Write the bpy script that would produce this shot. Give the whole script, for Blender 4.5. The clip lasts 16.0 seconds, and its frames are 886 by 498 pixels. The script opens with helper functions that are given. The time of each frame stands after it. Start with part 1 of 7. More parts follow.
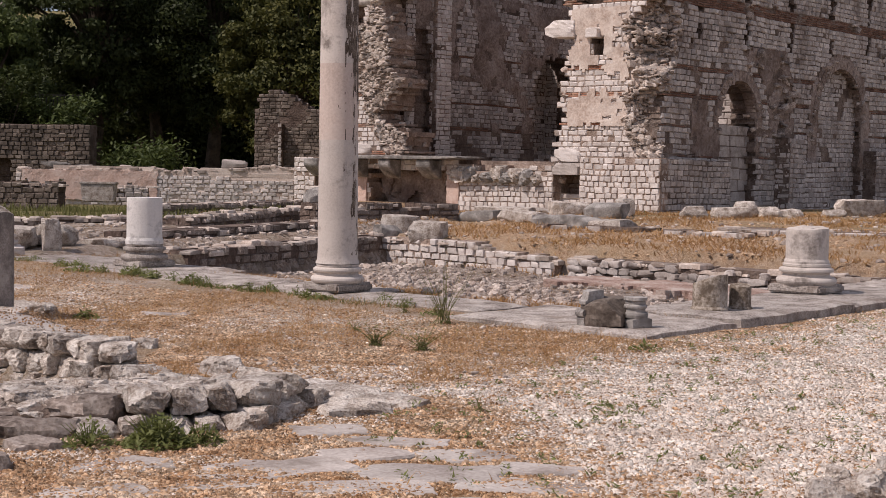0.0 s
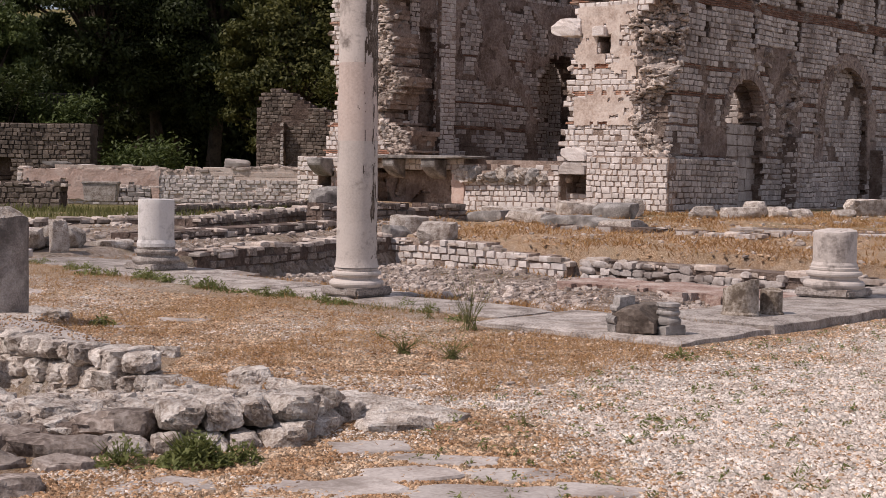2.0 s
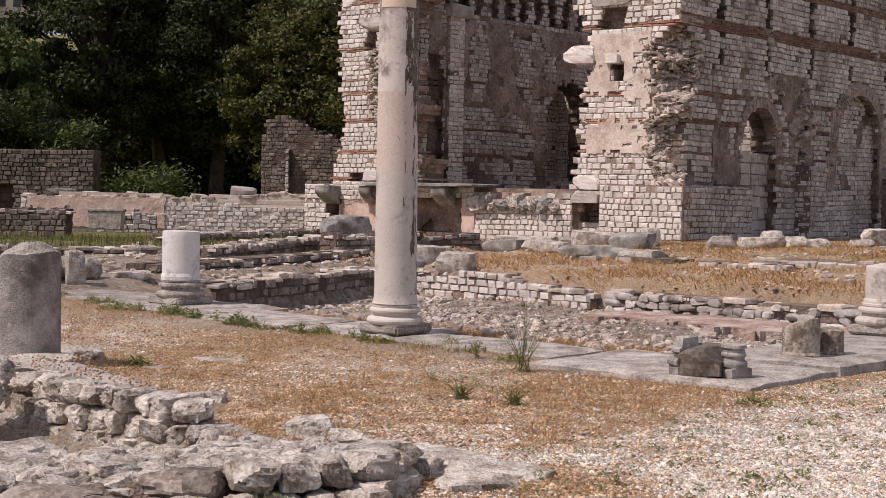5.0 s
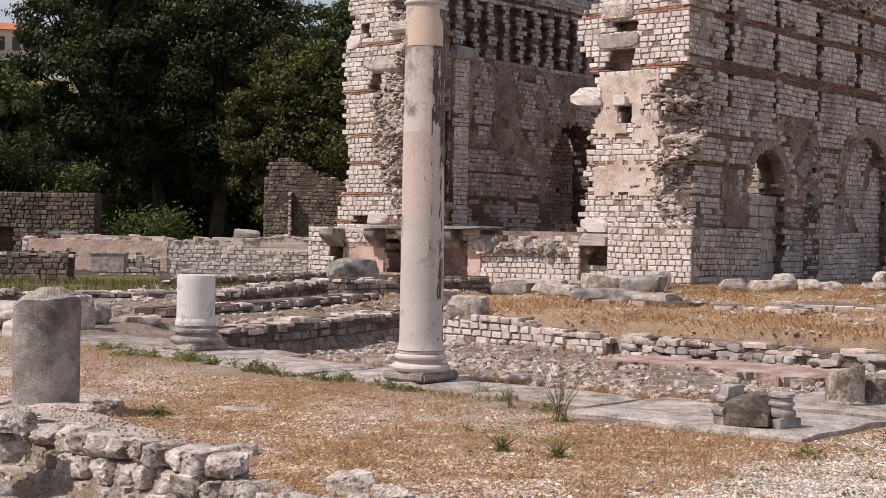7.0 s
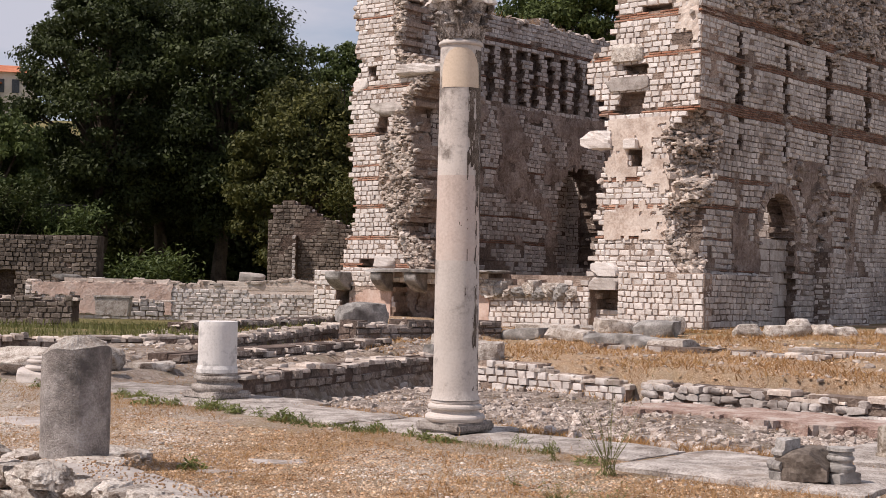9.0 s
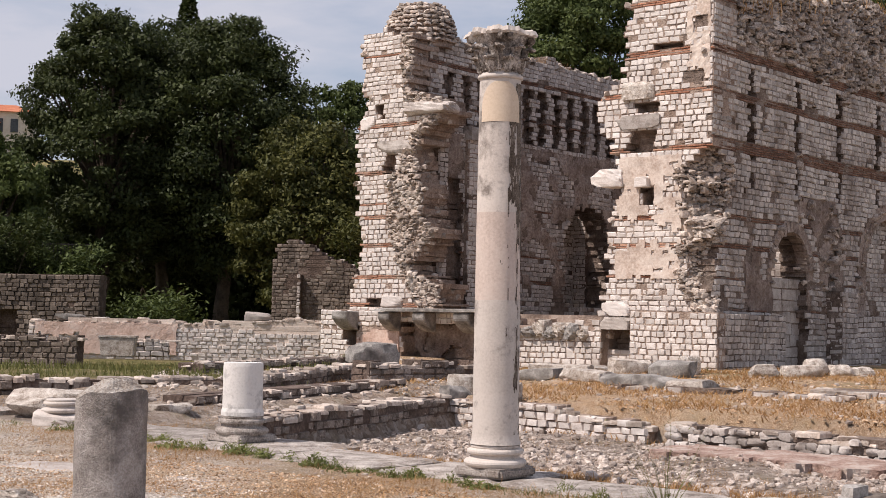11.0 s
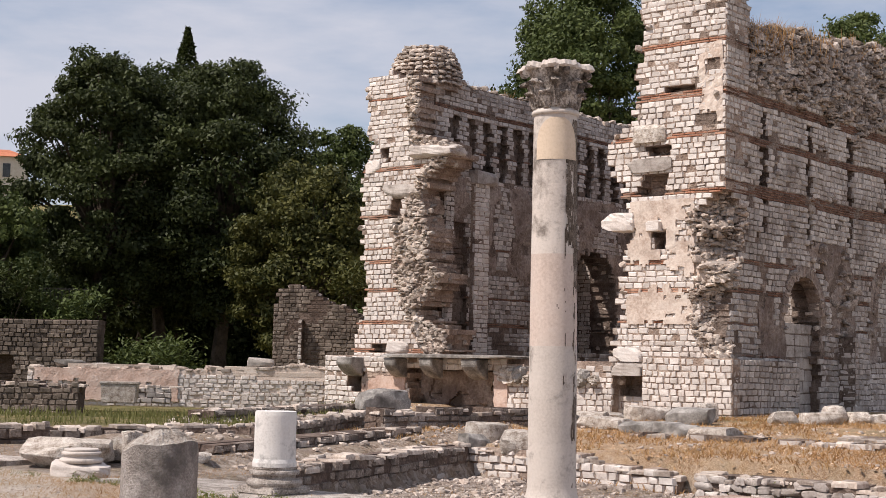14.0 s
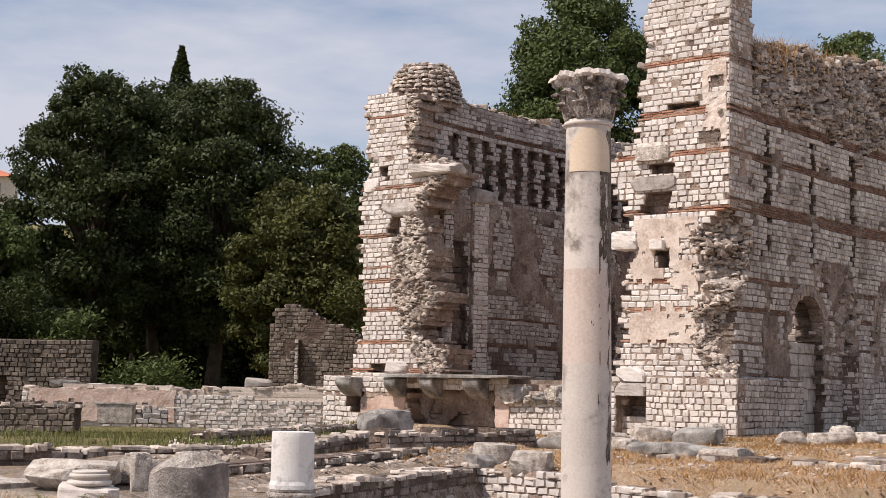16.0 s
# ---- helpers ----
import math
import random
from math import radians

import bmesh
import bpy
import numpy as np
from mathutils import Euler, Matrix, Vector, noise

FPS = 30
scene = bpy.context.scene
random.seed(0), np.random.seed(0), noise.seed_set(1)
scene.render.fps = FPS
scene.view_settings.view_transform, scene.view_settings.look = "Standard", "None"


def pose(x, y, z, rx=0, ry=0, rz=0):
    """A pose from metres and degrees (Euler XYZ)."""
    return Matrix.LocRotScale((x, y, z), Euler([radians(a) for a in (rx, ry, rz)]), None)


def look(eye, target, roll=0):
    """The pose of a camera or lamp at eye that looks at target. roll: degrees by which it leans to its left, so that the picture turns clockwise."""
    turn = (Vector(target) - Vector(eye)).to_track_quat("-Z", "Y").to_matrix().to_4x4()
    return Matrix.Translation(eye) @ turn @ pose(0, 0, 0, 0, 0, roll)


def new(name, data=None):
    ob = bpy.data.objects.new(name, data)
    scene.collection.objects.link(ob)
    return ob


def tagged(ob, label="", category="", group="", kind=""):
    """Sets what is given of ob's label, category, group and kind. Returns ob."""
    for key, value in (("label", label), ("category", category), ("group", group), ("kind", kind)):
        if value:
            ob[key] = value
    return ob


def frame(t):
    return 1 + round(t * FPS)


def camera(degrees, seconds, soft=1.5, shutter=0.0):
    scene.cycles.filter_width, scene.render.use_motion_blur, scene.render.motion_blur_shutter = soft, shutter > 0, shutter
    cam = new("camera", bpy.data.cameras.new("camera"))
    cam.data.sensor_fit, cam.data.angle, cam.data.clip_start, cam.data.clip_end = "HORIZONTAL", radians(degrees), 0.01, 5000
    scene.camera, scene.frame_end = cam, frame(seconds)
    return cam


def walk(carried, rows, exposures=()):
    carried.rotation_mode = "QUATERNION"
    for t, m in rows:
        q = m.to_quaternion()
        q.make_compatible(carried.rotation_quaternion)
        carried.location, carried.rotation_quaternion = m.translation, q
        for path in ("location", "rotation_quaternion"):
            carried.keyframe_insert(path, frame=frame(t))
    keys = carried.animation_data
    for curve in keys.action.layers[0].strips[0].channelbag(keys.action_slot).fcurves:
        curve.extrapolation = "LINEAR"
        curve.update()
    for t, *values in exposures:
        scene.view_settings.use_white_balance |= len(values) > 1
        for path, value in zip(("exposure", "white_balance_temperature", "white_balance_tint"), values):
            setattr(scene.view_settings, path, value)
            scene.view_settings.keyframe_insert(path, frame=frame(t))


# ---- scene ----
# camera
cam = camera(34.0, 16.0, 0.6)
PATH = [
    (0, (0.000, 0.000, 1.100), (0.000, 9.984, 0.539), 0.99),
    (0.5, (-0.045, 0.060, 1.115), (-0.040, 10.044, 0.546), 0.97),
    (1, (-0.094, 0.129, 1.123), (-0.085, 10.112, 0.547), 0.99),
    (1.5, (-0.148, 0.200, 1.122), (-0.135, 10.183, 0.546), 0.97),
    (2, (-0.206, 0.273, 1.124), (-0.186, 10.257, 0.552), 0.98),
    (2.5, (-0.271, 0.348, 1.133), (-0.248, 10.332, 0.577), 0.97),
    (3, (-0.334, 0.397, 1.147), (-0.305, 10.383, 0.607), 1.02),
    (3.5, (-0.399, 0.472, 1.157), (-0.365, 10.459, 0.643), 1.06),
    (6, (-0.709, 0.896, 1.175), (-0.645, 10.892, 0.909), 1.08),
    (6.5, (-0.766, 0.984, 1.176), (-0.698, 10.982, 0.991), 1.06),
    (7, (-0.835, 1.069, 1.168), (-0.762, 11.068, 1.070), 1.06),
    (7.5, (-0.906, 1.135, 1.169), (-0.829, 11.135, 1.150), 1.09),
    (8, (-0.978, 1.213, 1.173), (-0.896, 11.213, 1.225), 1.10),
    (8.5, (-1.051, 1.301, 1.184), (-0.964, 11.300, 1.305), 1.13),
    (9, (-1.132, 1.377, 1.190), (-1.038, 11.375, 1.387), 1.15),
    (11.5, (-1.529, 1.794, 1.189), (-1.407, 11.780, 1.713), 1.14),
    (12, (-1.602, 1.866, 1.191), (-1.475, 11.848, 1.766), 1.16),
    (12.5, (-1.677, 1.960, 1.191), (-1.542, 11.939, 1.819), 1.13),
    (13, (-1.746, 2.039, 1.184), (-1.604, 12.015, 1.862), 1.14),
    (13.5, (-1.826, 2.119, 1.181), (-1.667, 12.090, 1.916), 1.13),
    (14, (-1.901, 2.216, 1.189), (-1.717, 12.184, 1.972), 1.15),
    (14.5, (-1.976, 2.278, 1.191), (-1.766, 12.241, 2.019), 1.13),
    (15, (-2.045, 2.341, 1.190), (-1.816, 12.301, 2.054), 1.12),
    (15.5, (-2.112, 2.432, 1.181), (-1.870, 12.389, 2.074), 1.10),
    (16, (-2.177, 2.548, 1.172), (-1.920, 12.502, 2.096), 1.09),
]
walk(cam, [(t, look(eye, target, roll)) for t, eye, target, roll in PATH],
     exposures=((0, -0.25, 6500, 20), (3.5, -0.17, 6500, 20), (6, -0.04, 6500, 18), (9, 0.10, 6500, 17), (12, 0.20, 6500, 15), (16, 0.25, 6500, 14)))

# ---- light ----
SUN_DIR = Vector((-0.90, -0.42, 1.35)).normalized()
world = bpy.data.worlds.new("sky")
scene.world = world
world.use_nodes = True
wt = world.node_tree
sky = wt.nodes.new("ShaderNodeTexSky")
sky.sky_type, sky.sun_disc = "NISHITA", False
sky.sun_elevation = math.asin(SUN_DIR.z)
sky.sun_rotation = math.atan2(SUN_DIR.x, SUN_DIR.y)
sky.air_density, sky.dust_density = 1.0, 1.5
# thin summer clouds over the blue
wco = wt.nodes.new("ShaderNodeTexCoord")
wmap = wt.nodes.new("ShaderNodeMapping")
wmap.inputs["Scale"].default_value = (1.6, 1.6, 6.0)
wno = wt.nodes.new("ShaderNodeTexNoise")
wno.inputs["Scale"].default_value, wno.inputs["Detail"].default_value = 2.2, 7.0
wno.inputs["Roughness"].default_value = 0.55
wra = wt.nodes.new("ShaderNodeValToRGB")
wra.color_ramp.elements[0].position, wra.color_ramp.elements[1].position = 0.34, 0.62
wmx = wt.nodes.new("ShaderNodeMix")
wmx.data_type = "RGBA"
wmx.inputs[7].default_value = (5.2, 5.45, 6.1, 1)
for a, b in ((wco.outputs["Generated"], wmap.inputs[0]), (wmap.outputs[0], wno.inputs["Vector"]), (wno.outputs["Fac"], wra.inputs[0]),
             (wra.outputs[0], wmx.inputs[0]), (sky.outputs[0], wmx.inputs[6]), (wmx.outputs[2], wt.nodes["Background"].inputs[0])):
    wt.links.new(a, b)
wt.nodes["Background"].inputs[1].default_value = 0.10
sun_data = bpy.data.lights.new("sun", "SUN")
sun_data.energy, sun_data.angle, sun_data.color = 4.0, radians(0.5), (1.0, 0.93, 0.83)
sun = new("sun", sun_data)
sun.matrix_world = look(SUN_DIR * 60, (0, 0, 0))


# ---- materials ----
def mat(name, stops, scale=3.0, fine=40.0, bump=0.4, dist=0.02, rough=0.9, per_piece=0.0, stain=None, stain_scale=0.7, stain_at=(0.5, 0.68), metal=0.0, spec=0.25, coords="World", cell=0.0):
    """A two-scale procedural surface: a colour ramp over noise, a stain layer, a change from piece to piece, and relief."""
    m = bpy.data.materials.new(name)
    m.use_nodes = True
    t = m.node_tree
    n, k = t.nodes, t.links
    p = n["Principled BSDF"]
    p.inputs["Roughness"].default_value, p.inputs["Metallic"].default_value = rough, metal
    p.inputs["Specular IOR Level"].default_value = spec
    co = n.new("ShaderNodeTexCoord")
    src = n.new("ShaderNodeNewGeometry").outputs["Position"] if coords == "World" else co.outputs[coords]

    def noise_tex(sc, detail, ro=0.6):
        q = n.new("ShaderNodeTexNoise")
        q.inputs["Scale"].default_value, q.inputs["Detail"].default_value, q.inputs["Roughness"].default_value = sc, detail, ro
        k.new(src, q.inputs["Vector"])
        return q.outputs["Fac"]

    def blend(fac, a, b, mode="MIX"):
        q = n.new("ShaderNodeMix")
        q.data_type, q.blend_type = "RGBA", mode
        for v, i in ((fac, 0), (a, 6), (b, 7)):
            if isinstance(v, (int, float)):
                q.inputs[i].default_value = v
            elif isinstance(v, tuple):
                q.inputs[i].default_value = (*v, 1)
            else:
                k.new(v, q.inputs[i])
        return q.outputs[2]

    big, small = noise_tex(scale, 6), noise_tex(fine, 4)
    mixv = n.new("ShaderNodeMath")
    mixv.operation = "MULTIPLY_ADD"
    k.new(small, mixv.inputs[0])
    mixv.inputs[1].default_value = 0.45
    half = n.new("ShaderNodeMath")
    half.operation = "MULTIPLY"
    k.new(big, half.inputs[0])
    half.inputs[1].default_value = 0.55
    k.new(half.outputs[0], mixv.inputs[2])
    wide = n.new("ShaderNodeMapRange")
    wide.clamp = False
    wide.inputs[1].default_value, wide.inputs[2].default_value = 0.22, 0.78
    k.new(mixv.outputs[0], wide.inputs[0])
    ramp = n.new("ShaderNodeValToRGB")
    els = ramp.color_ramp.elements
    while len(els) < len(stops):
        els.new(0.5)
    for e, (pos, c) in zip(els, stops):
        e.position, e.color = pos, (*c, 1)
    k.new(wide.outputs[0], ramp.inputs[0])
    col = ramp.outputs[0]
    if stain:
        sr = n.new("ShaderNodeMapRange")
        sr.inputs[1].default_value, sr.inputs[2].default_value = stain_at
        k.new(noise_tex(stain_scale, 8, 0.7), sr.inputs[0])
        col = blend(sr.outputs[0], col, stain)
    if per_piece:
        oi, ge = n.new("ShaderNodeObjectInfo"), n.new("ShaderNodeNewGeometry")
        s = n.new("ShaderNodeMath")
        s.operation = "ADD"
        k.new(oi.outputs["Random"], s.inputs[0])
        k.new(ge.outputs["Random Per Island"], s.inputs[1])
        f = n.new("ShaderNodeMath")
        f.operation = "FRACT"
        k.new(s.outputs[0], f.inputs[0])
        r2 = n.new("ShaderNodeMapRange")
        r2.inputs[3].default_value, r2.inputs[4].default_value = 1 - per_piece, 1 + per_piece * 0.6
        k.new(f.outputs[0], r2.inputs[0])
        hs = n.new("ShaderNodeHueSaturation")
        k.new(r2.outputs[0], hs.inputs["Value"])
        k.new(col, hs.inputs["Color"])
        col = hs.outputs[0]
    k.new(col, p.inputs["Base Color"])
    if bump:
        b = n.new("ShaderNodeBump")
        b.inputs["Strength"].default_value, b.inputs["Distance"].default_value = bump, dist
        h = wide.outputs[0]
        if cell:
            v = n.new("ShaderNodeTexVoronoi")
            v.inputs["Scale"].default_value = cell
            k.new(src, v.inputs["Vector"])
            ad = n.new("ShaderNodeMath")
            ad.operation = "SUBTRACT"
            k.new(h, ad.inputs[0])
            k.new(v.outputs["Distance"], ad.inputs[1])
            h = ad.outputs[0]
        k.new(h, b.inputs["Height"])
        k.new(b.outputs[0], p.inputs["Normal"])
    return m


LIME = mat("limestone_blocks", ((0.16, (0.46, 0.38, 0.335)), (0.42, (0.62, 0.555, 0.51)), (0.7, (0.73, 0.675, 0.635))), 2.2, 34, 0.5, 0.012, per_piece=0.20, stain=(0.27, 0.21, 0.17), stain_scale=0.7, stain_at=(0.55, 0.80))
# greyer copy of the blocks: shade of the side walls, plus weathering
LIMEGREY = mat("weathered_and_shade_grey_limestone", ((0.18, (0.29, 0.243, 0.215)), (0.44, (0.46, 0.41, 0.377)), (0.72, (0.61, 0.56, 0.525))), 2.0, 34, 0.5, 0.012, per_piece=0.28, stain=(0.16, 0.12, 0.098), stain_scale=0.7, stain_at=(0.48, 0.74))
MORTAR = mat("lime_mortar_core", ((0.3, (0.22, 0.155, 0.12)), (0.5, (0.35, 0.265, 0.215)), (0.7, (0.46, 0.37, 0.31))), 2.5, 22, 0.9, 0.05, stain=(0.10, 0.07, 0.055), stain_scale=0.8)
# mortar darkened for the shaded hall walls; some low walls share it
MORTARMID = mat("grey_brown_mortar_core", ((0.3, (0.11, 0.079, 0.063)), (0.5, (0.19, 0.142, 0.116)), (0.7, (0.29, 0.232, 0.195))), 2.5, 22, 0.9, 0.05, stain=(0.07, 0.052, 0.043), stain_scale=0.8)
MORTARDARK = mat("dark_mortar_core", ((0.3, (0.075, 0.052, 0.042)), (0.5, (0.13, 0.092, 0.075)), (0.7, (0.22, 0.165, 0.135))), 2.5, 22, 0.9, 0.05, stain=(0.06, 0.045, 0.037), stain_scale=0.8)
BRICK = mat("roman_brick", ((0.3, (0.26, 0.115, 0.07)), (0.5, (0.40, 0.19, 0.12)), (0.7, (0.50, 0.31, 0.22))), 3, 30, 0.5, 0.01, per_piece=0.35, stain=(0.42, 0.33, 0.27), stain_scale=1.2, stain_at=(0.5, 0.66))
PLASTER = mat("old_lime_plaster", ((0.3, (0.46, 0.355, 0.29)), (0.5, (0.60, 0.50, 0.43)), (0.72, (0.68, 0.60, 0.53))), 1.6, 18, 0.6, 0.02, stain=(0.28, 0.20, 0.16), stain_scale=1.1, stain_at=(0.52, 0.75))
PLASTERPINK = mat("pink_crushed_tile_plaster", ((0.3, (0.47, 0.32, 0.255)), (0.5, (0.58, 0.425, 0.355)), (0.72, (0.64, 0.52, 0.455))), 1.6, 18, 0.6, 0.03, stain=(0.36, 0.23, 0.175), stain_scale=1.4, stain_at=(0.55, 0.7))
PINKFLOOR = mat("worn_pinkish_mortar_floor", ((0.3, (0.22, 0.14, 0.112)), (0.5, (0.37, 0.255, 0.21)), (0.72, (0.50, 0.40, 0.345))), 2.2, 24, 0.9, 0.04, stain=(0.50, 0.43, 0.38), stain_scale=2.2, stain_at=(0.5, 0.64))
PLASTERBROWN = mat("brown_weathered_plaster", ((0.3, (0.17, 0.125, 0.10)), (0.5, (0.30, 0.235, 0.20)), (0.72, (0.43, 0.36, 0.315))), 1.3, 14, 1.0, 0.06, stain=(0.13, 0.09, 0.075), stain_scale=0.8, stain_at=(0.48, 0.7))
# rubble copy with the right wall's shade in its colour
COREGREY = mat("shade_grey_core_rubble", ((0.3, (0.20, 0.155, 0.128)), (0.5, (0.38, 0.315, 0.27)), (0.7, (0.60, 0.54, 0.49))), 3, 30, 0.7, 0.02, per_piece=0.5, stain=(0.14, 0.108, 0.088), stain_scale=0.8, stain_at=(0.52, 0.72))
RUBBLE = mat("rubble_stone", ((0.3, (0.34, 0.265, 0.22)), (0.5, (0.50, 0.42, 0.36)), (0.7, (0.62, 0.55, 0.49))), 3, 30, 0.6, 0.02, per_piece=0.4, stain=(0.20, 0.15, 0.12), stain_scale=1.0, stain_at=(0.52, 0.74))
BASINSTONE = mat("dusty_basin_rubble", ((0.3, (0.24, 0.18, 0.145)), (0.5, (0.43, 0.355, 0.305)), (0.7, (0.62, 0.545, 0.49))), 4, 34, 0.6, 0.02, per_piece=0.4)
FIELD = mat("grey_fieldstone", ((0.30, (0.26, 0.203, 0.162)), (0.48, (0.51, 0.44, 0.38)), (0.66, (0.72, 0.66, 0.60))), 9, 60, 1.0, 0.03, per_piece=0.3, stain=(0.17, 0.125, 0.098), stain_scale=3.5, stain_at=(0.57, 0.74))
CRUMB = mat("straw_and_soil_crumbs", ((0.3, (0.20, 0.10, 0.045)), (0.48, (0.43, 0.27, 0.155)), (0.7, (0.64, 0.50, 0.37))), 6, 60, 0.2, 0.004, per_piece=0.6)
PEBBLE = mat("pale_pebbles", ((0.3, (0.49, 0.40, 0.33)), (0.5, (0.67, 0.585, 0.51)), (0.7, (0.80, 0.74, 0.68))), 6, 60, 0.2, 0.004, per_piece=0.34)
TERRACE = mat("dark_terrace_stone", ((0.32, (0.12, 0.092, 0.076)), (0.48, (0.245, 0.198, 0.168)), (0.66, (0.42, 0.362, 0.32))), 3, 35, 0.8, 0.02, per_piece=0.35, stain=(0.09, 0.068, 0.055), stain_scale=1.5, stain_at=(0.48, 0.68))
STAINED = mat("brown_stained_drum_stone", ((0.34, (0.15, 0.115, 0.085)), (0.48, (0.29, 0.24, 0.19)), (0.64, (0.45, 0.395, 0.34))), 5, 40, 0.7, 0.012, stain=(0.13, 0.10, 0.075), stain_scale=6, stain_at=(0.48, 0.66))
KERB = mat("weathered_kerb_stone", ((0.28, (0.14, 0.115, 0.098)), (0.46, (0.35, 0.305, 0.272)), (0.68, (0.56, 0.505, 0.46))), 5.5, 60, 0.9, 0.02, per_piece=0.18, stain=(0.25, 0.20, 0.165), stain_scale=3.0, stain_at=(0.52, 0.66))
SLAB = mat("worn_stone_slab", ((0.3, (0.33, 0.28, 0.25)), (0.5, (0.44, 0.39, 0.355)), (0.7, (0.54, 0.49, 0.45))), 3, 50, 0.5, 0.008, per_piece=0.15, stain=(0.20, 0.165, 0.14), stain_scale=2.2, stain_at=(0.5, 0.68))
SLABDARK = mat("lichened_and_shade_grey_stone", ((0.3, (0.16, 0.145, 0.135)), (0.5, (0.28, 0.26, 0.24)), (0.7, (0.42, 0.39, 0.365))), 4, 40, 0.6, 0.012, per_piece=0.25, stain=(0.09, 0.08, 0.073), stain_scale=2.5, stain_at=(0.5, 0.66))
MARBLE = mat("weathered_marble", ((0.10, (0.40, 0.345, 0.305)), (0.5, (0.56, 0.50, 0.455)), (0.9, (0.64, 0.58, 0.53))), 2.5, 60, 0.25, 0.006, per_piece=0.06, stain=(0.20, 0.17, 0.15), stain_scale=2.6, stain_at=(0.55, 0.67))
# dark tones put the shade of the leaf hollows into the marble
CARVED = mat("shade_dark_carved_marble", ((0.34, (0.10, 0.082, 0.07)), (0.5, (0.25, 0.215, 0.19)), (0.64, (0.52, 0.47, 0.43))), 9, 60, 0.6, 0.01, stain=(0.09, 0.075, 0.065), stain_scale=8, stain_at=(0.5, 0.66))
MARBLEWHITE = mat("white_marble", ((0.28, (0.50, 0.47, 0.45)), (0.5, (0.64, 0.61, 0.585)), (0.72, (0.70, 0.67, 0.645))), 2.5, 50, 0.2, 0.004, stain=(0.36, 0.34, 0.33), stain_scale=5, stain_at=(0.56, 0.70))
PINKSTONE = mat("pinkish_repair_stone", ((0.28, (0.46, 0.37, 0.32)), (0.5, (0.56, 0.46, 0.405)), (0.72, (0.62, 0.53, 0.475))), 2.0, 50, 0.15, 0.004, stain=(0.5, 0.42, 0.37), stain_scale=2)
CREAM = mat("cream_repair_plaster", ((0.28, (0.55, 0.43, 0.32)), (0.5, (0.62, 0.50, 0.385)), (0.72, (0.66, 0.54, 0.43))), 2.0, 60, 0.1, 0.003)
GRANITE = mat("pitted_grey_stone", ((0.3, (0.21, 0.18, 0.162)), (0.5, (0.36, 0.318, 0.29)), (0.7, (0.50, 0.455, 0.425))), 5, 85, 0.9, 0.02, stain=(0.13, 0.115, 0.105), stain_scale=1.8, stain_at=(0.44, 0.60))
# brick darkened to stand for the shade in recessed bands
BRICKDARK = mat("shade_dark_brick", ((0.3, (0.10, 0.05, 0.035)), (0.5, (0.18, 0.095, 0.065)), (0.7, (0.27, 0.17, 0.125))), 3, 30, 0.5, 0.01, per_piece=0.35)
# stone darkened to carry shade that falls on it
SHADESTONE = mat("shade_dark_brown_stone", ((0.3, (0.11, 0.086, 0.07)), (0.5, (0.19, 0.152, 0.125)), (0.7, (0.30, 0.25, 0.21))), 4, 35, 0.6, 0.012, per_piece=0.4, stain=(0.08, 0.064, 0.053), stain_scale=0.8)
BARK = mat("bark", ((0.3, (0.04, 0.03, 0.022)), (0.6, (0.10, 0.075, 0.055))), 3, 20, 0.8, 0.05)
TERRA = mat("terracotta_roof", ((0.3, (0.38, 0.12, 0.06)), (0.6, (0.52, 0.2, 0.11))), 0.6, 6, 0.4, 0.1)
STUCCO = mat("pale_stucco", ((0.3, (0.52, 0.45, 0.37)), (0.6, (0.62, 0.56, 0.48))), 0.4, 4, 0.1, 0.05)
DARKGLASS = mat("dark_window", ((0.3, (0.04, 0.045, 0.05)), (0.6, (0.07, 0.075, 0.08))), 1, 5, 0, rough=0.2)
IRON = mat("dark_iron", ((0.3, (0.02, 0.02, 0.02)), (0.6, (0.05, 0.045, 0.04))), 5, 30, 0.2, 0.005, rough=0.6, metal=0.6)


def leaf_mat(name, dark, light, trans=0.25):
    m = bpy.data.materials.new(name)
    m.use_nodes = True
    t = m.node_tree
    p = t.nodes["Principled BSDF"]
    p.inputs["Roughness"].default_value = 0.6
    p.inputs["Specular IOR Level"].default_value = 0.25
    ge, oi = t.nodes.new("ShaderNodeNewGeometry"), t.nodes.new("ShaderNodeTexNoise")
    oi.inputs["Scale"].default_value = 0.35
    t.links.new(ge.outputs["Position"], oi.inputs["Vector"])
    ad = t.nodes.new("ShaderNodeMath")
    ad.operation = "MULTIPLY_ADD"
    t.links.new(ge.outputs["Random Per Island"], ad.inputs[0])
    ad.inputs[1].default_value = 0.6
    sb = t.nodes.new("ShaderNodeMath")
    sb.operation = "SUBTRACT"
    t.links.new(oi.outputs["Fac"], sb.inputs[0])
    sb.inputs[1].default_value = 0.3
    t.links.new(sb.outputs[0], ad.inputs[2])
    r = t.nodes.new("ShaderNodeValToRGB")
    r.color_ramp.elements[0].color, r.color_ramp.elements[1].color = (*dark, 1), (*light, 1)
    t.links.new(ad.outputs[0], r.inputs[0])
    t.links.new(r.outputs[0], p.inputs["Base Color"])
    tr = t.nodes.new("ShaderNodeBsdfTranslucent")
    t.links.new(r.outputs[0], tr.inputs[0])
    mx = t.nodes.new("ShaderNodeMixShader")
    mx.inputs[0].default_value = trans
    t.links.new(p.outputs[0], mx.inputs[1])
    t.links.new(tr.outputs[0], mx.inputs[2])
    t.links.new(mx.outputs[0], t.nodes["Material Output"].inputs[0])
    return m


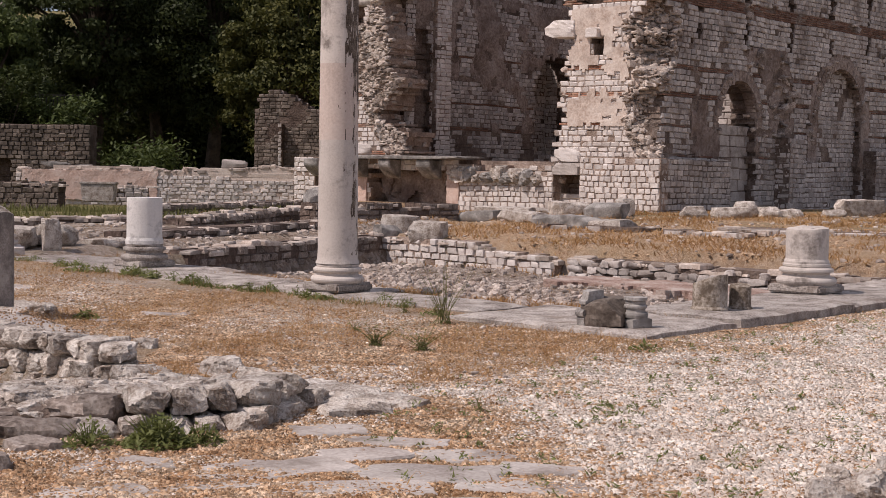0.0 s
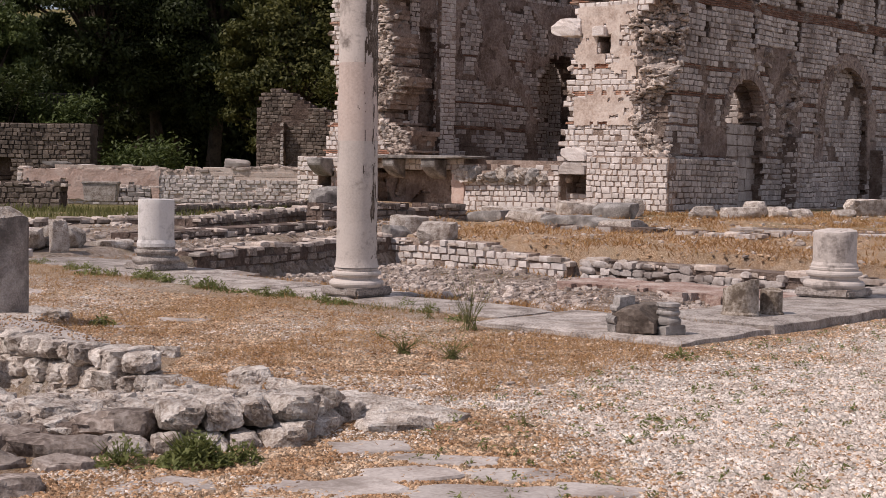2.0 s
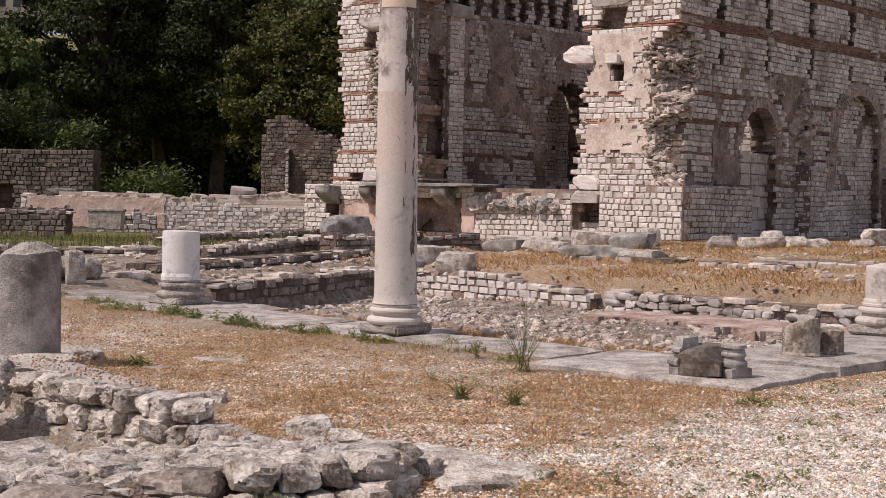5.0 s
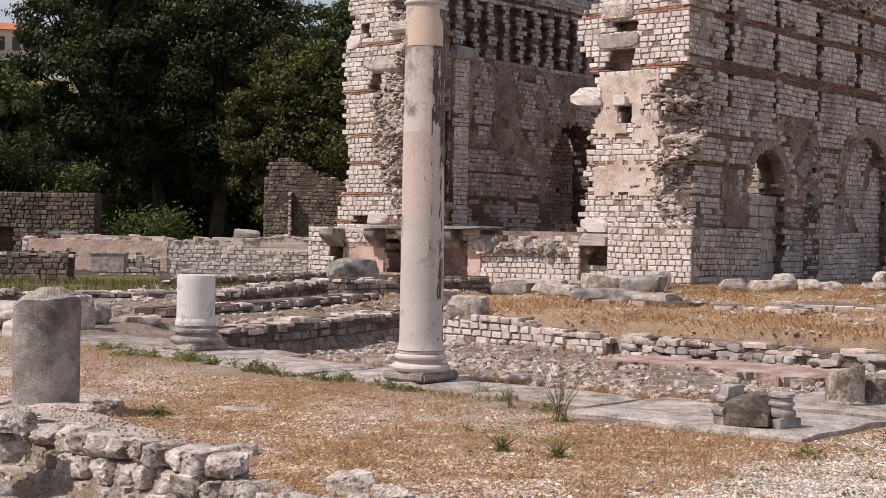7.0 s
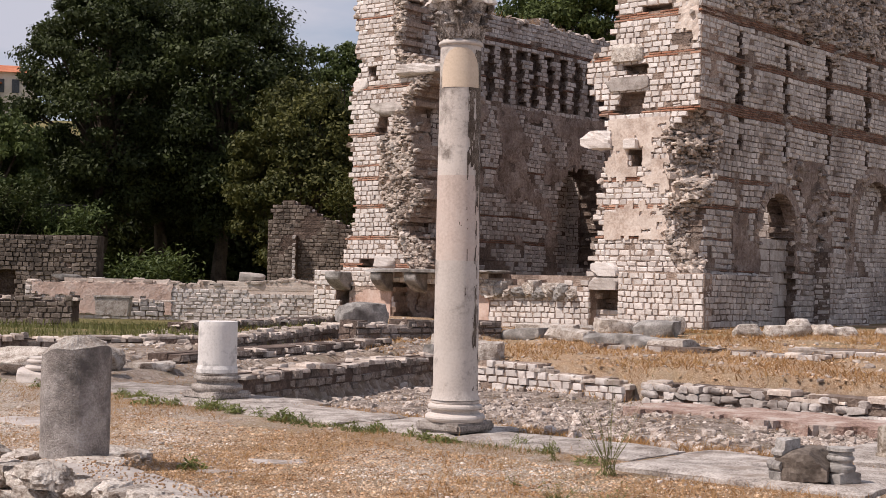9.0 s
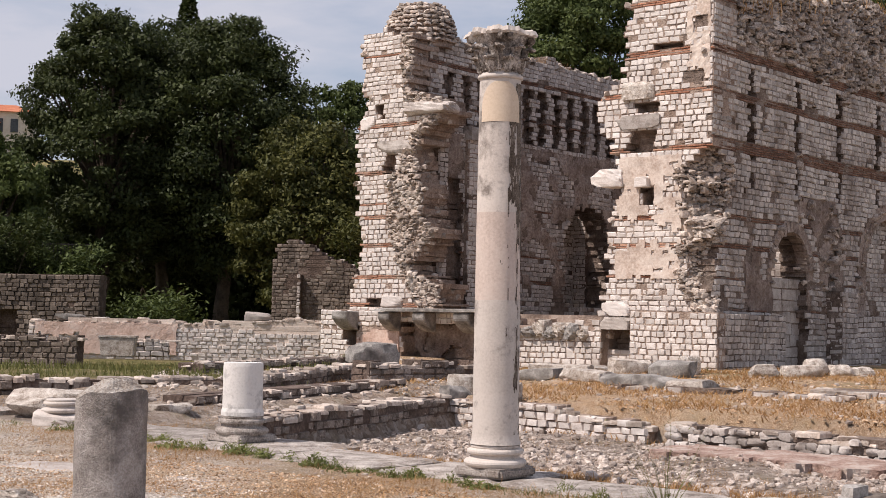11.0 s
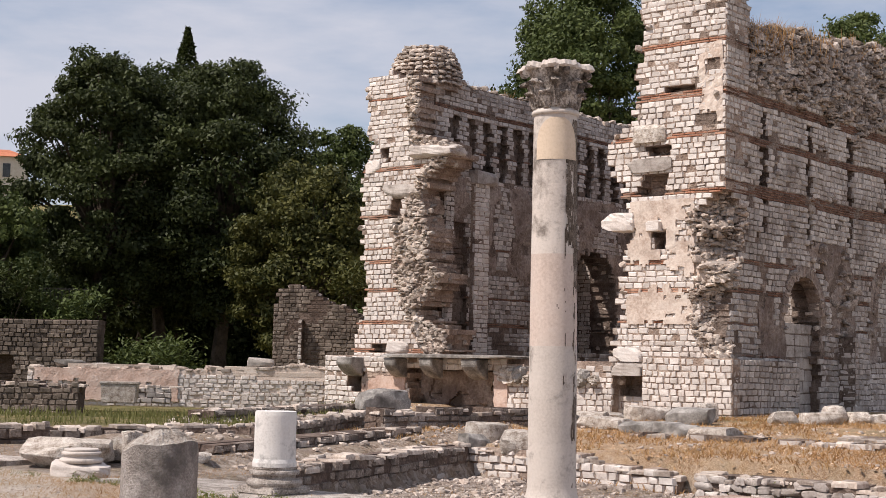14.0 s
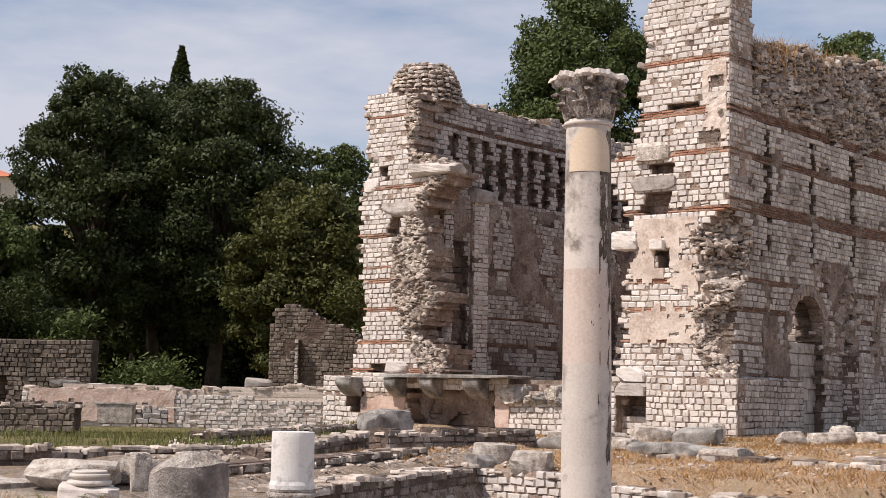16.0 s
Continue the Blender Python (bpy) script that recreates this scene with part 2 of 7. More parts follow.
LEAF_OAK = leaf_mat("dark_evergreen_leaves", (0.014, 0.021, 0.006), (0.076, 0.094, 0.029))
LEAF_MID = leaf_mat("mid_green_leaves", (0.03, 0.048, 0.013), (0.125, 0.155, 0.046))
LEAF_YELLOW = leaf_mat("yellowing_leaves", (0.03, 0.04, 0.011), (0.145, 0.138, 0.038))
LEAF_WEED = leaf_mat("weed_leaves", (0.10, 0.12, 0.035), (0.26, 0.275, 0.095), 0.4)
GRASS_DRY = leaf_mat("dry_straw", (0.25, 0.12, 0.042), (0.57, 0.36, 0.165), 0.3)
GRASS_GREEN = leaf_mat("green_grass", (0.09, 0.10, 0.03), (0.24, 0.23, 0.085), 0.35)


# ---- mesh helpers ----
rng = random.Random(7)


def mk(name, verts, faces, material, parent=None, M=None, label="", category="", group="", kind="", smooth=False, mods=()):
    me = bpy.data.meshes.new(name)
    me.from_pydata([tuple(v) for v in verts], [], faces)
    me.materials.append(material)
    if smooth:
        me.polygons.foreach_set("use_smooth", [True] * len(me.polygons))
        if smooth is not True:
            me.set_sharp_from_angle(angle=smooth)
    me.update()
    return link(name, me, parent, M, label, category, group, kind)


def link(name, me, parent=None, M=None, label="", category="", group="", kind=""):
    ob = new(name, me)
    if parent is not None:
        ob.parent = parent
    if M is not None:
        ob.matrix_basis = M
    return tagged(ob, label, category, group, kind)


def part(name, bm, material, parent, label="", M=None, smooth=False):
    """Links a bmesh as one mesh object under a thing or under a part."""
    me = bpy.data.meshes.new(name)
    bm.to_mesh(me)
    bm.free()
    me.materials.append(material)
    if smooth:
        me.polygons.foreach_set("use_smooth", [True] * len(me.polygons))
        me.set_sharp_from_angle(angle=0.42)
    return link(name, me, parent, M, label)


def rootof(name, M, label, category, group="", kind=""):
    ob = new(name)
    ob.empty_display_size = 0.2
    ob.matrix_basis = M
    return tagged(ob, label, category, group, kind)


def interp(x, pts):
    """Straight lines through (x, y) pairs in rising order of x."""
    if x <= pts[0][0]:
        return pts[0][1]
    for (a, fa), (b, fb) in zip(pts, pts[1:]):
        if x <= b:
            return fa + (fb - fa) * (x - a) / (b - a)
    return pts[-1][1]


def nz(x, y, z=0.0):
    return noise.noise(Vector((x, y, z)))


def rock_bm(size, seed, subdiv=2, rough=0.22, box=0.55):
    """A broken stone: a cube rounded part of the way to a ball and roughened."""
    bm = bmesh.new()
    bmesh.ops.create_cube(bm, size=2)
    bmesh.ops.subdivide_edges(bm, edges=bm.edges[:], cuts=subdiv, use_grid_fill=True)
    pick = random.Random(int(seed * 17) + 5)
    cuts = []
    for _ in range(11):
        d = Vector((pick.gauss(0, 1), pick.gauss(0, 1), pick.gauss(0, 1))).normalized()
        cuts.append((d, pick.uniform(0.84, 1.10) + (box - 0.6) * 0.62))
    for v in bm.verts:
        ball = v.co.normalized() * 1.25
        k = 0.5 + 0.5 * box
        v.co = v.co * k + ball * (1 - k)
        for d, h in cuts:
            over = v.co.dot(d) - h
            if over > 0:
                v.co -= d * over
        o = Vector((v.co.x * size[0], v.co.y * size[1], v.co.z * size[2])) * (1.3 / max(size)) + Vector((seed * 3.7, seed * 1.3, seed * 2.1))
        v.co += v.co.normalized() * rough * (0.5 * noise.noise(o) + 0.45 * noise.noise(o * 2.3) + 0.5 * noise.noise(o * 6.1))
        v.co += 0.3 * rough * noise.noise_vector(o * 4.1)
    for v in bm.verts:
        v.co = Vector((v.co.x * size[0] / 2, v.co.y * size[1] / 2, v.co.z * size[2] / 2))
    return bm


def mesh_of(bm, name, material, smooth=False):
    me = bpy.data.meshes.new(name)
    bm.to_mesh(me)
    bm.free()
    me.materials.append(material)
    if smooth:
        me.polygons.foreach_set("use_smooth", [True] * len(me.polygons))
        me.set_sharp_from_angle(angle=0.42)
    return me


ROCKS = {}


def rock_mesh(material, i, box=0.55, subdiv=2):
    key = (material.name, i, box, subdiv)
    if key not in ROCKS:
        ROCKS[key] = mesh_of(rock_bm((1, 1, 1), i + 1, subdiv, 0.24, box), "stone", material, True)
    return ROCKS[key]


class Heap:
    """Many small pieces gathered into one mesh."""

    def __init__(self):
        self.v, self.f = [], []

    def add(self, verts, faces):
        n = len(self.v)
        self.v.extend(verts)
        self.f.extend([tuple(i + n for i in f) for f in faces])

    def box(self, x0, x1, y0, y1, z0, z1, j=0.0):
        r = lambda: rng.uniform(-j, j)  # noqa: E731
        self.add([(x0 + r(), y0 + r(), z0 + r()), (x1 + r(), y0 + r(), z0 + r()), (x1 + r(), y1, z0), (x0 + r(), y1, z0),
                  (x0 + r(), y0 + r(), z1 + r()), (x1 + r(), y0 + r(), z1 + r()), (x1 + r(), y1, z1), (x0 + r(), y1, z1)],
                 [(0, 1, 5, 4), (1, 2, 6, 5), (3, 0, 4, 7), (4, 5, 6, 7), (0, 3, 2, 1), (2, 3, 7, 6)])

    def block(self, x0, x1, z0, z1, proud, deep=0.06, c=0.02):
        """A roughly dressed stone with worn, rounded edges, its face towards -y."""
        h = z1 - z0
        q = min(0.016, h * 0.13)
        r = lambda k=1.0: rng.uniform(-q, q) * k  # noqa: E731
        c = min(c, h * 0.24)
        rim = [(x0 + r(), z0 + r(0.7)), (x1 + r(), z0 + r(0.7)), (x1 + r(), z1 + r(0.7)), (x0 + r(), z1 + r(0.7))]
        pts = [(x, deep, z) for x, z in rim] + [(x, -proud * 0.35 + c * 0.6, z) for x, z in rim]
        pts += [(x + dx * c * rng.uniform(0.5, 1.5), -proud + r(0.6), z + dz * c * rng.uniform(0.5, 1.4)) for (x, z), (dx, dz) in zip(rim, ((1, 1), (-1, 1), (-1, -1), (1, -1)))]
        pts.append(((x0 + x1) / 2 + r(2), -proud - rng.uniform(-0.004, 0.008), (z0 + z1) / 2 + r()))
        fs = [(8, 9, 12), (9, 10, 12), (10, 11, 12), (11, 8, 12)]
        for a in range(4):
            b = (a + 1) % 4
            fs += [(a, b, 4 + b, 4 + a), (4 + a, 4 + b, 8 + b, 8 + a)]
        self.add(pts, fs)

    def stone(self, x, y, z, sx, sy, sz, lean=0.4):
        """A small rough stone of 14 corners."""
        a = rng.uniform(0, 6.28)
        ca, sa = math.cos(a), math.sin(a)
        tilt = rng.uniform(-lean, lean)
        pts = []
        for dx, dy, dz in ((-1, -1, -1), (1, -1, -1), (1, 1, -1), (-1, 1, -1), (-1, -1, 1), (1, -1, 1), (1, 1, 1), (-1, 1, 1)):
            k = rng.uniform(0.55, 0.95)
            px, py, pz = dx * sx * k / 2, dy * sy * k / 2, dz * sz * k / 2 + tilt * dx * sx * 0.2
            pts.append((x + px * ca - py * sa, y + px * sa + py * ca, z + pz))
        for dx, dy, dz in ((0, -1, 0), (1, 0, 0), (0, 1, 0), (-1, 0, 0), (0, 0, 1)):
            k = rng.uniform(0.9, 1.25)
            px, py, pz = dx * sx * k / 2, dy * sy * k / 2, dz * sz * k / 2
            pts.append((x + px * ca - py * sa, y + px * sa + py * ca, z + pz))
        fs = []
        for quad, m in (((0, 1, 5, 4), 8), ((1, 2, 6, 5), 9), ((2, 3, 7, 6), 10), ((3, 0, 4, 7), 11), ((4, 5, 6, 7), 12)):
            fs += [(quad[i], quad[(i + 1) % 4], m) for i in range(4)]
        self.add(pts, fs)

    def done(self, name, material, parent=None, M=None, label="", kind="", category="", smooth=False):
        return mk(name, self.v, self.f, material, parent, M, label, category, "", kind, smooth)


def block_mesh(material, i):
    key = ("block", material.name, i)
    if key not in ROCKS:
        h = Heap()
        h.block(0, 1, 0, 1, 0.0, 0.06, 0.10)
        h.v = [(x + rng.uniform(-0.045, 0.045), y if y > 0.05 else y * 0.3 - 0.003 * (k == 12) + rng.uniform(-0.005, 0.005), z + rng.uniform(-0.10, 0.10) * (y < 0.05)) for k, (x, y, z) in enumerate(h.v)]
        me = bpy.data.meshes.new("stone_block")
        me.from_pydata(h.v, [], h.f)
        me.materials.append(material)
        ROCKS[key] = me
    return ROCKS[key]


def masonry(name, parent, M, s0, s1, z0, z1, thick, inside, hole=lambda s, z: False, brick=(), row=0.132, length=(0.12, 0.30), stone=LIME, core=MORTAR, recess=0.3,
            singles=None, gone=0.02, label="", faced=lambda s, z: True, edge_rubble=0.5, proud=(0.008, 0.034), back=True, brick_mat=None, sunk=0.0, rocky=False):
    """A wall of coursed stone, face towards -y of M. inside: its outline; hole: niches of depth recess; brick: heights of brick bands.
    singles: (s0, s1, z0, z1), the stretch whose stones are objects of their own."""
    cores, blocks, bricks, rub = Heap(), Heap(), Heap(), Heap()
    pieces = []
    z = z0
    while z < z1:
        band = any(a <= z < b for a, b in brick)
        h = 0.056 if band else row * rng.uniform(0.9, 1.1)
        zc = z + h / 2
        s = s0
        first = True
        run = back_run = None
        runs, back_runs = [], []
        while s < s1:
            ln = rng.uniform(0.22, 0.36) if band else rng.uniform(*length)
            if first:
                ln, first = ln * rng.uniform(0.5, 1.0), False
            if s + ln > s1 - 0.07:
                ln = s1 - s
            sc = s + ln / 2
            ok = inside(sc, zc)
            solid = ok and not hole(sc, zc)
            if ok:
                back_run = [back_run[0] if back_run else s, s + ln]
            elif back_run:
                back_runs.append(back_run)
                back_run = None
            if solid:
                run = [run[0] if run else s, s + ln]
                if rng.random() > gone and faced(sc, zc):
                    g = rng.uniform(0.002, 0.006)
                    pr = rng.uniform(*proud)
                    if band:
                        bricks.block(s + g / 2, s + ln - g / 2, z + 0.008, z + h - 0.006, pr * 0.8 - sunk, c=0.006)
                    elif singles and singles[0] <= sc <= singles[1] and singles[2] <= zc <= singles[3]:
                        pieces.append((s + g, z + g * 0.7, ln - 2 * g, h - 1.4 * g, pr))
                    else:
                        blocks.block(s + g, s + ln - g, z + g * 0.7, z + h - g * 0.7, pr)
            elif run:
                runs.append(run)
                run = None
            s += ln + 1e-6
        if run:
            runs.append(run)
        if back_run:
            back_runs.append(back_run)
        for a, b in runs:
            cores.box(a, b, 0.0, min(recess, thick), z, z + h + 0.002, 0.012)
        if back and thick > recess:
            for a, b in back_runs:
                cores.box(a, b, min(recess, thick), thick, z, z + h + 0.002, 0.02)
        for a, b in back_runs:
            for e, sg in ((a, 1), (b, -1)):
                if rng.random() < edge_rubble and s0 + 0.2 < e < s1 - 0.1:
                    rub.stone(e + sg * rng.uniform(0, 0.1), rng.uniform(0.0, thick * 0.8), zc, rng.uniform(0.12, 0.3), rng.uniform(0.15, 0.3), rng.uniform(0.08, 0.17))
        z += h
    sag = lambda q, zz: 0.035 * nz(q * 0.45, zz * 0.3, s0) + 0.014 * nz(q * 1.7, zz * 0.9, 4)  # noqa: E731
    for heap in (cores, blocks, bricks, rub):
        heap.v = [(q, y, zz + sag(q, zz) * min(1.0, max(0.0, (zz - z0) * 2))) for q, y, zz in heap.v]
    pieces = [(q, zz + sag(q + ln / 2, zz) * min(1.0, max(0.0, (zz - z0) * 2)), ln, h, pr) for q, zz, ln, h, pr in pieces]
    wall = cores.done(name, core, parent, M, label)
    if blocks.f:
        blocks.done("stone_facing", stone, wall, kind="stuff", smooth=0.40)
    if bricks.f:
        bricks.done("brick_course", brick_mat or BRICK, wall, label="thin red brick courses", kind="stuff")
    if rub.f:
        rub.done("broken_edge", RUBBLE, wall, label="ragged rubble edge", kind="stuff")
    if len(pieces) > 320:
        pieces = pieces[:320]
    for i, (s, zz, ln, h, pr) in enumerate(pieces):
        if rocky:
            turn = Euler((rng.uniform(-0.12, 0.12), rng.uniform(-0.08, 0.08), rng.uniform(-0.15, 0.15)))
            link("stone", rock_mesh(stone, i % 14, 0.8, 3), wall, Matrix.LocRotScale((s + ln / 2, 0.06 - pr, zz + h / 2), turn, (ln * 1.06, 0.2, h * rng.uniform(0.95, 1.2))))
        else:
            link("stone_block", block_mesh(stone, i % 14), wall, Matrix.LocRotScale((s, -pr, zz), None, (ln, 1.0, h)))
    return wall


def patch(name, parent, M, s0, s1, z0, z1, inside, material, out=0.045, step=0.05, thick=0.06, label="", relief=0.02):
    """A coat of plaster left on a wall, with a ragged rim."""
    ns, nzz = max(2, int((s1 - s0) / step)), max(2, int((z1 - z0) / step))
    keep, vs, fs = {}, [], []

    def vert(i, k):
        if (i, k) not in keep:
            s, z = s0 + (s1 - s0) * i / ns, z0 + (z1 - z0) * k / nzz
            keep[i, k] = len(vs)
            vs.append((s + 0.045 * nz(s * 7, z * 7, 2), -out - relief * nz(s * 2.1, z * 2.1) - relief * 0.5 * nz(s * 7, z * 7, 5), z + 0.045 * nz(s * 7, z * 7, 8)))
        return keep[i, k]

    for i in range(ns):
        for k in range(nzz):
            s, z = s0 + (s1 - s0) * (i + 0.5) / ns, z0 + (z1 - z0) * (k + 0.5) / nzz
            if inside(s, z):
                fs.append((vert(i, k), vert(i + 1, k), vert(i + 1, k + 1), vert(i, k + 1)))
    if not fs:
        return None
    ob = mk(name, vs, fs, material, parent, M, label)
    so = ob.modifiers.new("coat", "SOLIDIFY")
    so.thickness, so.offset = thick, -1
    return ob


def lathe(profile, seg=48, wob=0.0, seed=0.0, caps=True):
    """A turned form from (radius, height) pairs, closed at both ends."""
    vs, fs = [], []
    for j, (r, z) in enumerate(profile):
        for i in range(seg):
            a = 2 * math.pi * i / seg
            rr = r * (1 + wob * nz(math.cos(a) * 2 + seed, math.sin(a) * 2, z * 5))
            vs.append((rr * math.cos(a), rr * math.sin(a), z))
    for j in range(len(profile) - 1):
        for i in range(seg):
            k = (i + 1) % seg
            fs.append((j * seg + i, j * seg + k, (j + 1) * seg + k, (j + 1) * seg + i))
    if caps:
        fs.append(tuple(range(seg))[::-1])
        fs.append(tuple((len(profile) - 1) * seg + i for i in range(seg)))
    return vs, fs


# ---- ground ----
B = pose(4.95, 33.45, 0, 0, 0, 49.2)  # the hall's own axes
B_inv = B.inverted()


def to_uv(x, y):
    q = B_inv @ Vector((x, y, 0))
    return q.x, q.y


def sstep(a, b, x):
    """A smooth step from 0 at a to 1 at b."""
    t = min(1.0, max(0.0, (x - a) / (b - a)))
    return t * t * (3 - 2 * t)


def left_of(x, y, ax, ay, bx, by):
    """Signed distance to the left of the line a-b."""
    dx, dy = bx - ax, by - ay
    return (dx * (y - ay) - dy * (x - ax)) / math.hypot(dx, dy)


def ground_z(x, y):
    u, v = to_uv(x, y)
    z = -0.05 + 0.012 * nz(x * 0.8, y * 0.8) + 0.006 * nz(x * 3, y * 3, 4)
    # slow rise to the hall
    z += 0.20 * sstep(-11, -3, u) * sstep(3.0, 0.5, v) + 0.03 * nz(x * 0.5, y * 0.5, 7) * sstep(14, 18, y)
    # the sunken basin inside the colonnade
    d1 = left_of(x, y, -3.38, 19.16, -1.0, 24.6)
    basin = sstep(-18.75, -17.9, u) * (1 - sstep(-10.62, -10.42, u)) * sstep(-11.95, -11.5, v) * (1 - sstep(-0.10, 0.10, d1))
    z -= basin * (0.47 + 0.10 * nz(x * 0.6, y * 0.6, 3))
    # soil banked against the kerb slabs
    if v < 1:
        z += (0.046 if v > -11.2 else 0.03) * sstep(-21.3, -20.2, u) * (1 - sstep(-19.6, -18.8, u)) * sstep(-13.4, -12.6, v)
    # terraces towards the left
    if u > -19.0:
        d3 = left_of(x, y, -4.0, 22.9, -2.7, 29.3)
        z -= 0.06 * sstep(-0.1, 0.1, d1) * (1 - sstep(0.75, 0.95, d1))
        z += 0.04 * sstep(0.75, 0.95, d1) * sstep(-18.5, -17, u)
        z += 0.15 * sstep(0.0, 0.25, d3) * sstep(-16.5, -15.5, u)
    z -= 0.62 * sstep(27, 37, y) * sstep(-2.5, -6.5, x) * 0.75
    # trench between the two near walls
    if 5.5 < y < 11 and x < -1.2:
        da = -left_of(x, y, -4.0, 9.80, -1.52, 7.56)
        z -= 0.27 * sstep(-0.12, 0.10, da) * (1 - sstep(0.55, 1.05, da)) * sstep(-1.3, -1.75, x)
    # hill far behind
    z += 18.0 * sstep(70, 165, y) + 25 * sstep(200, 600, y)
    return z


def axis(parts):
    out = []
    for a, b, st in parts:
        out += list(np.arange(a, b, st))
    return out + [parts[-1][1]]


GX = axis(((-420, -60, 30), (-60, -24, 3), (-24, -9, 0.6), (-9, 9.6, 0.15), (9.6, 24, 0.6), (24, 60, 3), (60, 420, 30)))
GY = axis(((-60, -6, 6), (-6, 3.6, 0.8), (3.6, 30, 0.15), (30, 48, 0.5), (48, 90, 2.5), (90, 620, 20)))
gv, gf, w_gravel, w_green, w_rubbly = [], [], [], [], []
for y in GY:
    for x in GX:
        u, v = to_uv(x, y)
        gv.append((x, y, ground_z(x, y)))
        g = sstep(-0.5, 0.6, -(v + 12.9) + 0.8 * nz(x * 0.7, y * 0.7, 9) + 0.4 * nz(x * 2.5, y * 2.5, 5))
        g = max(g, 0.55 * sstep(0.0, 0.35, nz(x * 0.55, y * 0.55, 21)) * (u < -19.5))
        g = max(g, 0.95 * sstep(2.6, 4.2, -x - 0.25 * (y - 10)) * (u < -19.3) * sstep(9.0, 10.0, y))
        g = max(g, 0.7 * (u > -19.2) * sstep(-2.6, -3.8, x) * (1 - sstep(20.5, 23, y)))
        g = max(g, 0.40 * (-19.2 < u < -11) * (-12 < v < -2.5))
        if y < 7.2:
            g *= sstep(0.3, 1.0, x + 0.25 * (max(y, 4.4) - 5.2) + 0.4 * nz(x * 3, y * 3, 8))
        w_gravel.append(g)
        gr = sstep(26, 31, y) * sstep(-4, -7, x) if x < 0 else 0.75 * sstep(-9.0, -0.8, u) * (0.5 + nz(x * 0.5, y * 0.5, 2))
        if -19 < u and x < -3.5:
            gr = max(gr, sstep(22.5, 25, y))
        w_green.append(max(0, min(1, gr)))
        db = left_of(x, y, -3.38, 19.16, -1.0, 24.6)
        ru = sstep(-18.6, -17.9, u + 0.5 * nz(x * 0.9, y * 0.9, 51)) * (1 - sstep(-10.7, -10.4, u)) * sstep(-11.6, -10.8, v + 0.4 * nz(x, y, 52)) * (1 - sstep(-0.1, 0.1, db))
        if db > -0.1 and -18.9 < u and y < 32 and x < 0:
            ru = max(ru, 0.8 - 0.6 * max(0, min(1, gr)))
        if x < -0.7 and 5.6 < y < 7.9 and x > -3.4:
            ru = max(ru, 0.8 * sstep(-0.7, -1.1, x + 0.2 * nz(x * 3, y * 3)) * sstep(5.7, 6.2, y))
        w_rubbly.append(ru)
nx = len(GX)
for j in range(len(GY) - 1):
    for i in range(nx - 1):
        a = j * nx + i
        gf.append((a, a + 1, a + nx + 1, a + nx))


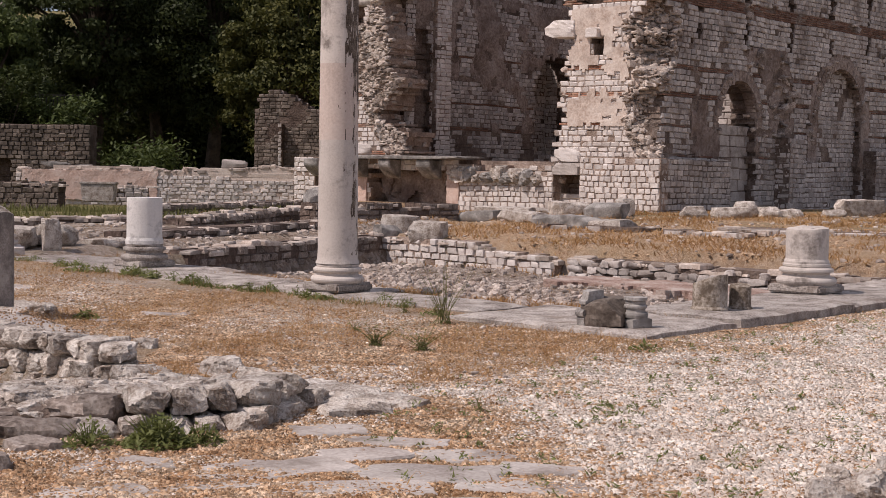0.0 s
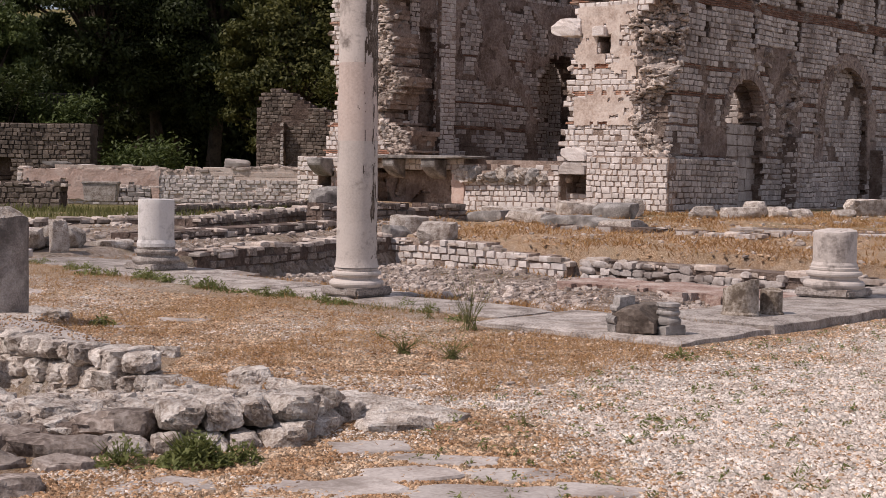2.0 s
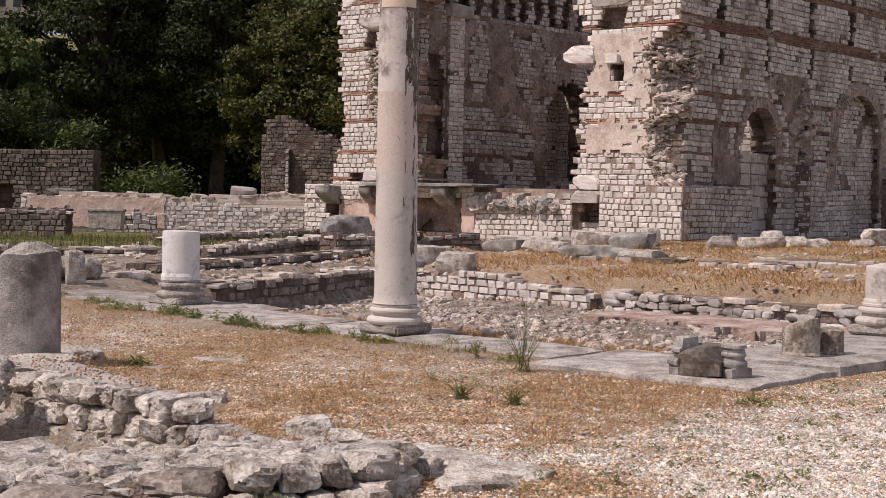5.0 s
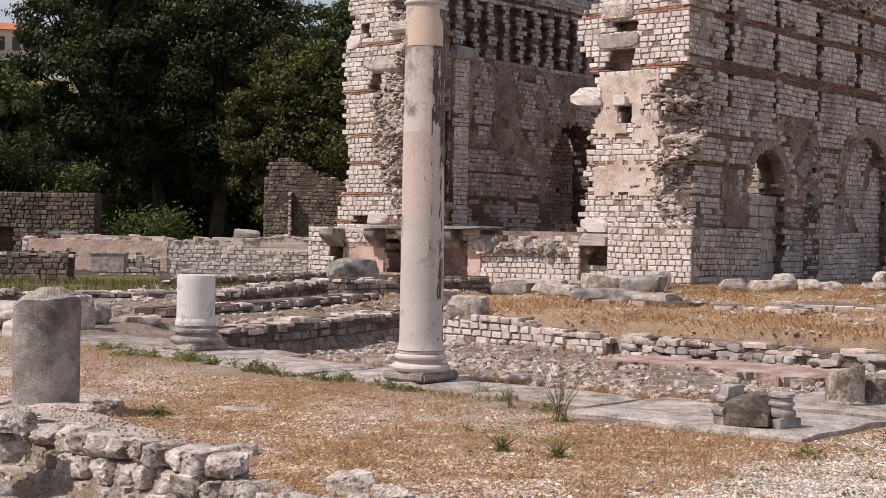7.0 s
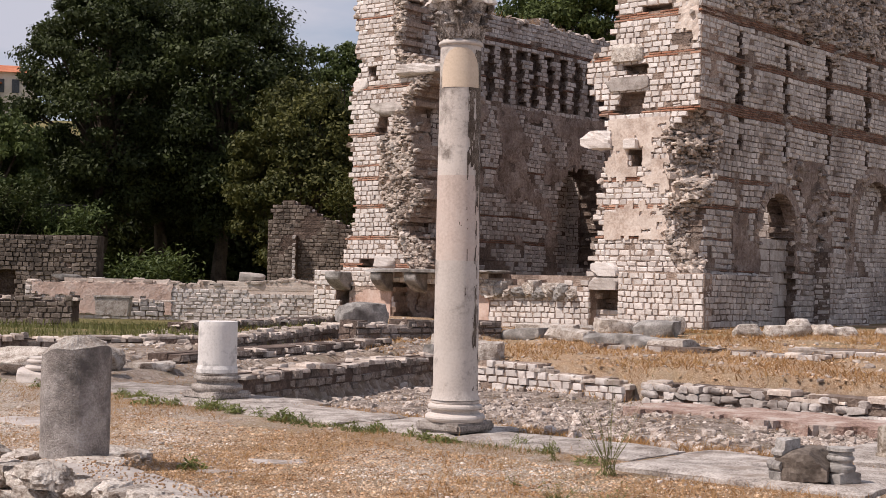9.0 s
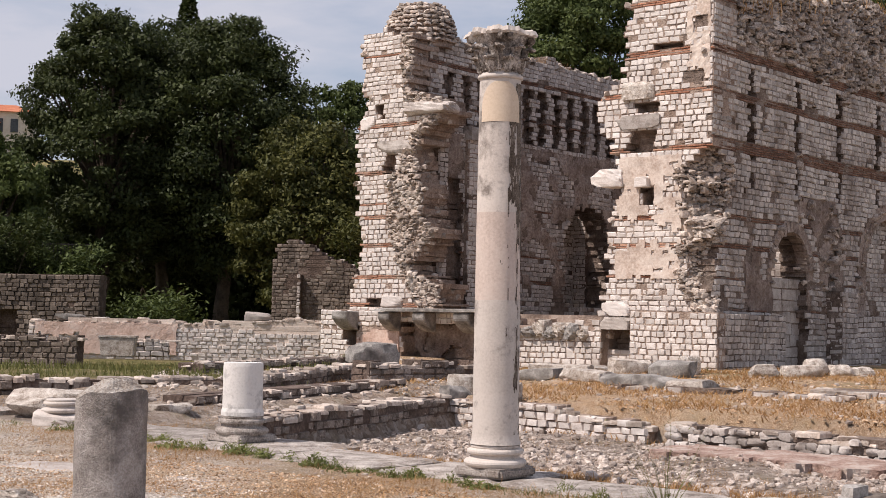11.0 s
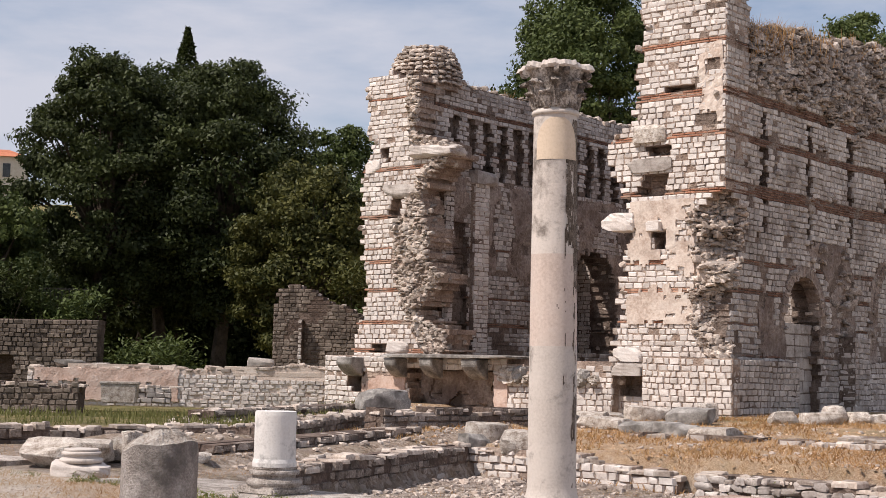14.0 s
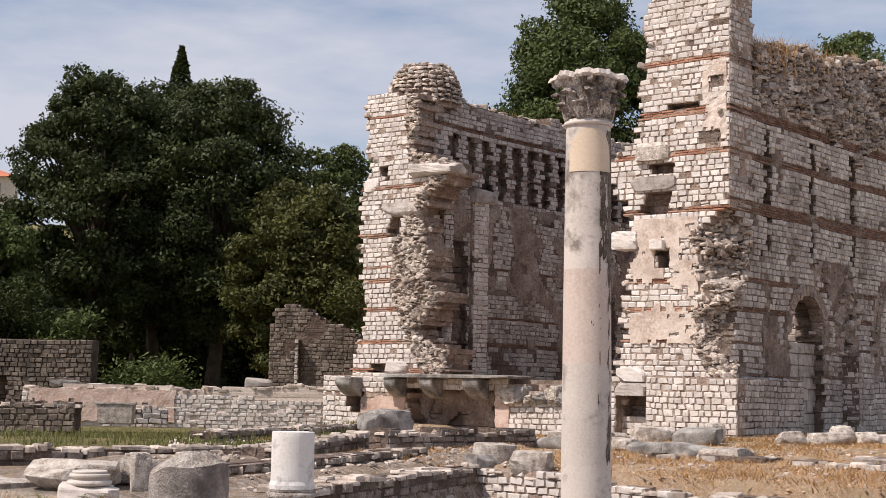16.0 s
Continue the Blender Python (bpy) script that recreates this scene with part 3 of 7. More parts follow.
def ground_material():
    m = bpy.data.materials.new("gravel_and_dry_grass")
    m.use_nodes = True
    t = m.node_tree
    n, k = t.nodes, t.links
    p = n["Principled BSDF"]
    p.inputs["Roughness"].default_value = 0.95
    p.inputs["Specular IOR Level"].default_value = 0.15
    pos = n.new("ShaderNodeNewGeometry").outputs["Position"]

    def ntex(sc, d=6, r=0.65):
        q = n.new("ShaderNodeTexNoise")
        q.inputs["Scale"].default_value, q.inputs["Detail"].default_value, q.inputs["Roughness"].default_value = sc, d, r
        k.new(pos, q.inputs["Vector"])
        return q.outputs["Fac"]

    def ramp(fac, stops):
        q = n.new("ShaderNodeValToRGB")
        while len(q.color_ramp.elements) < len(stops):
            q.color_ramp.elements.new(0.5)
        for e, (a, c) in zip(q.color_ramp.elements, stops):
            e.position, e.color = a, (*c, 1)
        k.new(fac, q.inputs[0])
        return q.outputs[0]

    def mix(f, a, b):
        q = n.new("ShaderNodeMix")
        q.data_type = "RGBA"
        k.new(f, q.inputs[0])
        k.new(a, q.inputs[6])
        k.new(b, q.inputs[7])
        return q.outputs[2]

    vor = n.new("ShaderNodeTexVoronoi")
    vor.inputs["Scale"].default_value = 75
    k.new(pos, vor.inputs["Vector"])
    sep = n.new("ShaderNodeSeparateColor")
    k.new(vor.outputs["Color"], sep.inputs[0])
    gravel = ramp(sep.outputs[0], ((0.0, (0.32, 0.24, 0.18)), (0.25, (0.54, 0.445, 0.365)), (0.6, (0.70, 0.615, 0.535)), (1.0, (0.82, 0.76, 0.69))))
    straw = ramp(ntex(5.0), ((0.34, (0.15, 0.078, 0.036)), (0.46, (0.33, 0.175, 0.08)), (0.58, (0.48, 0.29, 0.145)), (0.72, (0.56, 0.405, 0.27))))
    soil = ramp(ntex(38.0, 8, 0.8), ((0.40, (0.05, 0.027, 0.014)), (0.47, (0.29, 0.165, 0.085)), (0.54, (0.53, 0.375, 0.24)), (0.62, (0.72, 0.61, 0.49))))
    q = n.new("ShaderNodeMix")
    q.data_type = "RGBA"
    q.inputs[0].default_value = 0.6
    k.new(straw, q.inputs[6])
    k.new(soil, q.inputs[7])
    dry = q.outputs[2]
    blotch = ramp(ntex(0.9, 7, 0.7), ((0.38, (0.13, 0.075, 0.04)), (0.46, (0.33, 0.18, 0.085)), (0.56, (0.43, 0.285, 0.16)), (0.66, (0.50, 0.41, 0.32))))
    q = n.new("ShaderNodeMix")
    q.data_type = "RGBA"
    q.inputs[0].default_value = 0.35
    k.new(dry, q.inputs[6])
    k.new(blotch, q.inputs[7])
    dry = q.outputs[2]
    spk = n.new("ShaderNodeMapRange")
    spk.inputs[1].default_value, spk.inputs[2].default_value = 0.49, 0.58
    k.new(ntex(70.0, 5, 0.75), spk.inputs[0])
    lite = n.new("ShaderNodeMix")
    lite.data_type = "RGBA"
    k.new(spk.outputs[0], lite.inputs[0])
    k.new(dry, lite.inputs[6])
    lite.inputs[7].default_value = (0.70, 0.53, 0.375, 1)
    dry = lite.outputs[2]
    green = ramp(ntex(3.0), ((0.35, (0.10, 0.10, 0.035)), (0.52, (0.17, 0.15, 0.06)), (0.68, (0.33, 0.25, 0.13))))

    def attr(name):
        q = n.new("ShaderNodeAttribute")
        q.attribute_name = name
        return q.outputs["Fac"]

    def rough_edge(fac, sc, amt=0.9):
        a = n.new("ShaderNodeMath")
        a.operation = "SUBTRACT"
        k.new(ntex(sc, 5, 0.7), a.inputs[0])
        a.inputs[1].default_value = 0.5
        b = n.new("ShaderNodeMath")
        b.operation = "MULTIPLY_ADD"
        k.new(a.outputs[0], b.inputs[0])
        b.inputs[1].default_value = amt * 2
        k.new(fac, b.inputs[2])
        b.use_clamp = True
        return b.outputs[0]

    col = mix(rough_edge(attr("gravel"), 4.0), dry, gravel)
    vo2 = n.new("ShaderNodeTexVoronoi")
    vo2.inputs["Scale"].default_value = 16
    k.new(pos, vo2.inputs["Vector"])
    se2 = n.new("ShaderNodeSeparateColor")
    k.new(vo2.outputs["Color"], se2.inputs[0])
    debris = ramp(se2.outputs[0], ((0.0, (0.10, 0.07, 0.052)), (0.35, (0.25, 0.195, 0.16)), (0.7, (0.42, 0.355, 0.31)), (1.0, (0.60, 0.535, 0.48))))
    dust = ramp(ntex(2.2, 8, 0.75), ((0.36, (0.12, 0.086, 0.066)), (0.5, (0.30, 0.232, 0.188)), (0.62, (0.46, 0.375, 0.315))))
    q = n.new("ShaderNodeMix")
    q.data_type = "RGBA"
    q.inputs[0].default_value = 0.5
    k.new(debris, q.inputs[6])
    k.new(dust, q.inputs[7])
    col = mix(rough_edge(attr("rubbly"), 2.5, 0.6), col, q.outputs[2])
    col = mix(rough_edge(attr("green"), 1.5), col, green)
    k.new(col, p.inputs["Base Color"])
    bp = n.new("ShaderNodeBump")
    bp.inputs["Strength"].default_value, bp.inputs["Distance"].default_value = 1.0, 0.036
    sb = n.new("ShaderNodeMath")
    sb.operation = "SUBTRACT"
    k.new(ntex(55, 8, 0.85), sb.inputs[0])
    hf = n.new("ShaderNodeMath")
    hf.operation = "MULTIPLY"
    hf.inputs[1].default_value = 0.35
    k.new(vor.outputs["Distance"], hf.inputs[0])
    k.new(hf.outputs[0], sb.inputs[1])
    k.new(sb.outputs[0], bp.inputs["Height"])
    k.new(bp.outputs[0], p.inputs["Normal"])
    return m


ground = mk("ground", gv, gf, ground_material(), label="dry court ground of straw-coloured grass, soil and pale gravel", category="ground", kind="structure", smooth=True)
for nm, data in (("gravel", w_gravel), ("green", w_green), ("rubbly", w_rubbly)):
    at = ground.data.attributes.new(nm, "FLOAT", "POINT")
    at.data.foreach_set("value", data)


# ---- the ruined hall ----


def front(u0):
    """Frame of a wall that faces the court: s = -v."""
    return pose(u0, 0, 0, 0, 0, -90)


def side(v0):
    """Frame of a wall along the hall: s = u."""
    return pose(0, v0, 0)


hall = rootof("roman_bath_hall_ruin", B, "tall ruined Roman hall of white limestone blocks with red brick courses", "ruin")
BANDS = ((1.42, 1.50), (2.10, 2.21), (2.78, 2.95), (3.50, 3.60), (5.02, 5.16), (6.34, 6.48), (7.28, 7.44), (8.40, 8.56))

# right-hand wall; its shade is put into greyer stone and darker mortar
TOP = ((0.4, 10.4), (1.40, 10.3), (1.46, 9.0), (3.48, 9.25), (4.41, 9.45), (5.37, 9.35), (6.73, 9.65), (9.2, 9.85), (14, 9.6))
CORNER = ((1.3, 0.40), (1.4, 0.46), (2.39, 0.60), (3.53, 0.92), (4.3, 1.12), (4.85, 1.25), (5.2, 0.42), (11, 0.42))


def arch(s, z, c, half, spring, base=0.0):
    if not base <= z:
        return False
    return abs(s - c) < half if z < spring else (s - c) ** 2 + (z - spring) ** 2 < half * half


def right_inside(s, z):
    if z > 2.12 and arch(s, z, 4.28, 0.93, 2.5):
        return False
    return z < interp(s, TOP) + 0.16 * nz(s * 2.2, z * 2.2, 1) and s > interp(z, CORNER) + 0.1 * nz(z * 3, s, 3)


def right_hole(s, z):
    for k in range(6):
        c = 2.22 + 2.38 * k
        rag = 0.06 * nz(z * 5, k * 3.1)
        if abs(s - c + rag) < 0.16 and (5.42 < z < 6.28 or 6.55 < z < 7.2):
            return True
        if abs(s - c) < 0.10 and 4.36 + 0.2 * nz(k, 5) < z < 5.05:
            return True
    if arch(s, z, 4.28, 0.93, 2.5) or arch(s, z, 10.0, 1.42, 2.65):
        return True
    return abs(s - 1.95) < 0.06 and abs(z - 4.2) < 0.07


def lost_arch(s, z):
    """The broad hollow over the walled-up door, where the facing has gone."""
    top = interp(s, ((3.1, 2.75), (3.4, 3.3), (3.9, 3.9), (5.0, 4.33), (6.7, 4.38), (7.15, 3.6), (7.25, 2.0)))
    return 3.1 < s < 7.25 and 1.4 < z < top + 0.08 * nz(s * 4, z * 4)


def right_faced(s, z):
    if arch(s, z, 4.28, 1.55, 2.5, 2.2) and not arch(s, z, 4.28, 1.2, 2.5):
        return nz(s * 2, z * 2, 16) < 0.3
    if lost_arch(s, z) and not (5.35 < s < 6.2 and 1.4 < z < 2.0):
        return False
    if 1.95 < s < 3.4 and 1.5 < z < 2.85 + 0.1 * nz(s * 3, z * 3):
        return False
    if arch(s, z, 10.0, 1.95 + 0.1 * nz(s * 3, z * 3), 2.5, 1.2) and not arch(s, z, 10.0, 1.42, 2.65):
        return False
    lost = 7.6 + 0.5 * nz(s * 0.9, 3.0) + 0.4 * nz(s * 2.5, z * 2.5, 6)
    if s > 1.55 and z > lost:
        return 0.34 < nz(s * 0.8, z * 1.4, 23) and z < 8.6
    return nz(s * 1.6, z * 1.6, 11) < 0.48


RBANDS = ((1.42, 1.50), (2.08, 2.2), (2.76, 2.97), (3.46, 3.62), (5.10, 5.34), (6.32, 6.5), (7.22, 7.46), (8.40, 8.56))
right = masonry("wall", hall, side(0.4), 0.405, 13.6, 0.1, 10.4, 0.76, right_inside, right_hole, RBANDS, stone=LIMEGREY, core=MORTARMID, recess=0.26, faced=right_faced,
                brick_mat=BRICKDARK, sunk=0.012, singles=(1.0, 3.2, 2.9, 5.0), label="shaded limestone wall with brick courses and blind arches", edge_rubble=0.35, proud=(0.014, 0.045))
# lost facing: rubble core shows high on the wall, darkened for its shade
core_face, top_stones = Heap(), Heap()
for i in range(6500):
    s, z = rng.uniform(1.4, 13.5), rng.uniform(2.0, 10.0) if i % 3 == 0 else rng.uniform(6.9, 10.0)
    if right_inside(s, z + 0.05) and not right_faced(s, z) and not right_hole(s, z):
        if z < 5 and (s < 3.3 or nz(s * 1.1, z * 1.1, 41) < 0.0):
            continue
        k = 1 + 1.2 * rng.random() ** 4
        core_face.stone(s, rng.uniform(-0.05, 0.05) - 0.14 * nz(s * 1.2, z * 1.2, 19), z, rng.uniform(0.06, 0.22) * k, rng.uniform(0.1, 0.3), rng.uniform(0.04, 0.12) * k, 0.8)
for i in range(700):
    s = rng.uniform(1.4, 13.5)
    top_stones.stone(s, rng.uniform(0, 1.0), interp(s, TOP) + rng.uniform(-0.15, 0.08) + 0.16 * nz(s * 2.2, 20), rng.uniform(0.12, 0.35), rng.uniform(0.12, 0.3), rng.uniform(0.08, 0.2))
core_face.done("rubble_core", COREGREY, right, label="exposed rubble core", kind="stuff")
top_stones.done("wall_top_rubble", COREGREY, right, kind="stuff")
# plinth and low piers at the foot; shade-grey stone on the sides, paler on lit ends
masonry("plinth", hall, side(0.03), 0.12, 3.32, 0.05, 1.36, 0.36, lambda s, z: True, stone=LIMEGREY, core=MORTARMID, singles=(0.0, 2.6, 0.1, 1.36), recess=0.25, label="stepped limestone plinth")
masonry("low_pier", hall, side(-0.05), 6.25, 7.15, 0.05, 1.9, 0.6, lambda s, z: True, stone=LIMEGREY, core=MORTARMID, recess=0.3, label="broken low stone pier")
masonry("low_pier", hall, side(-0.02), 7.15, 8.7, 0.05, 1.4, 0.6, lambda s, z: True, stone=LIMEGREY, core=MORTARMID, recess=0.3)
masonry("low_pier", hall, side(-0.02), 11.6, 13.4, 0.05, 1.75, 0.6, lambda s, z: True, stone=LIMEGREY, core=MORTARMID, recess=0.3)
masonry("low_pier_end", hall, pose(6.27, 0, 0, 0, 0, -90), -0.5, 0.05, 0.05, 1.9, 0.3, lambda s, z: True, recess=0.3, core=MORTAR)
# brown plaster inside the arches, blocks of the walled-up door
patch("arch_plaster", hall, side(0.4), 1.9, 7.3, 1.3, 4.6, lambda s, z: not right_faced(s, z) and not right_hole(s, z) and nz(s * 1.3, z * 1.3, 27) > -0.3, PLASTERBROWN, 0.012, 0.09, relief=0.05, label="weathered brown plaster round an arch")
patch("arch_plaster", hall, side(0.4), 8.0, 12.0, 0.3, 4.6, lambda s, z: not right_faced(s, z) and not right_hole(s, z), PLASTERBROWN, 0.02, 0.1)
masonry("door_infill", hall, side(0.66), 3.3, 5.3, 0.1, 2.12, 0.3, lambda s, z: True, row=0.27, length=(0.4, 0.8), stone=SLAB, core=MORTARMID, proud=(0.01, 0.03), label="grey blocks walling up a doorway")
masonry("arch_infill", hall, side(0.62), 8.5, 11.5, 0.1, 4.1, 0.3, lambda s, z: True, stone=LIMEGREY, core=MORTARMID, faced=lambda s, z: nz(s, z, 7) < 0.3)


def arch_ring(name, parent, M, c, spring, r, n, size, material, y0=-0.05, depth=0.3):
    """Wedge stones round an arch, each a piece of its own."""
    for i in range(n):
        a = math.pi * (i + 0.5) / n
        da = math.pi / n * 0.46
        vs = []
        for y in (y0, depth):
            for rr, t in ((r, a - da), (r + size, a - da), (r + size, a + da), (r, a + da)):
                vs.append((c + rr * math.cos(t), y + rng.uniform(-0.01, 0.01), spring + rr * math.sin(t)))
        mk("voussoir", vs, [(0, 1, 2, 3)[::-1], (4, 5, 6, 7), (0, 1, 5, 4), (1, 2, 6, 5), (2, 3, 7, 6), (3, 0, 4, 7)], material, parent, M)


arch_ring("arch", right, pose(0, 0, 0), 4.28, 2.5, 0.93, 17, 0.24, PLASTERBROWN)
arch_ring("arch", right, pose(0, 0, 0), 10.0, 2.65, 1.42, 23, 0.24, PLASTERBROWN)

# front of the great pier
PIER_L = ((0, 3.3), (1.5, 3.28), (2.4, 3.05), (2.8, 3.16), (3.83, 2.93), (4.34, 2.70), (4.93, 2.80), (5.69, 3.34), (6.37, 3.52), (6.62, 3.2), (6.84, 2.78), (8.48, 2.62), (10.4, 2.46))
PIER_R = ((1.3, 0.5), (1.5, 0.75), (2.26, 1.10), (4.15, 1.18), (4.7, 1.16), (5.2, 0.43), (11, 0.42))


def pier_inside(s, z):
    v = -s
    return v < interp(z, PIER_L) + 0.08 * nz(z * 4, v * 4, 2) and v > interp(z, PIER_R) + 0.10 * nz(z * 3, v * 3, 9)


def pier_hole(s, z):
    v = -s
    if 1.86 < v < 2.26 and 3.86 < z < 4.34:
        return True
    if 1.93 < v < 2.62 and 5.08 < z < 5.66:
        return True
    if 1.75 < v < 2.42 and 6.0 < z < 6.32:
        return True
    for a, b, c, d in ((0.57, 1.05, 6.57, 6.95), (0.5, 0.9, 7.8, 8.15), (1.1, 1.16, 1.58, 1.64), (1.95, 2.02, 1.56, 1.64), (1.2, 2.0, 7.46, 7.6)):
        if a < v < b and c < z < d + 0.05 * nz(v * 6, z * 6):
            return True
    return 2.3 < v < 3.0 and 0.5 < z < 1.0


def pier_plaster(s, z):
    v = -s
    if not (pier_inside(s, z) and not pier_hole(s, z)):
        return False
    if 1.62 < v < 2.5 and 3.6 < z < 4.6:
        return nz(v * 2.3, z * 2.3, 4) > -0.35
    return 1.1 < v < 2.9 and 2.2 < z < 5.0 and nz(v * 1.1, z * 1.1, 4) + 0.4 * nz(v * 4, z * 4, 8) > -0.16


pier = masonry("pier", hall, front(0.4), -3.6, -0.38, 0.1, 10.4, 1.05, pier_inside, pier_hole, BANDS, stone=LIME, core=MORTAR, recess=0.4, gone=0.03,
               singles=(-3.4, -0.4, 5.1, 7.2), label="sunlit limestone pier with red brick courses and a window", edge_rubble=1.0)
patch("pier_plaster", pier, pose(0, 0, 0), -3.3, -0.5, 2.0, 5.0, pier_plaster, PLASTER, 0.05, 0.08, label="remains of cream plaster")
patch("corner_plaster", pier, pose(0, 0, 0), -1.05, -0.45, 6.7, 8.5, lambda s, z: pier_inside(s, z) and not pier_hole(s, z) and nz(s * 2, z * 1.3, 31) > -0.25, PLASTER, 0.03, 0.07, label="pale mortar where facing has dropped", relief=0.06)
masonry("plinth", hall, front(0.06), -2.28, -0.01, 0.05, 1.38, 0.34, lambda s, z: True, brick=(), stone=LIME, singles=(-2.2, 0, 0.1, 1.4), recess=0.25)
masonry("pier_return", hall, side(0.41), 0.42, 1.42, 5.2, 5.3, 0.2, lambda s, z: True, stone=LIMEGREY)


def block_part(name, parent, M, x0, x1, y0, y1, z0, z1, material, seed, label="", rough=0.05, box=0.97):
    bm = rock_bm((1, 1, 1), seed, 6, rough, box)
    for v in bm.verts:
        v.co = Vector(((x0 + x1) / 2 + v.co.x * (x1 - x0), (y0 + y1) / 2 + v.co.y * (y1 - y0), (z0 + z1) / 2 + v.co.z * (z1 - z0)))
    return part(name, bm, material, parent, label, M)


F4 = front(0.4)
block_part("window_lintel", hall, F4, -2.92, -1.74, -0.07, 0.4, 5.66, 5.98, SLAB, 3, "pale stone lintel over a small dark window")
block_part("corbel_block", hall, F4, -2.75, -1.9, -0.14, 0.4, 6.34, 6.78, FIELD, 4, "projecting weathered stone block")
block_part("springer_block", hall, F4, -3.52, -2.72, -0.22, 0.5, 4.32, 4.74, LIME, 5, "broken white arch springer block", 0.09, 0.82)
block_part("corbel_block", hall, F4, -2.36, -1.98, -0.2, 0.3, 4.28, 4.52, LIME, 6)
block_part("corbel_block", hall, F4, -3.06, -2.3, -0.42, 0.3, 0.98, 1.26, SLAB, 7, "projecting white stone bracket block")
block_part("corbel_block", hall, F4, -2.34, -1.9, -0.1, 0.3, 0.82, 1.08, LIME, 8)
block_part("facing_block", hall, F4, -3.22, -2.5, -0.12, 0.3, 1.3, 1.62, LIME, 12, "", 0.06)
# the broken corner: bare rubble heart of the pier
heart = Heap()
for i in range(4200):
    z = rng.uniform(1.25, 5.25)
    v, u = rng.uniform(0.3, interp(z, PIER_R) + 0.1), rng.uniform(0.3, interp(z, CORNER) + 0.15)
    push = 0.30 * math.exp(-((z - 3.25) / 0.30) ** 2) + 0.12 * math.exp(-((z - 4.3) / 0.2) ** 2)
    lim = 0.30 + 0.40 * min(1, max(0, (z - 1.3) / 1.0)) - push
    if u + v < lim * 2.0 or u + v > lim * 2.0 + 0.35:
        continue
    k = 1 + 1.3 * rng.random() ** 4
    heart.stone(u + 0.04, v + 0.04, z, rng.uniform(0.05, 0.15) * k, rng.uniform(0.05, 0.15) * k, rng.uniform(0.03, 0.09) * k)
heart.done("broken_corner", RUBBLE, hall, label="broken corner with bare rubble core", kind="stuff")
core = Heap()
z = 1.2
while z < 5.25:
    push = 0.30 * math.exp(-((z - 3.25) / 0.30) ** 2)
    k = 0.42 + 0.40 * min(1, max(0, (z - 1.3) / 1.0)) - push
    core.add([(k * 2 - 0.4, 0.42, z), (1.5, 0.42, z), (1.5, 1.5, z), (0.42, 1.5, z), (0.42, k * 2 - 0.4, z),
              (k * 2 - 0.4, 0.42, z + 0.14), (1.5, 0.42, z + 0.14), (1.5, 1.5, z + 0.14), (0.42, 1.5, z + 0.14), (0.42, k * 2 - 0.4, z + 0.14)],
             [(0, 1, 6, 5), (1, 2, 7, 6), (2, 3, 8, 7), (3, 4, 9, 8), (4, 0, 5, 9), (5, 6, 7, 8, 9), (4, 3, 2, 1, 0)])
    z += 0.14
core.done("corner_core", PLASTER, hall)

# the far pier ("tower") and what is left of the front between them
TOW_L = ((0, 12.25), (1.41, 12.23), (1.72, 12.17), (2.49, 11.89), (3.25, 11.70), (3.88, 11.93), (5.04, 12.03), (6.29, 11.97), (6.67, 11.80), (7.12, 11.62), (7.4, 11.82), (9.12, 11.85), (9.2, 11.8))
TOW_R = ((1.4, 8.95), (2.03, 8.95), (2.3, 9.7), (2.6, 10.0), (3.1, 9.5), (3.5, 9.15), (3.9, 9.6), (4.9, 9.7), (5.6, 9.95), (6.2, 9.5), (6.68, 8.85), (7.0, 8.95), (7.3, 10.1), (9.2, 10.1))


def tower_inside(s, z):
    v = -s
    top = 9.12 if v > 10.8 else 8.9
    return z < top + 0.06 * nz(v * 5, 1) and interp(z, TOW_R) + 0.14 * nz(z * 3, v * 3, 5) < v < interp(z, TOW_L) + 0.06 * nz(z * 4, v * 4, 3)


def tower_hole(s, z):
    v = -s
    return (10.5 < v < 10.95 and 5.08 < z < 5.66) or (11.3 < v < 11.5 and 8.0 < z < 8.1) or (11.05 < v < 11.5 and 6.55 < z < 7.05 and v - 11.05 < (z - 6.55)) or (10.3 < v < 11.6 and 1.42 < z < 1.62)


def tower_faced(s, z):
    v = -s
    edge = interp(z, ((1.4, 9.6), (2.4, 10.3), (3.5, 10.75), (4.9, 10.75), (5.6, 10.2), (6.3, 9.9), (6.7, 9.3), (7.2, 10.4), (9.2, 10.35)))
    return v > edge + 0.12 * nz(z * 3, v * 2)


tower = masonry("tower_pier", hall, front(1.1), -12.3, -8.8, 1.3, 9.2, 1.1, tower_inside, tower_hole, ((1.42, 1.5), (2.1, 2.25), (3.0, 3.12), (3.72, 3.9), (4.1, 4.24), (4.95, 5.12), (6.36, 6.46), (7.3, 7.42), (8.28, 8.4)),
                stone=LIME, core=MORTAR, recess=0.35, faced=tower_faced, gone=0.03, singles=(-12.2, -10.2, 1.5, 4.4), label="tall ragged limestone pier with red brick courses", edge_rubble=1.0)
tr = Heap()
for i in range(4200):
    v, z = rng.uniform(8.8, 11.0), rng.uniform(1.4, 8.9)
    if tower_inside(-v, z) and not tower_faced(-v, z):
        k = 1 + 1.4 * rng.random() ** 4
        tr.stone(-v, rng.uniform(-0.03, 0.06) - 0.12 * max(0, nz(v * 1.3, z * 1.3, 9)), z, rng.uniform(0.06, 0.18) * k, rng.uniform(0.08, 0.2), rng.uniform(0.03, 0.09) * k)
tr.done("broken_arch_rubble", RUBBLE, tower, label="rubble stump of a broken arch", kind="stuff")
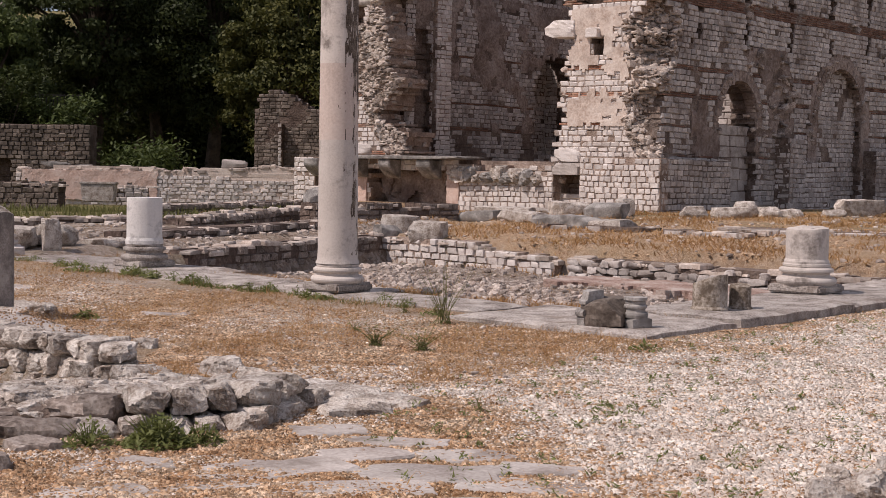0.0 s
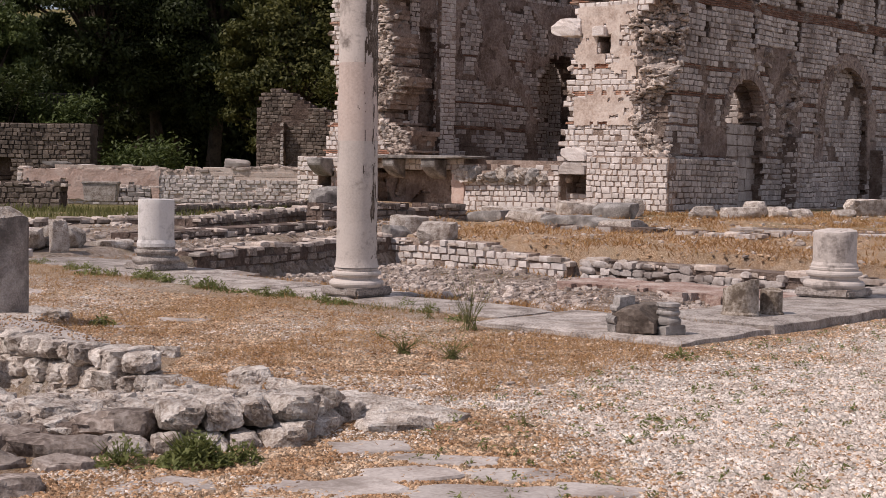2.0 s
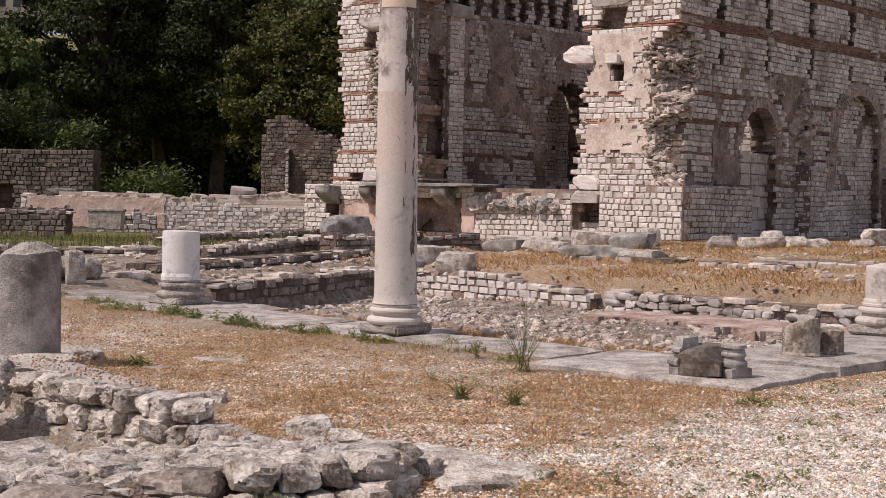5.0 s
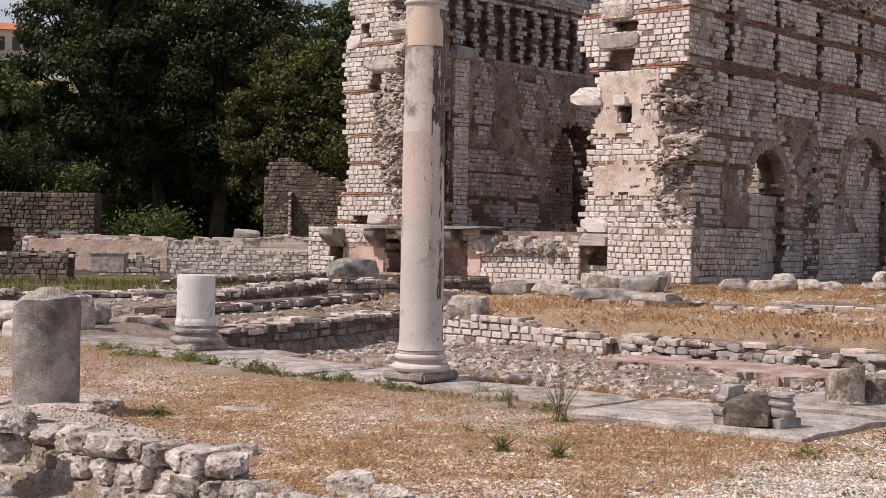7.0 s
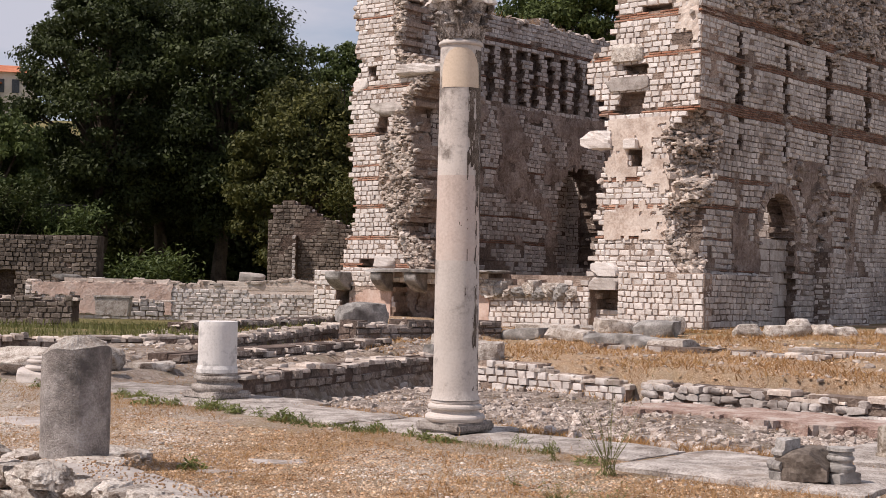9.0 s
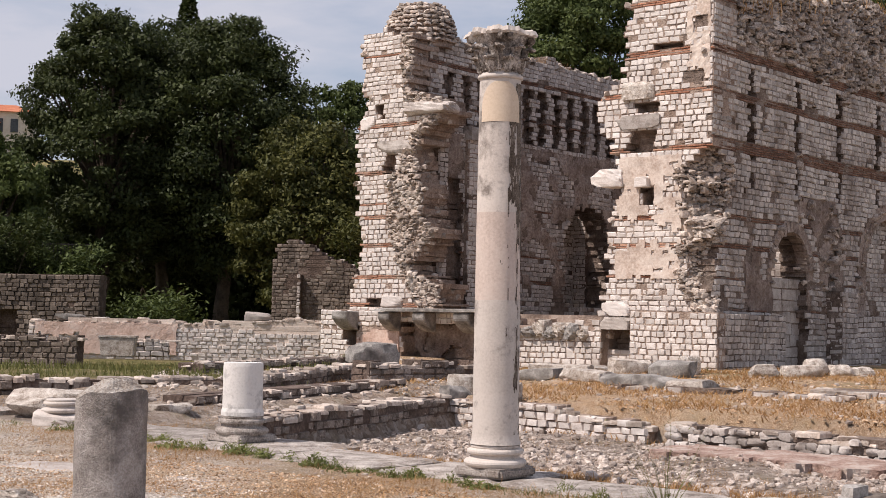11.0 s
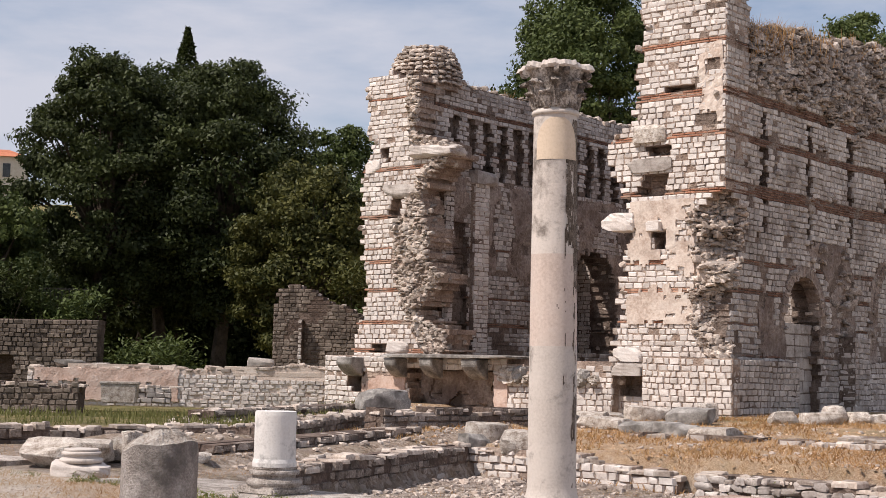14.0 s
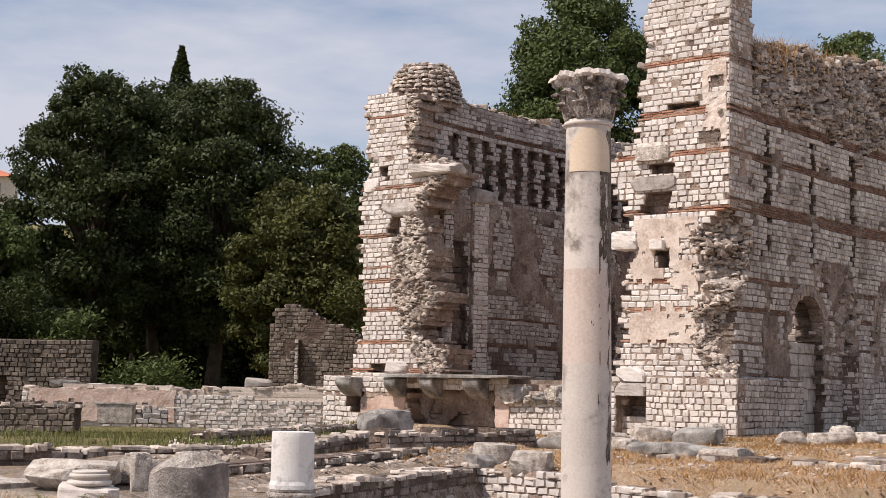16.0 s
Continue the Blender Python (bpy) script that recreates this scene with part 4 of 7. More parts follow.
block_part("window_lintel", tower, pose(0, 0, 0), -11.2, -9.95, -0.08, 0.4, 5.62, 5.98, SLAB, 21, "pale stone lintel")
block_part("string_block", tower, pose(0, 0, 0), -10.15, -8.72, -0.22, 0.5, 6.64, 6.95, LIMEGREY, 22, "projecting string course slab", 0.10, 0.9)
block_part("quoin_block", tower, pose(0, 0, 0), -11.95, -11.35, -0.06, 0.5, 6.35, 6.75, LIME, 23)
block_part("quoin_block", tower, pose(0, 0, 0), -10.95, -10.2, -0.1, 0.5, 1.42, 1.75, LIME, 24)
# round stump on top
tu = Heap()
for k in range(9):
    z = 8.9 + k * 0.125
    r = 0.98 - (k / 9) ** 3 * 0.5 + 0.05 * nz(k, 3)
    for i in range(26):
        a = 2 * math.pi * (i + rng.random() * 0.4) / 26
        q = rng.uniform(0.6, 1.2)
        tu.stone(-10.9 + r * math.cos(a), 1.3 + r * 0.9 * math.sin(a), z + rng.uniform(-0.03, 0.03), 0.24 * q, 0.2, 0.11 * q)
tu.done("turret_stump", RUBBLE, tower, label="rounded rubble stump on the pier top", kind="stuff")
vs, fs = lathe(((0.95, 8.7), (0.93, 9.4), (0.75, 9.86), (0.3, 9.98)), 20, 0.1)
mk("turret_core", [(x - 10.9, y * 0.9 + 1.3, z) for x, y, z in vs], fs, MORTAR, tower)

# inner long wall, seen through the gap, its shade in the greyer stone
def left_inside(s, z):
    if arch(s, z, 9.75, 1.32 + 0.12 * nz(z * 3, s * 3, 2), 3.45, 1.55):
        return False
    return z < 8.95 + 0.14 * nz(s * 1.7, 4) + 0.25 * max(0, 1 - abs(s - 7.6) / 0.5)


def left_hole(s, z):
    if 6.45 < z < 8.05 and s > 2.6:
        k = (s - 2.23) / 0.735
        if k - math.floor(k) > 0.46 and not 7.02 < z < 7.1:
            return True
    return arch(s, z, 2.85, 0.62, 4.55, 1.5)


def left_faced(s, z):
    if 3.5 < s < 4.2 and z < 6.3:
        return True
    if z > 6.3:
        return nz(s * 1.5, z * 1.5, 2) < 0.45
    if z < 3.5 + 0.6 * nz(s * 0.8, 3):
        return nz(s * 0.9, z * 1.1, 14) > -0.15
    return nz(s * 0.9, z * 1.1, 14) > 0.12


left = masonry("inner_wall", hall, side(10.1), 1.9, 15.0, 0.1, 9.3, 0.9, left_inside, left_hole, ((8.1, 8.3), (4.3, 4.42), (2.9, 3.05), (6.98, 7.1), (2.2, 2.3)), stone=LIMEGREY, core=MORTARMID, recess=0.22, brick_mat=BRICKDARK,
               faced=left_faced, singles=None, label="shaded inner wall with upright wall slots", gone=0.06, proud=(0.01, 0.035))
patch("inner_plaster", left, pose(0, 0, 0), 2.7, 14.0, 2.2, 6.35, lambda s, z: left_inside(s, z) and not left_hole(s, z) and not left_faced(s, z), PLASTERBROWN, 0.02, 0.10, label="grey-brown weathered plaster", relief=0.06)
ls = Heap()
for i in range(420):
    s = rng.uniform(2, 14)
    ls.stone(s, rng.uniform(0, 0.9), 8.98 + 0.14 * nz(s * 1.7, 4) + rng.uniform(-0.08, 0.06), rng.uniform(0.12, 0.34), rng.uniform(0.12, 0.3), rng.uniform(0.06, 0.16))
ls.done("wall_top_rubble", RUBBLE, left, kind="stuff")
# paler stone copy colours this pilaster as a lit strip
masonry("pilaster", hall, side(9.93), 3.5, 4.15, 1.35, 6.25, 0.25, lambda s, z: True, stone=LIME, core=MORTAR, length=(0.2, 0.26), recess=0.2, label="narrow stone pilaster")
block_part("pilaster_capital", hall, side(9.93), 3.45, 4.55, -0.12, 0.3, 6.22, 6.6, SLAB, 31, "pale block capital of a pilaster")
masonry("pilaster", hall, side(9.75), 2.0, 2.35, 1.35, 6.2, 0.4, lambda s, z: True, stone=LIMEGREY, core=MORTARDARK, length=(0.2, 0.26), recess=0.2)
# back and side walls added, with dark mortar, so the arch reads as shaded
masonry("passage_back", hall, side(11.5), 7.4, 12.6, 1.2, 5.4, 0.4, lambda s, z: True, stone=LIMEGREY, core=MORTARDARK, label="wall added behind the arch to keep the passage dark")
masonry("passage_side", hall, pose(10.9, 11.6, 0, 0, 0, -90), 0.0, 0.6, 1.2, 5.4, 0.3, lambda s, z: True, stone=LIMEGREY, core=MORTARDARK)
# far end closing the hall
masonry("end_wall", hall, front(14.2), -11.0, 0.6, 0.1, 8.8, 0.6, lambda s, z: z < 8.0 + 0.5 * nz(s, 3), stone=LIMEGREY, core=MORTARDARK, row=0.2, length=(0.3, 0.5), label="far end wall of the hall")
# hall floor
mk("hall_floor", [(1.0, 1.3, 1.30), (14.2, 1.3, 1.30), (14.2, 10.2, 1.30), (1.0, 12.0, 1.30), (1.0, 1.3, 0), (14.2, 1.3, 0), (14.2, 10.2, 0), (1.0, 12.0, 0)],
   [(0, 1, 2, 3), (0, 4, 5, 1), (3, 7, 4, 0)], MORTAR, hall)

# low front between the piers, with niche and cornice
def dado_inside(s, z):
    v = -s
    top = interp(v, ((3.0, 1.25), (4.1, 1.05), (5.6, 1.1), (6.4, 1.32), (9.9, 1.36), (12.3, 1.34)))
    return z < top + 0.05 * nz(v * 4, 1)


def dado_hole(s, z):
    v = -s
    return (6.5 < v < 9.35 and z < 1.02) or (10.95 < v < 11.35 and 0.45 < z < 1.0)


dado = masonry("low_front_wall", hall, front(0.1), -12.3, -3.1, -0.25, 1.45, 0.9, dado_inside, dado_hole, stone=LIME, core=MORTAR, recess=0.55, singles=(-6.4, -3.2, -0.1, 1.2),
               faced=lambda s, z: not (-6.0 < s < -4.3 and z > 0.72) and not (9.4 < -s < 10.9 and z < 0.85), label="low limestone front wall with a niche")
# niche back in brown: the recess shade is put into the plaster colour
patch("niche_plaster", dado, pose(0, 0.5, 0), -9.3, -6.55, -0.2, 0.98, lambda s, z: nz(s * 2, z * 2, 3) > -0.1 or z > 0.75, PLASTERBROWN, 0.03, 0.05, label="pinkish niche plaster, coloured brown for the recess shade")
patch("pink_plaster", dado, pose(0, 0, 0), -10.9, -9.4, -0.05, 0.82, lambda s, z: z < 0.8 - 0.5 * max(0, -s - 10.4) and nz(s * 3, z * 3, 5) > -0.5, PLASTERPINK, 0.05, 0.07)
patch("pink_plaster", dado, pose(0, 0, 0), -6.5, -6.1, 0.0, 0.9, lambda s, z: True, PLASTERPINK, 0.05, 0.07)
# cornice takes a darker stone in place of its shadow
cor = block_part("niche_cornice", hall, front(0.1), -9.95, -5.75, -0.55, 0.6, 1.31, 1.40, SLABDARK, 41, "thin stone cornice slab over the niche, darkened for its shadow", 0.02, 0.985)


def corbel(M, s, w, material, label=""):
    bm = bmesh.new()
    prof = ((0, 1.30), (-0.5, 1.30), (-0.5, 1.12), (-0.40, 1.0), (-0.22, 0.86), (0, 0.78))
    a = [bm.verts.new((s - w / 2, y, z)) for y, z in prof]
    b = [bm.verts.new((s + w / 2, y, z)) for y, z in prof]
    for i in range(len(prof)):
        j = (i + 1) % len(prof)
        bm.faces.new((a[i], a[j], b[j], b[i]))
    bm.faces.new(a[::-1])
    bm.faces.new(b)
    bmesh.ops.bevel(bm, geom=bm.edges[:], offset=0.03, segments=1, affect="EDGES")
    return part("corbel", bm, material, hall, label, M)


# brackets under the cornice, their shadow put into the dark stone
for s, w, m_ in ((-9.55, 0.4, SLABDARK), (-8.35, 0.42, SLABDARK), (-6.95, 0.5, SLABDARK), (-11.15, 0.55, SLABDARK)):
    corbel(front(0.1), s, w, m_, "scrolled stone bracket, darkened for its shadow")
for i in range(9):
    s = -6.3 + i * 0.32
    block_part("rough_block", hall, front(0.1), s, s + rng.uniform(0.3, 0.5), -0.18, 0.4, 0.72, 1.05 + rng.uniform(-0.1, 0.12), SLABDARK if i % 2 else FIELD, 50 + i, "", 0.25, 0.7)

# dry grass on the broken tops
tops = Heap()


def blade(h, x, y, z, ht, lean, w):
    a = rng.uniform(0, 6.28)
    dx, dy = math.cos(a), math.sin(a)
    b = rng.uniform(0, 6.28)
    lx, ly = math.cos(b) * lean, math.sin(b) * lean
    h.add([(x - dx * w, y - dy * w, z), (x + dx * w, y + dy * w, z), (x + lx * 0.45 + dx * w * 0.6, y + ly * 0.45 + dy * w * 0.6, z + ht * 0.6), (x + lx * 0.45 - dx * w * 0.6, y + ly * 0.45 - dy * w * 0.6, z + ht * 0.6), (x + lx, y + ly, z + ht)],
          [(0, 1, 2, 3), (3, 2, 4)])


for i in range(150):
    s = rng.uniform(1.45, 13) if i % 3 else rng.uniform(1.45, 3.2)
    for k in range(16):
        blade(tops, s + rng.gauss(0, 0.15), 0.3 + rng.gauss(0, 0.3), interp(s, TOP) - 0.15 - (0.6 * rng.random() if i % 2 else 0), rng.uniform(0.15, 0.5), rng.uniform(0.05, 0.3), 0.008)
tops.done("dry_grass", GRASS_DRY, right, label="dry grass on the wall top", kind="stuff")
tg = Heap()
for i in range(400):
    s = rng.choice((rng.uniform(2, 9), 7.7 + rng.gauss(0, 0.3)))
    blade(tg, s, rng.uniform(0, 0.6), 8.9, rng.uniform(0.12, 0.35), rng.uniform(0.05, 0.2), 0.007)
tg.done("dry_grass", GRASS_DRY, left, kind="stuff")


# ---- colonnade ----
def W(u, v, z=0.0, rz=0.0):
    """World pose of a place given in the hall's own axes."""
    return B @ pose(u, v, z, 0, 0, rz)


stylobate = tagged(new("stylobate"), "worn grey stone kerb slabs that carried a colonnade", "pavement", "", "structure")
stylobate.matrix_basis = B


def slab(u0, u1, v0, v1, z0, z1, seed, material=KERB):
    n = 14
    bm = bmesh.new()
    bmesh.ops.create_cube(bm, size=1)
    bmesh.ops.subdivide_edges(bm, edges=bm.edges[:], cuts=n, use_grid_fill=True)
    for p in bm.verts:
        x, y, z = u0 + (p.co.x + 0.5) * (u1 - u0), v0 + (p.co.y + 0.5) * (v1 - v0), z0 + (p.co.z + 0.5) * (z1 - z0)
        edge = max(abs(p.co.x), abs(p.co.y)) > 0.49
        w = 0.016 if edge else 0.0
        x += w * nz(x * 4 + seed, y * 4, z * 4) * 2
        y += w * nz(x * 4, y * 4 + seed, z * 4) * 2
        if p.co.z > 0.45:
            z += 0.014 * nz(x * 2.5, y * 2.5, seed) + 0.006 * nz(x * 8, y * 8, seed) - (0.018 if edge else 0)
        p.co = Vector((x, y, z))
    return part("slab", bm, material, stylobate)


def kerb_front(v):
    """Where the outer edge of the kerb slabs runs."""
    return interp(v, ((-11, -20.06), (-8, -20.0), (-6.6, -19.75), (-4.5, -19.45), (0, -19.4)))


slab(-20.42, -19.18, -12.86, -11.14, -0.30, 0.02, 40)
v, i = -11.12, 0
while v < 3.0:
    ln = rng.uniform(1.0, 1.75)
    f0 = kerb_front(v)
    back = f0 + interp(v, ((-11, 0.62), (-9.8, 1.02), (-4, 1.15)))
    if v + ln < -3.2 or v > -2.2:
        slab(f0 + rng.uniform(-0.06, 0.06), back + rng.uniform(-0.14, 0.10), v + 0.015, min(v + ln, 3.0) - 0.015, -0.30, 0.018 + rng.uniform(-0.010, 0.006), i)
    v += ln
    i += 1
u = -19.10
while u < -3:
    ln = rng.uniform(1.3, 2.1)
    slab(u + 0.012, u + ln - 0.012, -12.86 + rng.uniform(-0.02, 0.02), -11.72 + rng.uniform(-0.12, 0.08), -0.30, 0.03 + rng.uniform(-0.01, 0.012), i)
    u += ln
    i += 1

BASE = ((0.235, 0.0), (0.245, 0.015), (0.25, 0.03), (0.245, 0.045), (0.232, 0.058), (0.206, 0.062), (0.194, 0.075), (0.192, 0.09), (0.204, 0.10), (0.222, 0.104), (0.226, 0.118), (0.222, 0.132), (0.204, 0.14), (0.190, 0.146), (0.196, 0.152), (0.196, 0.168), (0.186, 0.175))


def attic_base(parent, k=1.0, material=MARBLE, plinth_m=KERB, plinth_h=0.075, square=True):
    bm = bmesh.new()
    bmesh.ops.create_cube(bm, size=1, matrix=Matrix.LocRotScale((0, 0, plinth_h / 2), None, (0.475 * k, 0.475 * k, plinth_h)))
    bmesh.ops.bevel(bm, geom=bm.edges[:], offset=0.018, segments=2, affect="EDGES")
    part("plinth", bm, plinth_m, parent, "square dark plinth block")
    vs, fs = lathe([(r * k, plinth_h + z * k) for r, z in BASE], 56, 0.012)
    mk("moulded_base", vs, fs, material, parent, smooth=False, label="turned base with two round mouldings")
    return plinth_h + 0.175 * k


column = rootof("marble_column", pose(-0.91, 12.52, 0.022, 0, -0.35, 49.2), "standing marble column with a carved leafy capital and repair patches", "column")
h0 = attic_base(column, 0.93)
# shaft in drums, with two repaired lengths
cuts = (h0, 0.62, 1.30, 1.95, 2.45, 2.80, 2.945)
for i, (a, b) in enumerate(zip(cuts, cuts[1:])):
    prof = []
    for j in range(13):
        z = a + (b - a) * j / 12
        t = (z - h0) / (2.95 - h0)
        r = 0.172 - 0.018 * t ** 1.6 + (0.018 * math.exp(-(z - h0) / 0.035))
        prof.append((r, z))
    vs, fs = lathe(prof, 64, 0.006, 3.1, False)
    mk("shaft_drum", vs, fs, (MARBLE, MARBLE, PINKSTONE, MARBLE, MARBLE, MARBLE)[i], column, smooth=True, label=("", "", "pinkish replaced length of the shaft", "", "", "")[i])
# arched cream repair under the capital
pv, pf = [], []
for i in range(15):
    for j in range(13):
        z = 2.62 + 0.30 * j / 12
        half = 1.05 * math.sqrt(max(0.0, 1 - max(0, (z - 2.72) / 0.21) ** 2)) if z > 2.72 else 1.05
        a = math.radians(-139) + half * (i / 7 - 1)
        t = (z - h0) / (2.95 - h0)
        r = 0.172 - 0.018 * t ** 1.6 + 0.0035
        pv.append((r * math.cos(a), r * math.sin(a), z))
for i in range(14):
    for j in range(12):
        pf.append((i * 13 + j, (i + 1) * 13 + j, (i + 1) * 13 + j + 1, i * 13 + j + 1))
mk("repair_patch", pv, pf, CREAM, column, label="smooth cream arched repair patch", smooth=True)
# dark streak: staining together with the shaft's shaded side, laid on as colour
STAINSHADE = mat("dark_stain_and_shade", ((0.3, (0.055, 0.040, 0.030)), (0.5, (0.12, 0.093, 0.073)), (0.7, (0.25, 0.205, 0.17))), 9, 70, 0.6, 0.006)
keep, pv, pf = {}, [], []
for i in range(44):
    for j in range(230):
        a, z = math.radians(-88 + 92 * i / 43 - 49.2), 0.30 + 2.6 * j / 229
        edge = min(i / 30, 1.0) ** 1.5
        gate = 0.66 * sstep(1.25, 1.75, z) + 0.12 * math.exp(-((z - 0.85) / 0.16) ** 2)
        if nz(a * 2.4, z * 2.1, 61) + 0.55 * nz(a * 9, z * 8, 62) + 0.3 * nz(a * 25, z * 24, 63) + gate * edge > 0.42:
            for di, dj in ((0, 0), (1, 0), (1, 1), (0, 1)):
                if (i + di, j + dj) not in keep:
                    aa, zz = math.radians(-88 + 92 * (i + di) / 43 - 49.2), 0.30 + 2.6 * (j + dj) / 229
                    t = (zz - h0) / (2.95 - h0)
                    rr = (0.172 - 0.018 * t ** 1.6) * (1 + 0.006 * nz(math.cos(aa) * 2 + 3.1, math.sin(aa) * 2, zz * 5)) + 0.0022
                    keep[i + di, j + dj] = len(pv)
                    pv.append((rr * math.cos(aa), rr * math.sin(aa), zz))
            pf.append((keep[i, j], keep[i + 1, j], keep[i + 1, j + 1], keep[i, j + 1]))
mk("lichen_stain", pv, pf, STAINSHADE, column, label="dark streak of stain and side shade down the shaft", smooth=True)
vs, fs = lathe(((0.155, 2.945), (0.168, 2.95), (0.172, 2.962), (0.168, 2.975), (0.158, 2.98), (0.155, 2.99)), 56)
mk("neck_ring", vs, fs, MARBLE, column, smooth=True)

# capital: bell, two rows of leaves, scrolls and a chipped abacus
capital_z = 2.985
vs, fs = lathe(((0.150, capital_z), (0.148, capital_z + 0.06), (0.152, capital_z + 0.15), (0.17, capital_z + 0.22), (0.20, capital_z + 0.27), (0.21, capital_z + 0.285)), 40)
capital = mk("capital", vs, fs, CARVED, column, label="weathered leafy capital", smooth=True)


def leaf(a, z0, h, r0, flare, w, name="acanthus_leaf"):
    vs, fs = [], []
    rows, cols = 8, 7
    for j in range(rows + 1):
        t = j / rows
        r = r0 + flare * t ** 2.6 + 0.012 * math.sin(t * 3.1)
        z = z0 + h * (t if t < 0.85 else 0.85 - (t - 0.85) * 0.9)
        if t > 0.85:
            r += 0.05 * (t - 0.85) / 0.15 * 0.5
        for i in range(cols):
            c = i / (cols - 1) * 2 - 1
            ww = w * (0.62 + 0.38 * math.sin(t * 2.6)) * (1 - 0.25 * (j % 2)) * (1 - max(0, t - 0.8) * 2.0)
            rr = r + 0.018 * (1 - abs(c)) - 0.012 * (abs(c) == 1) + 0.008 * (i % 2)
            b = a + c * ww / r0
            vs.append((rr * math.cos(b), rr * math.sin(b), z))
    for j in range(rows):
        for i in range(cols - 1):
            fs.append((j * cols + i, j * cols + i + 1, (j + 1) * cols + i + 1, (j + 1) * cols + i))
    ob = mk(name, vs, fs, CARVED, capital)
    so = ob.modifiers.new("body", "SOLIDIFY")
    so.thickness, so.offset = 0.016, -1
    return ob


for i in range(8):
    leaf(math.pi * 2 * i / 8 + 0.2, capital_z + 0.005, 0.13, 0.152, 0.030, 0.055)
for i in range(8):
    leaf(math.pi * 2 * (i + 0.5) / 8 + 0.2, capital_z + 0.02, 0.215, 0.150, 0.055, 0.045)
for i in range(4):
    a = math.pi / 2 * i + math.pi / 4
    for sgn in (-1, 1):
        bm = bmesh.new()
        bmesh.ops.create_cone(bm, cap_ends=True, segments=14, radius1=0.034, radius2=0.022, depth=0.035,
                              matrix=Matrix.Rotation(a + sgn * 0.16, 4, "Z") @ Matrix.Translation((0.225, 0, capital_z + 0.262)) @ Matrix.Rotation(math.pi / 2, 4, "X"))
        part("corner_scroll", bm, CARVED, capital)
bm = bmesh.new()
ring_n = 96
lo, hi, rim = [], [], []
for i in range(ring_n):
    a = 2 * math.pi * i / ring_n
    r = 0.222 + 0.045 * abs(math.cos(2 * (a - math.pi / 4))) ** 2 + 0.03 * nz(math.cos(a) * 3, math.sin(a) * 3, 1) + 0.022 * nz(math.cos(a) * 9, math.sin(a) * 9, 4)
    chip = 0.05 * max(0, nz(math.cos(a) * 2.5, math.sin(a) * 2.5, 7)) + 0.014 * nz(math.cos(a) * 8, math.sin(a) * 8, 2)
    lo.append(bm.verts.new((r * 0.95 * math.cos(a), r * 0.95 * math.sin(a), capital_z + 0.282)))
    rim.append(bm.verts.new((r * math.cos(a), r * math.sin(a), capital_z + 0.30 - chip)))
    hi.append(bm.verts.new((r * 0.93 * math.cos(a), r * 0.93 * math.sin(a), capital_z + 0.335 - chip + 0.008 * nz(a * 5, 3))))
for i in range(ring_n):
    j = (i + 1) % ring_n
    bm.faces.new((lo[i], lo[j], rim[j], rim[i]))
    bm.faces.new((rim[i], rim[j], hi[j], hi[i]))
top_c = bm.verts.new((0, 0, capital_z + 0.335))
for i in range(ring_n):
    bm.faces.new((hi[i], hi[(i + 1) % ring_n], top_c))
bm.faces.new(lo[::-1])
part("abacus", bm, MARBLE, capital, "chipped abacus slab")


def broken_shaft(parent, r, z0, z1, material, tilt=0.0, rough=0.02, seed=0.0, name="shaft", wob=0.01, turn=0.0, bead=False, peak=0.0, fresh=None):
    """A length of shaft with a broken top. peak: how far the break rises to its middle; fresh: the stone of the break."""
    seg, rows = 48, 14
    vs, fs = [], []
    for j in range(rows + 1):
        t = j / rows
        for i in range(seg):
            a = 2 * math.pi * i / seg
            z = z0 + (z1 - z0) * t
            z += t ** 3 * (tilt * math.cos(a - turn) + rough * nz(math.cos(a) * 2 + seed, math.sin(a) * 2, 3))
            rr = r * (1 + wob * nz(math.cos(a) * 2, math.sin(a) * 2 + seed, z * 4)) - (0.02 * r if t > 0.97 else 0)
            if bead and t < 0.08:
                rr += 0.012
            vs.append((rr * math.cos(a), rr * math.sin(a), z))
    for j in range(rows):
        for i in range(seg):
            k = (i + 1) % seg
            fs.append((j * seg + i, j * seg + k, (j + 1) * seg + k, (j + 1) * seg + i))
    for rr, lift in ((0.72, 0.3), (0.40, 0.8)):
        base = len(vs) - seg
        for i in range(seg):
            a = 2 * math.pi * i / seg
            vs.append((rr * r * math.cos(a), rr * r * math.sin(a), z1 + rr * tilt * math.cos(a - turn) + rough * (0.5 + 1.2 * nz(math.cos(a) * rr * 3 + seed, math.sin(a) * rr * 3, 9)) + peak * (1 - rr)))
        for i in range(seg):
            k = (i + 1) % seg
            fs.append((base + i, base + k, base + seg + k, base + seg + i))
    fs.append(tuple(range(len(vs) - seg, len(vs))))
    if fresh:
        mk("broken_top", vs[rows * seg:], [tuple(k - rows * seg for k in f) for f in fs[rows * seg:]], fresh, parent, label="pale freshly broken top")
        fs = fs[:rows * seg]
    return mk(name, vs, fs, material, parent)


stub = rootof("column_stub", pose(-3.10, 15.02, 0.018, 0, 0, 49.2), "short white marble column stub on a dark moulded base", "column", "column remains")
h1 = attic_base(stub, 0.98, KERB, KERB, 0.075)
broken_shaft(stub, 0.182, h1 - 0.005, 0.72, MARBLEWHITE, 0.0, 0.004, 1.0, wob=0.006, bead=True)

stub2 = rootof("column_stub", pose(3.30, 13.12, 0.03, 0, 0, 49.2), "stained marble column stub on a complete moulded base", "column", "column remains")
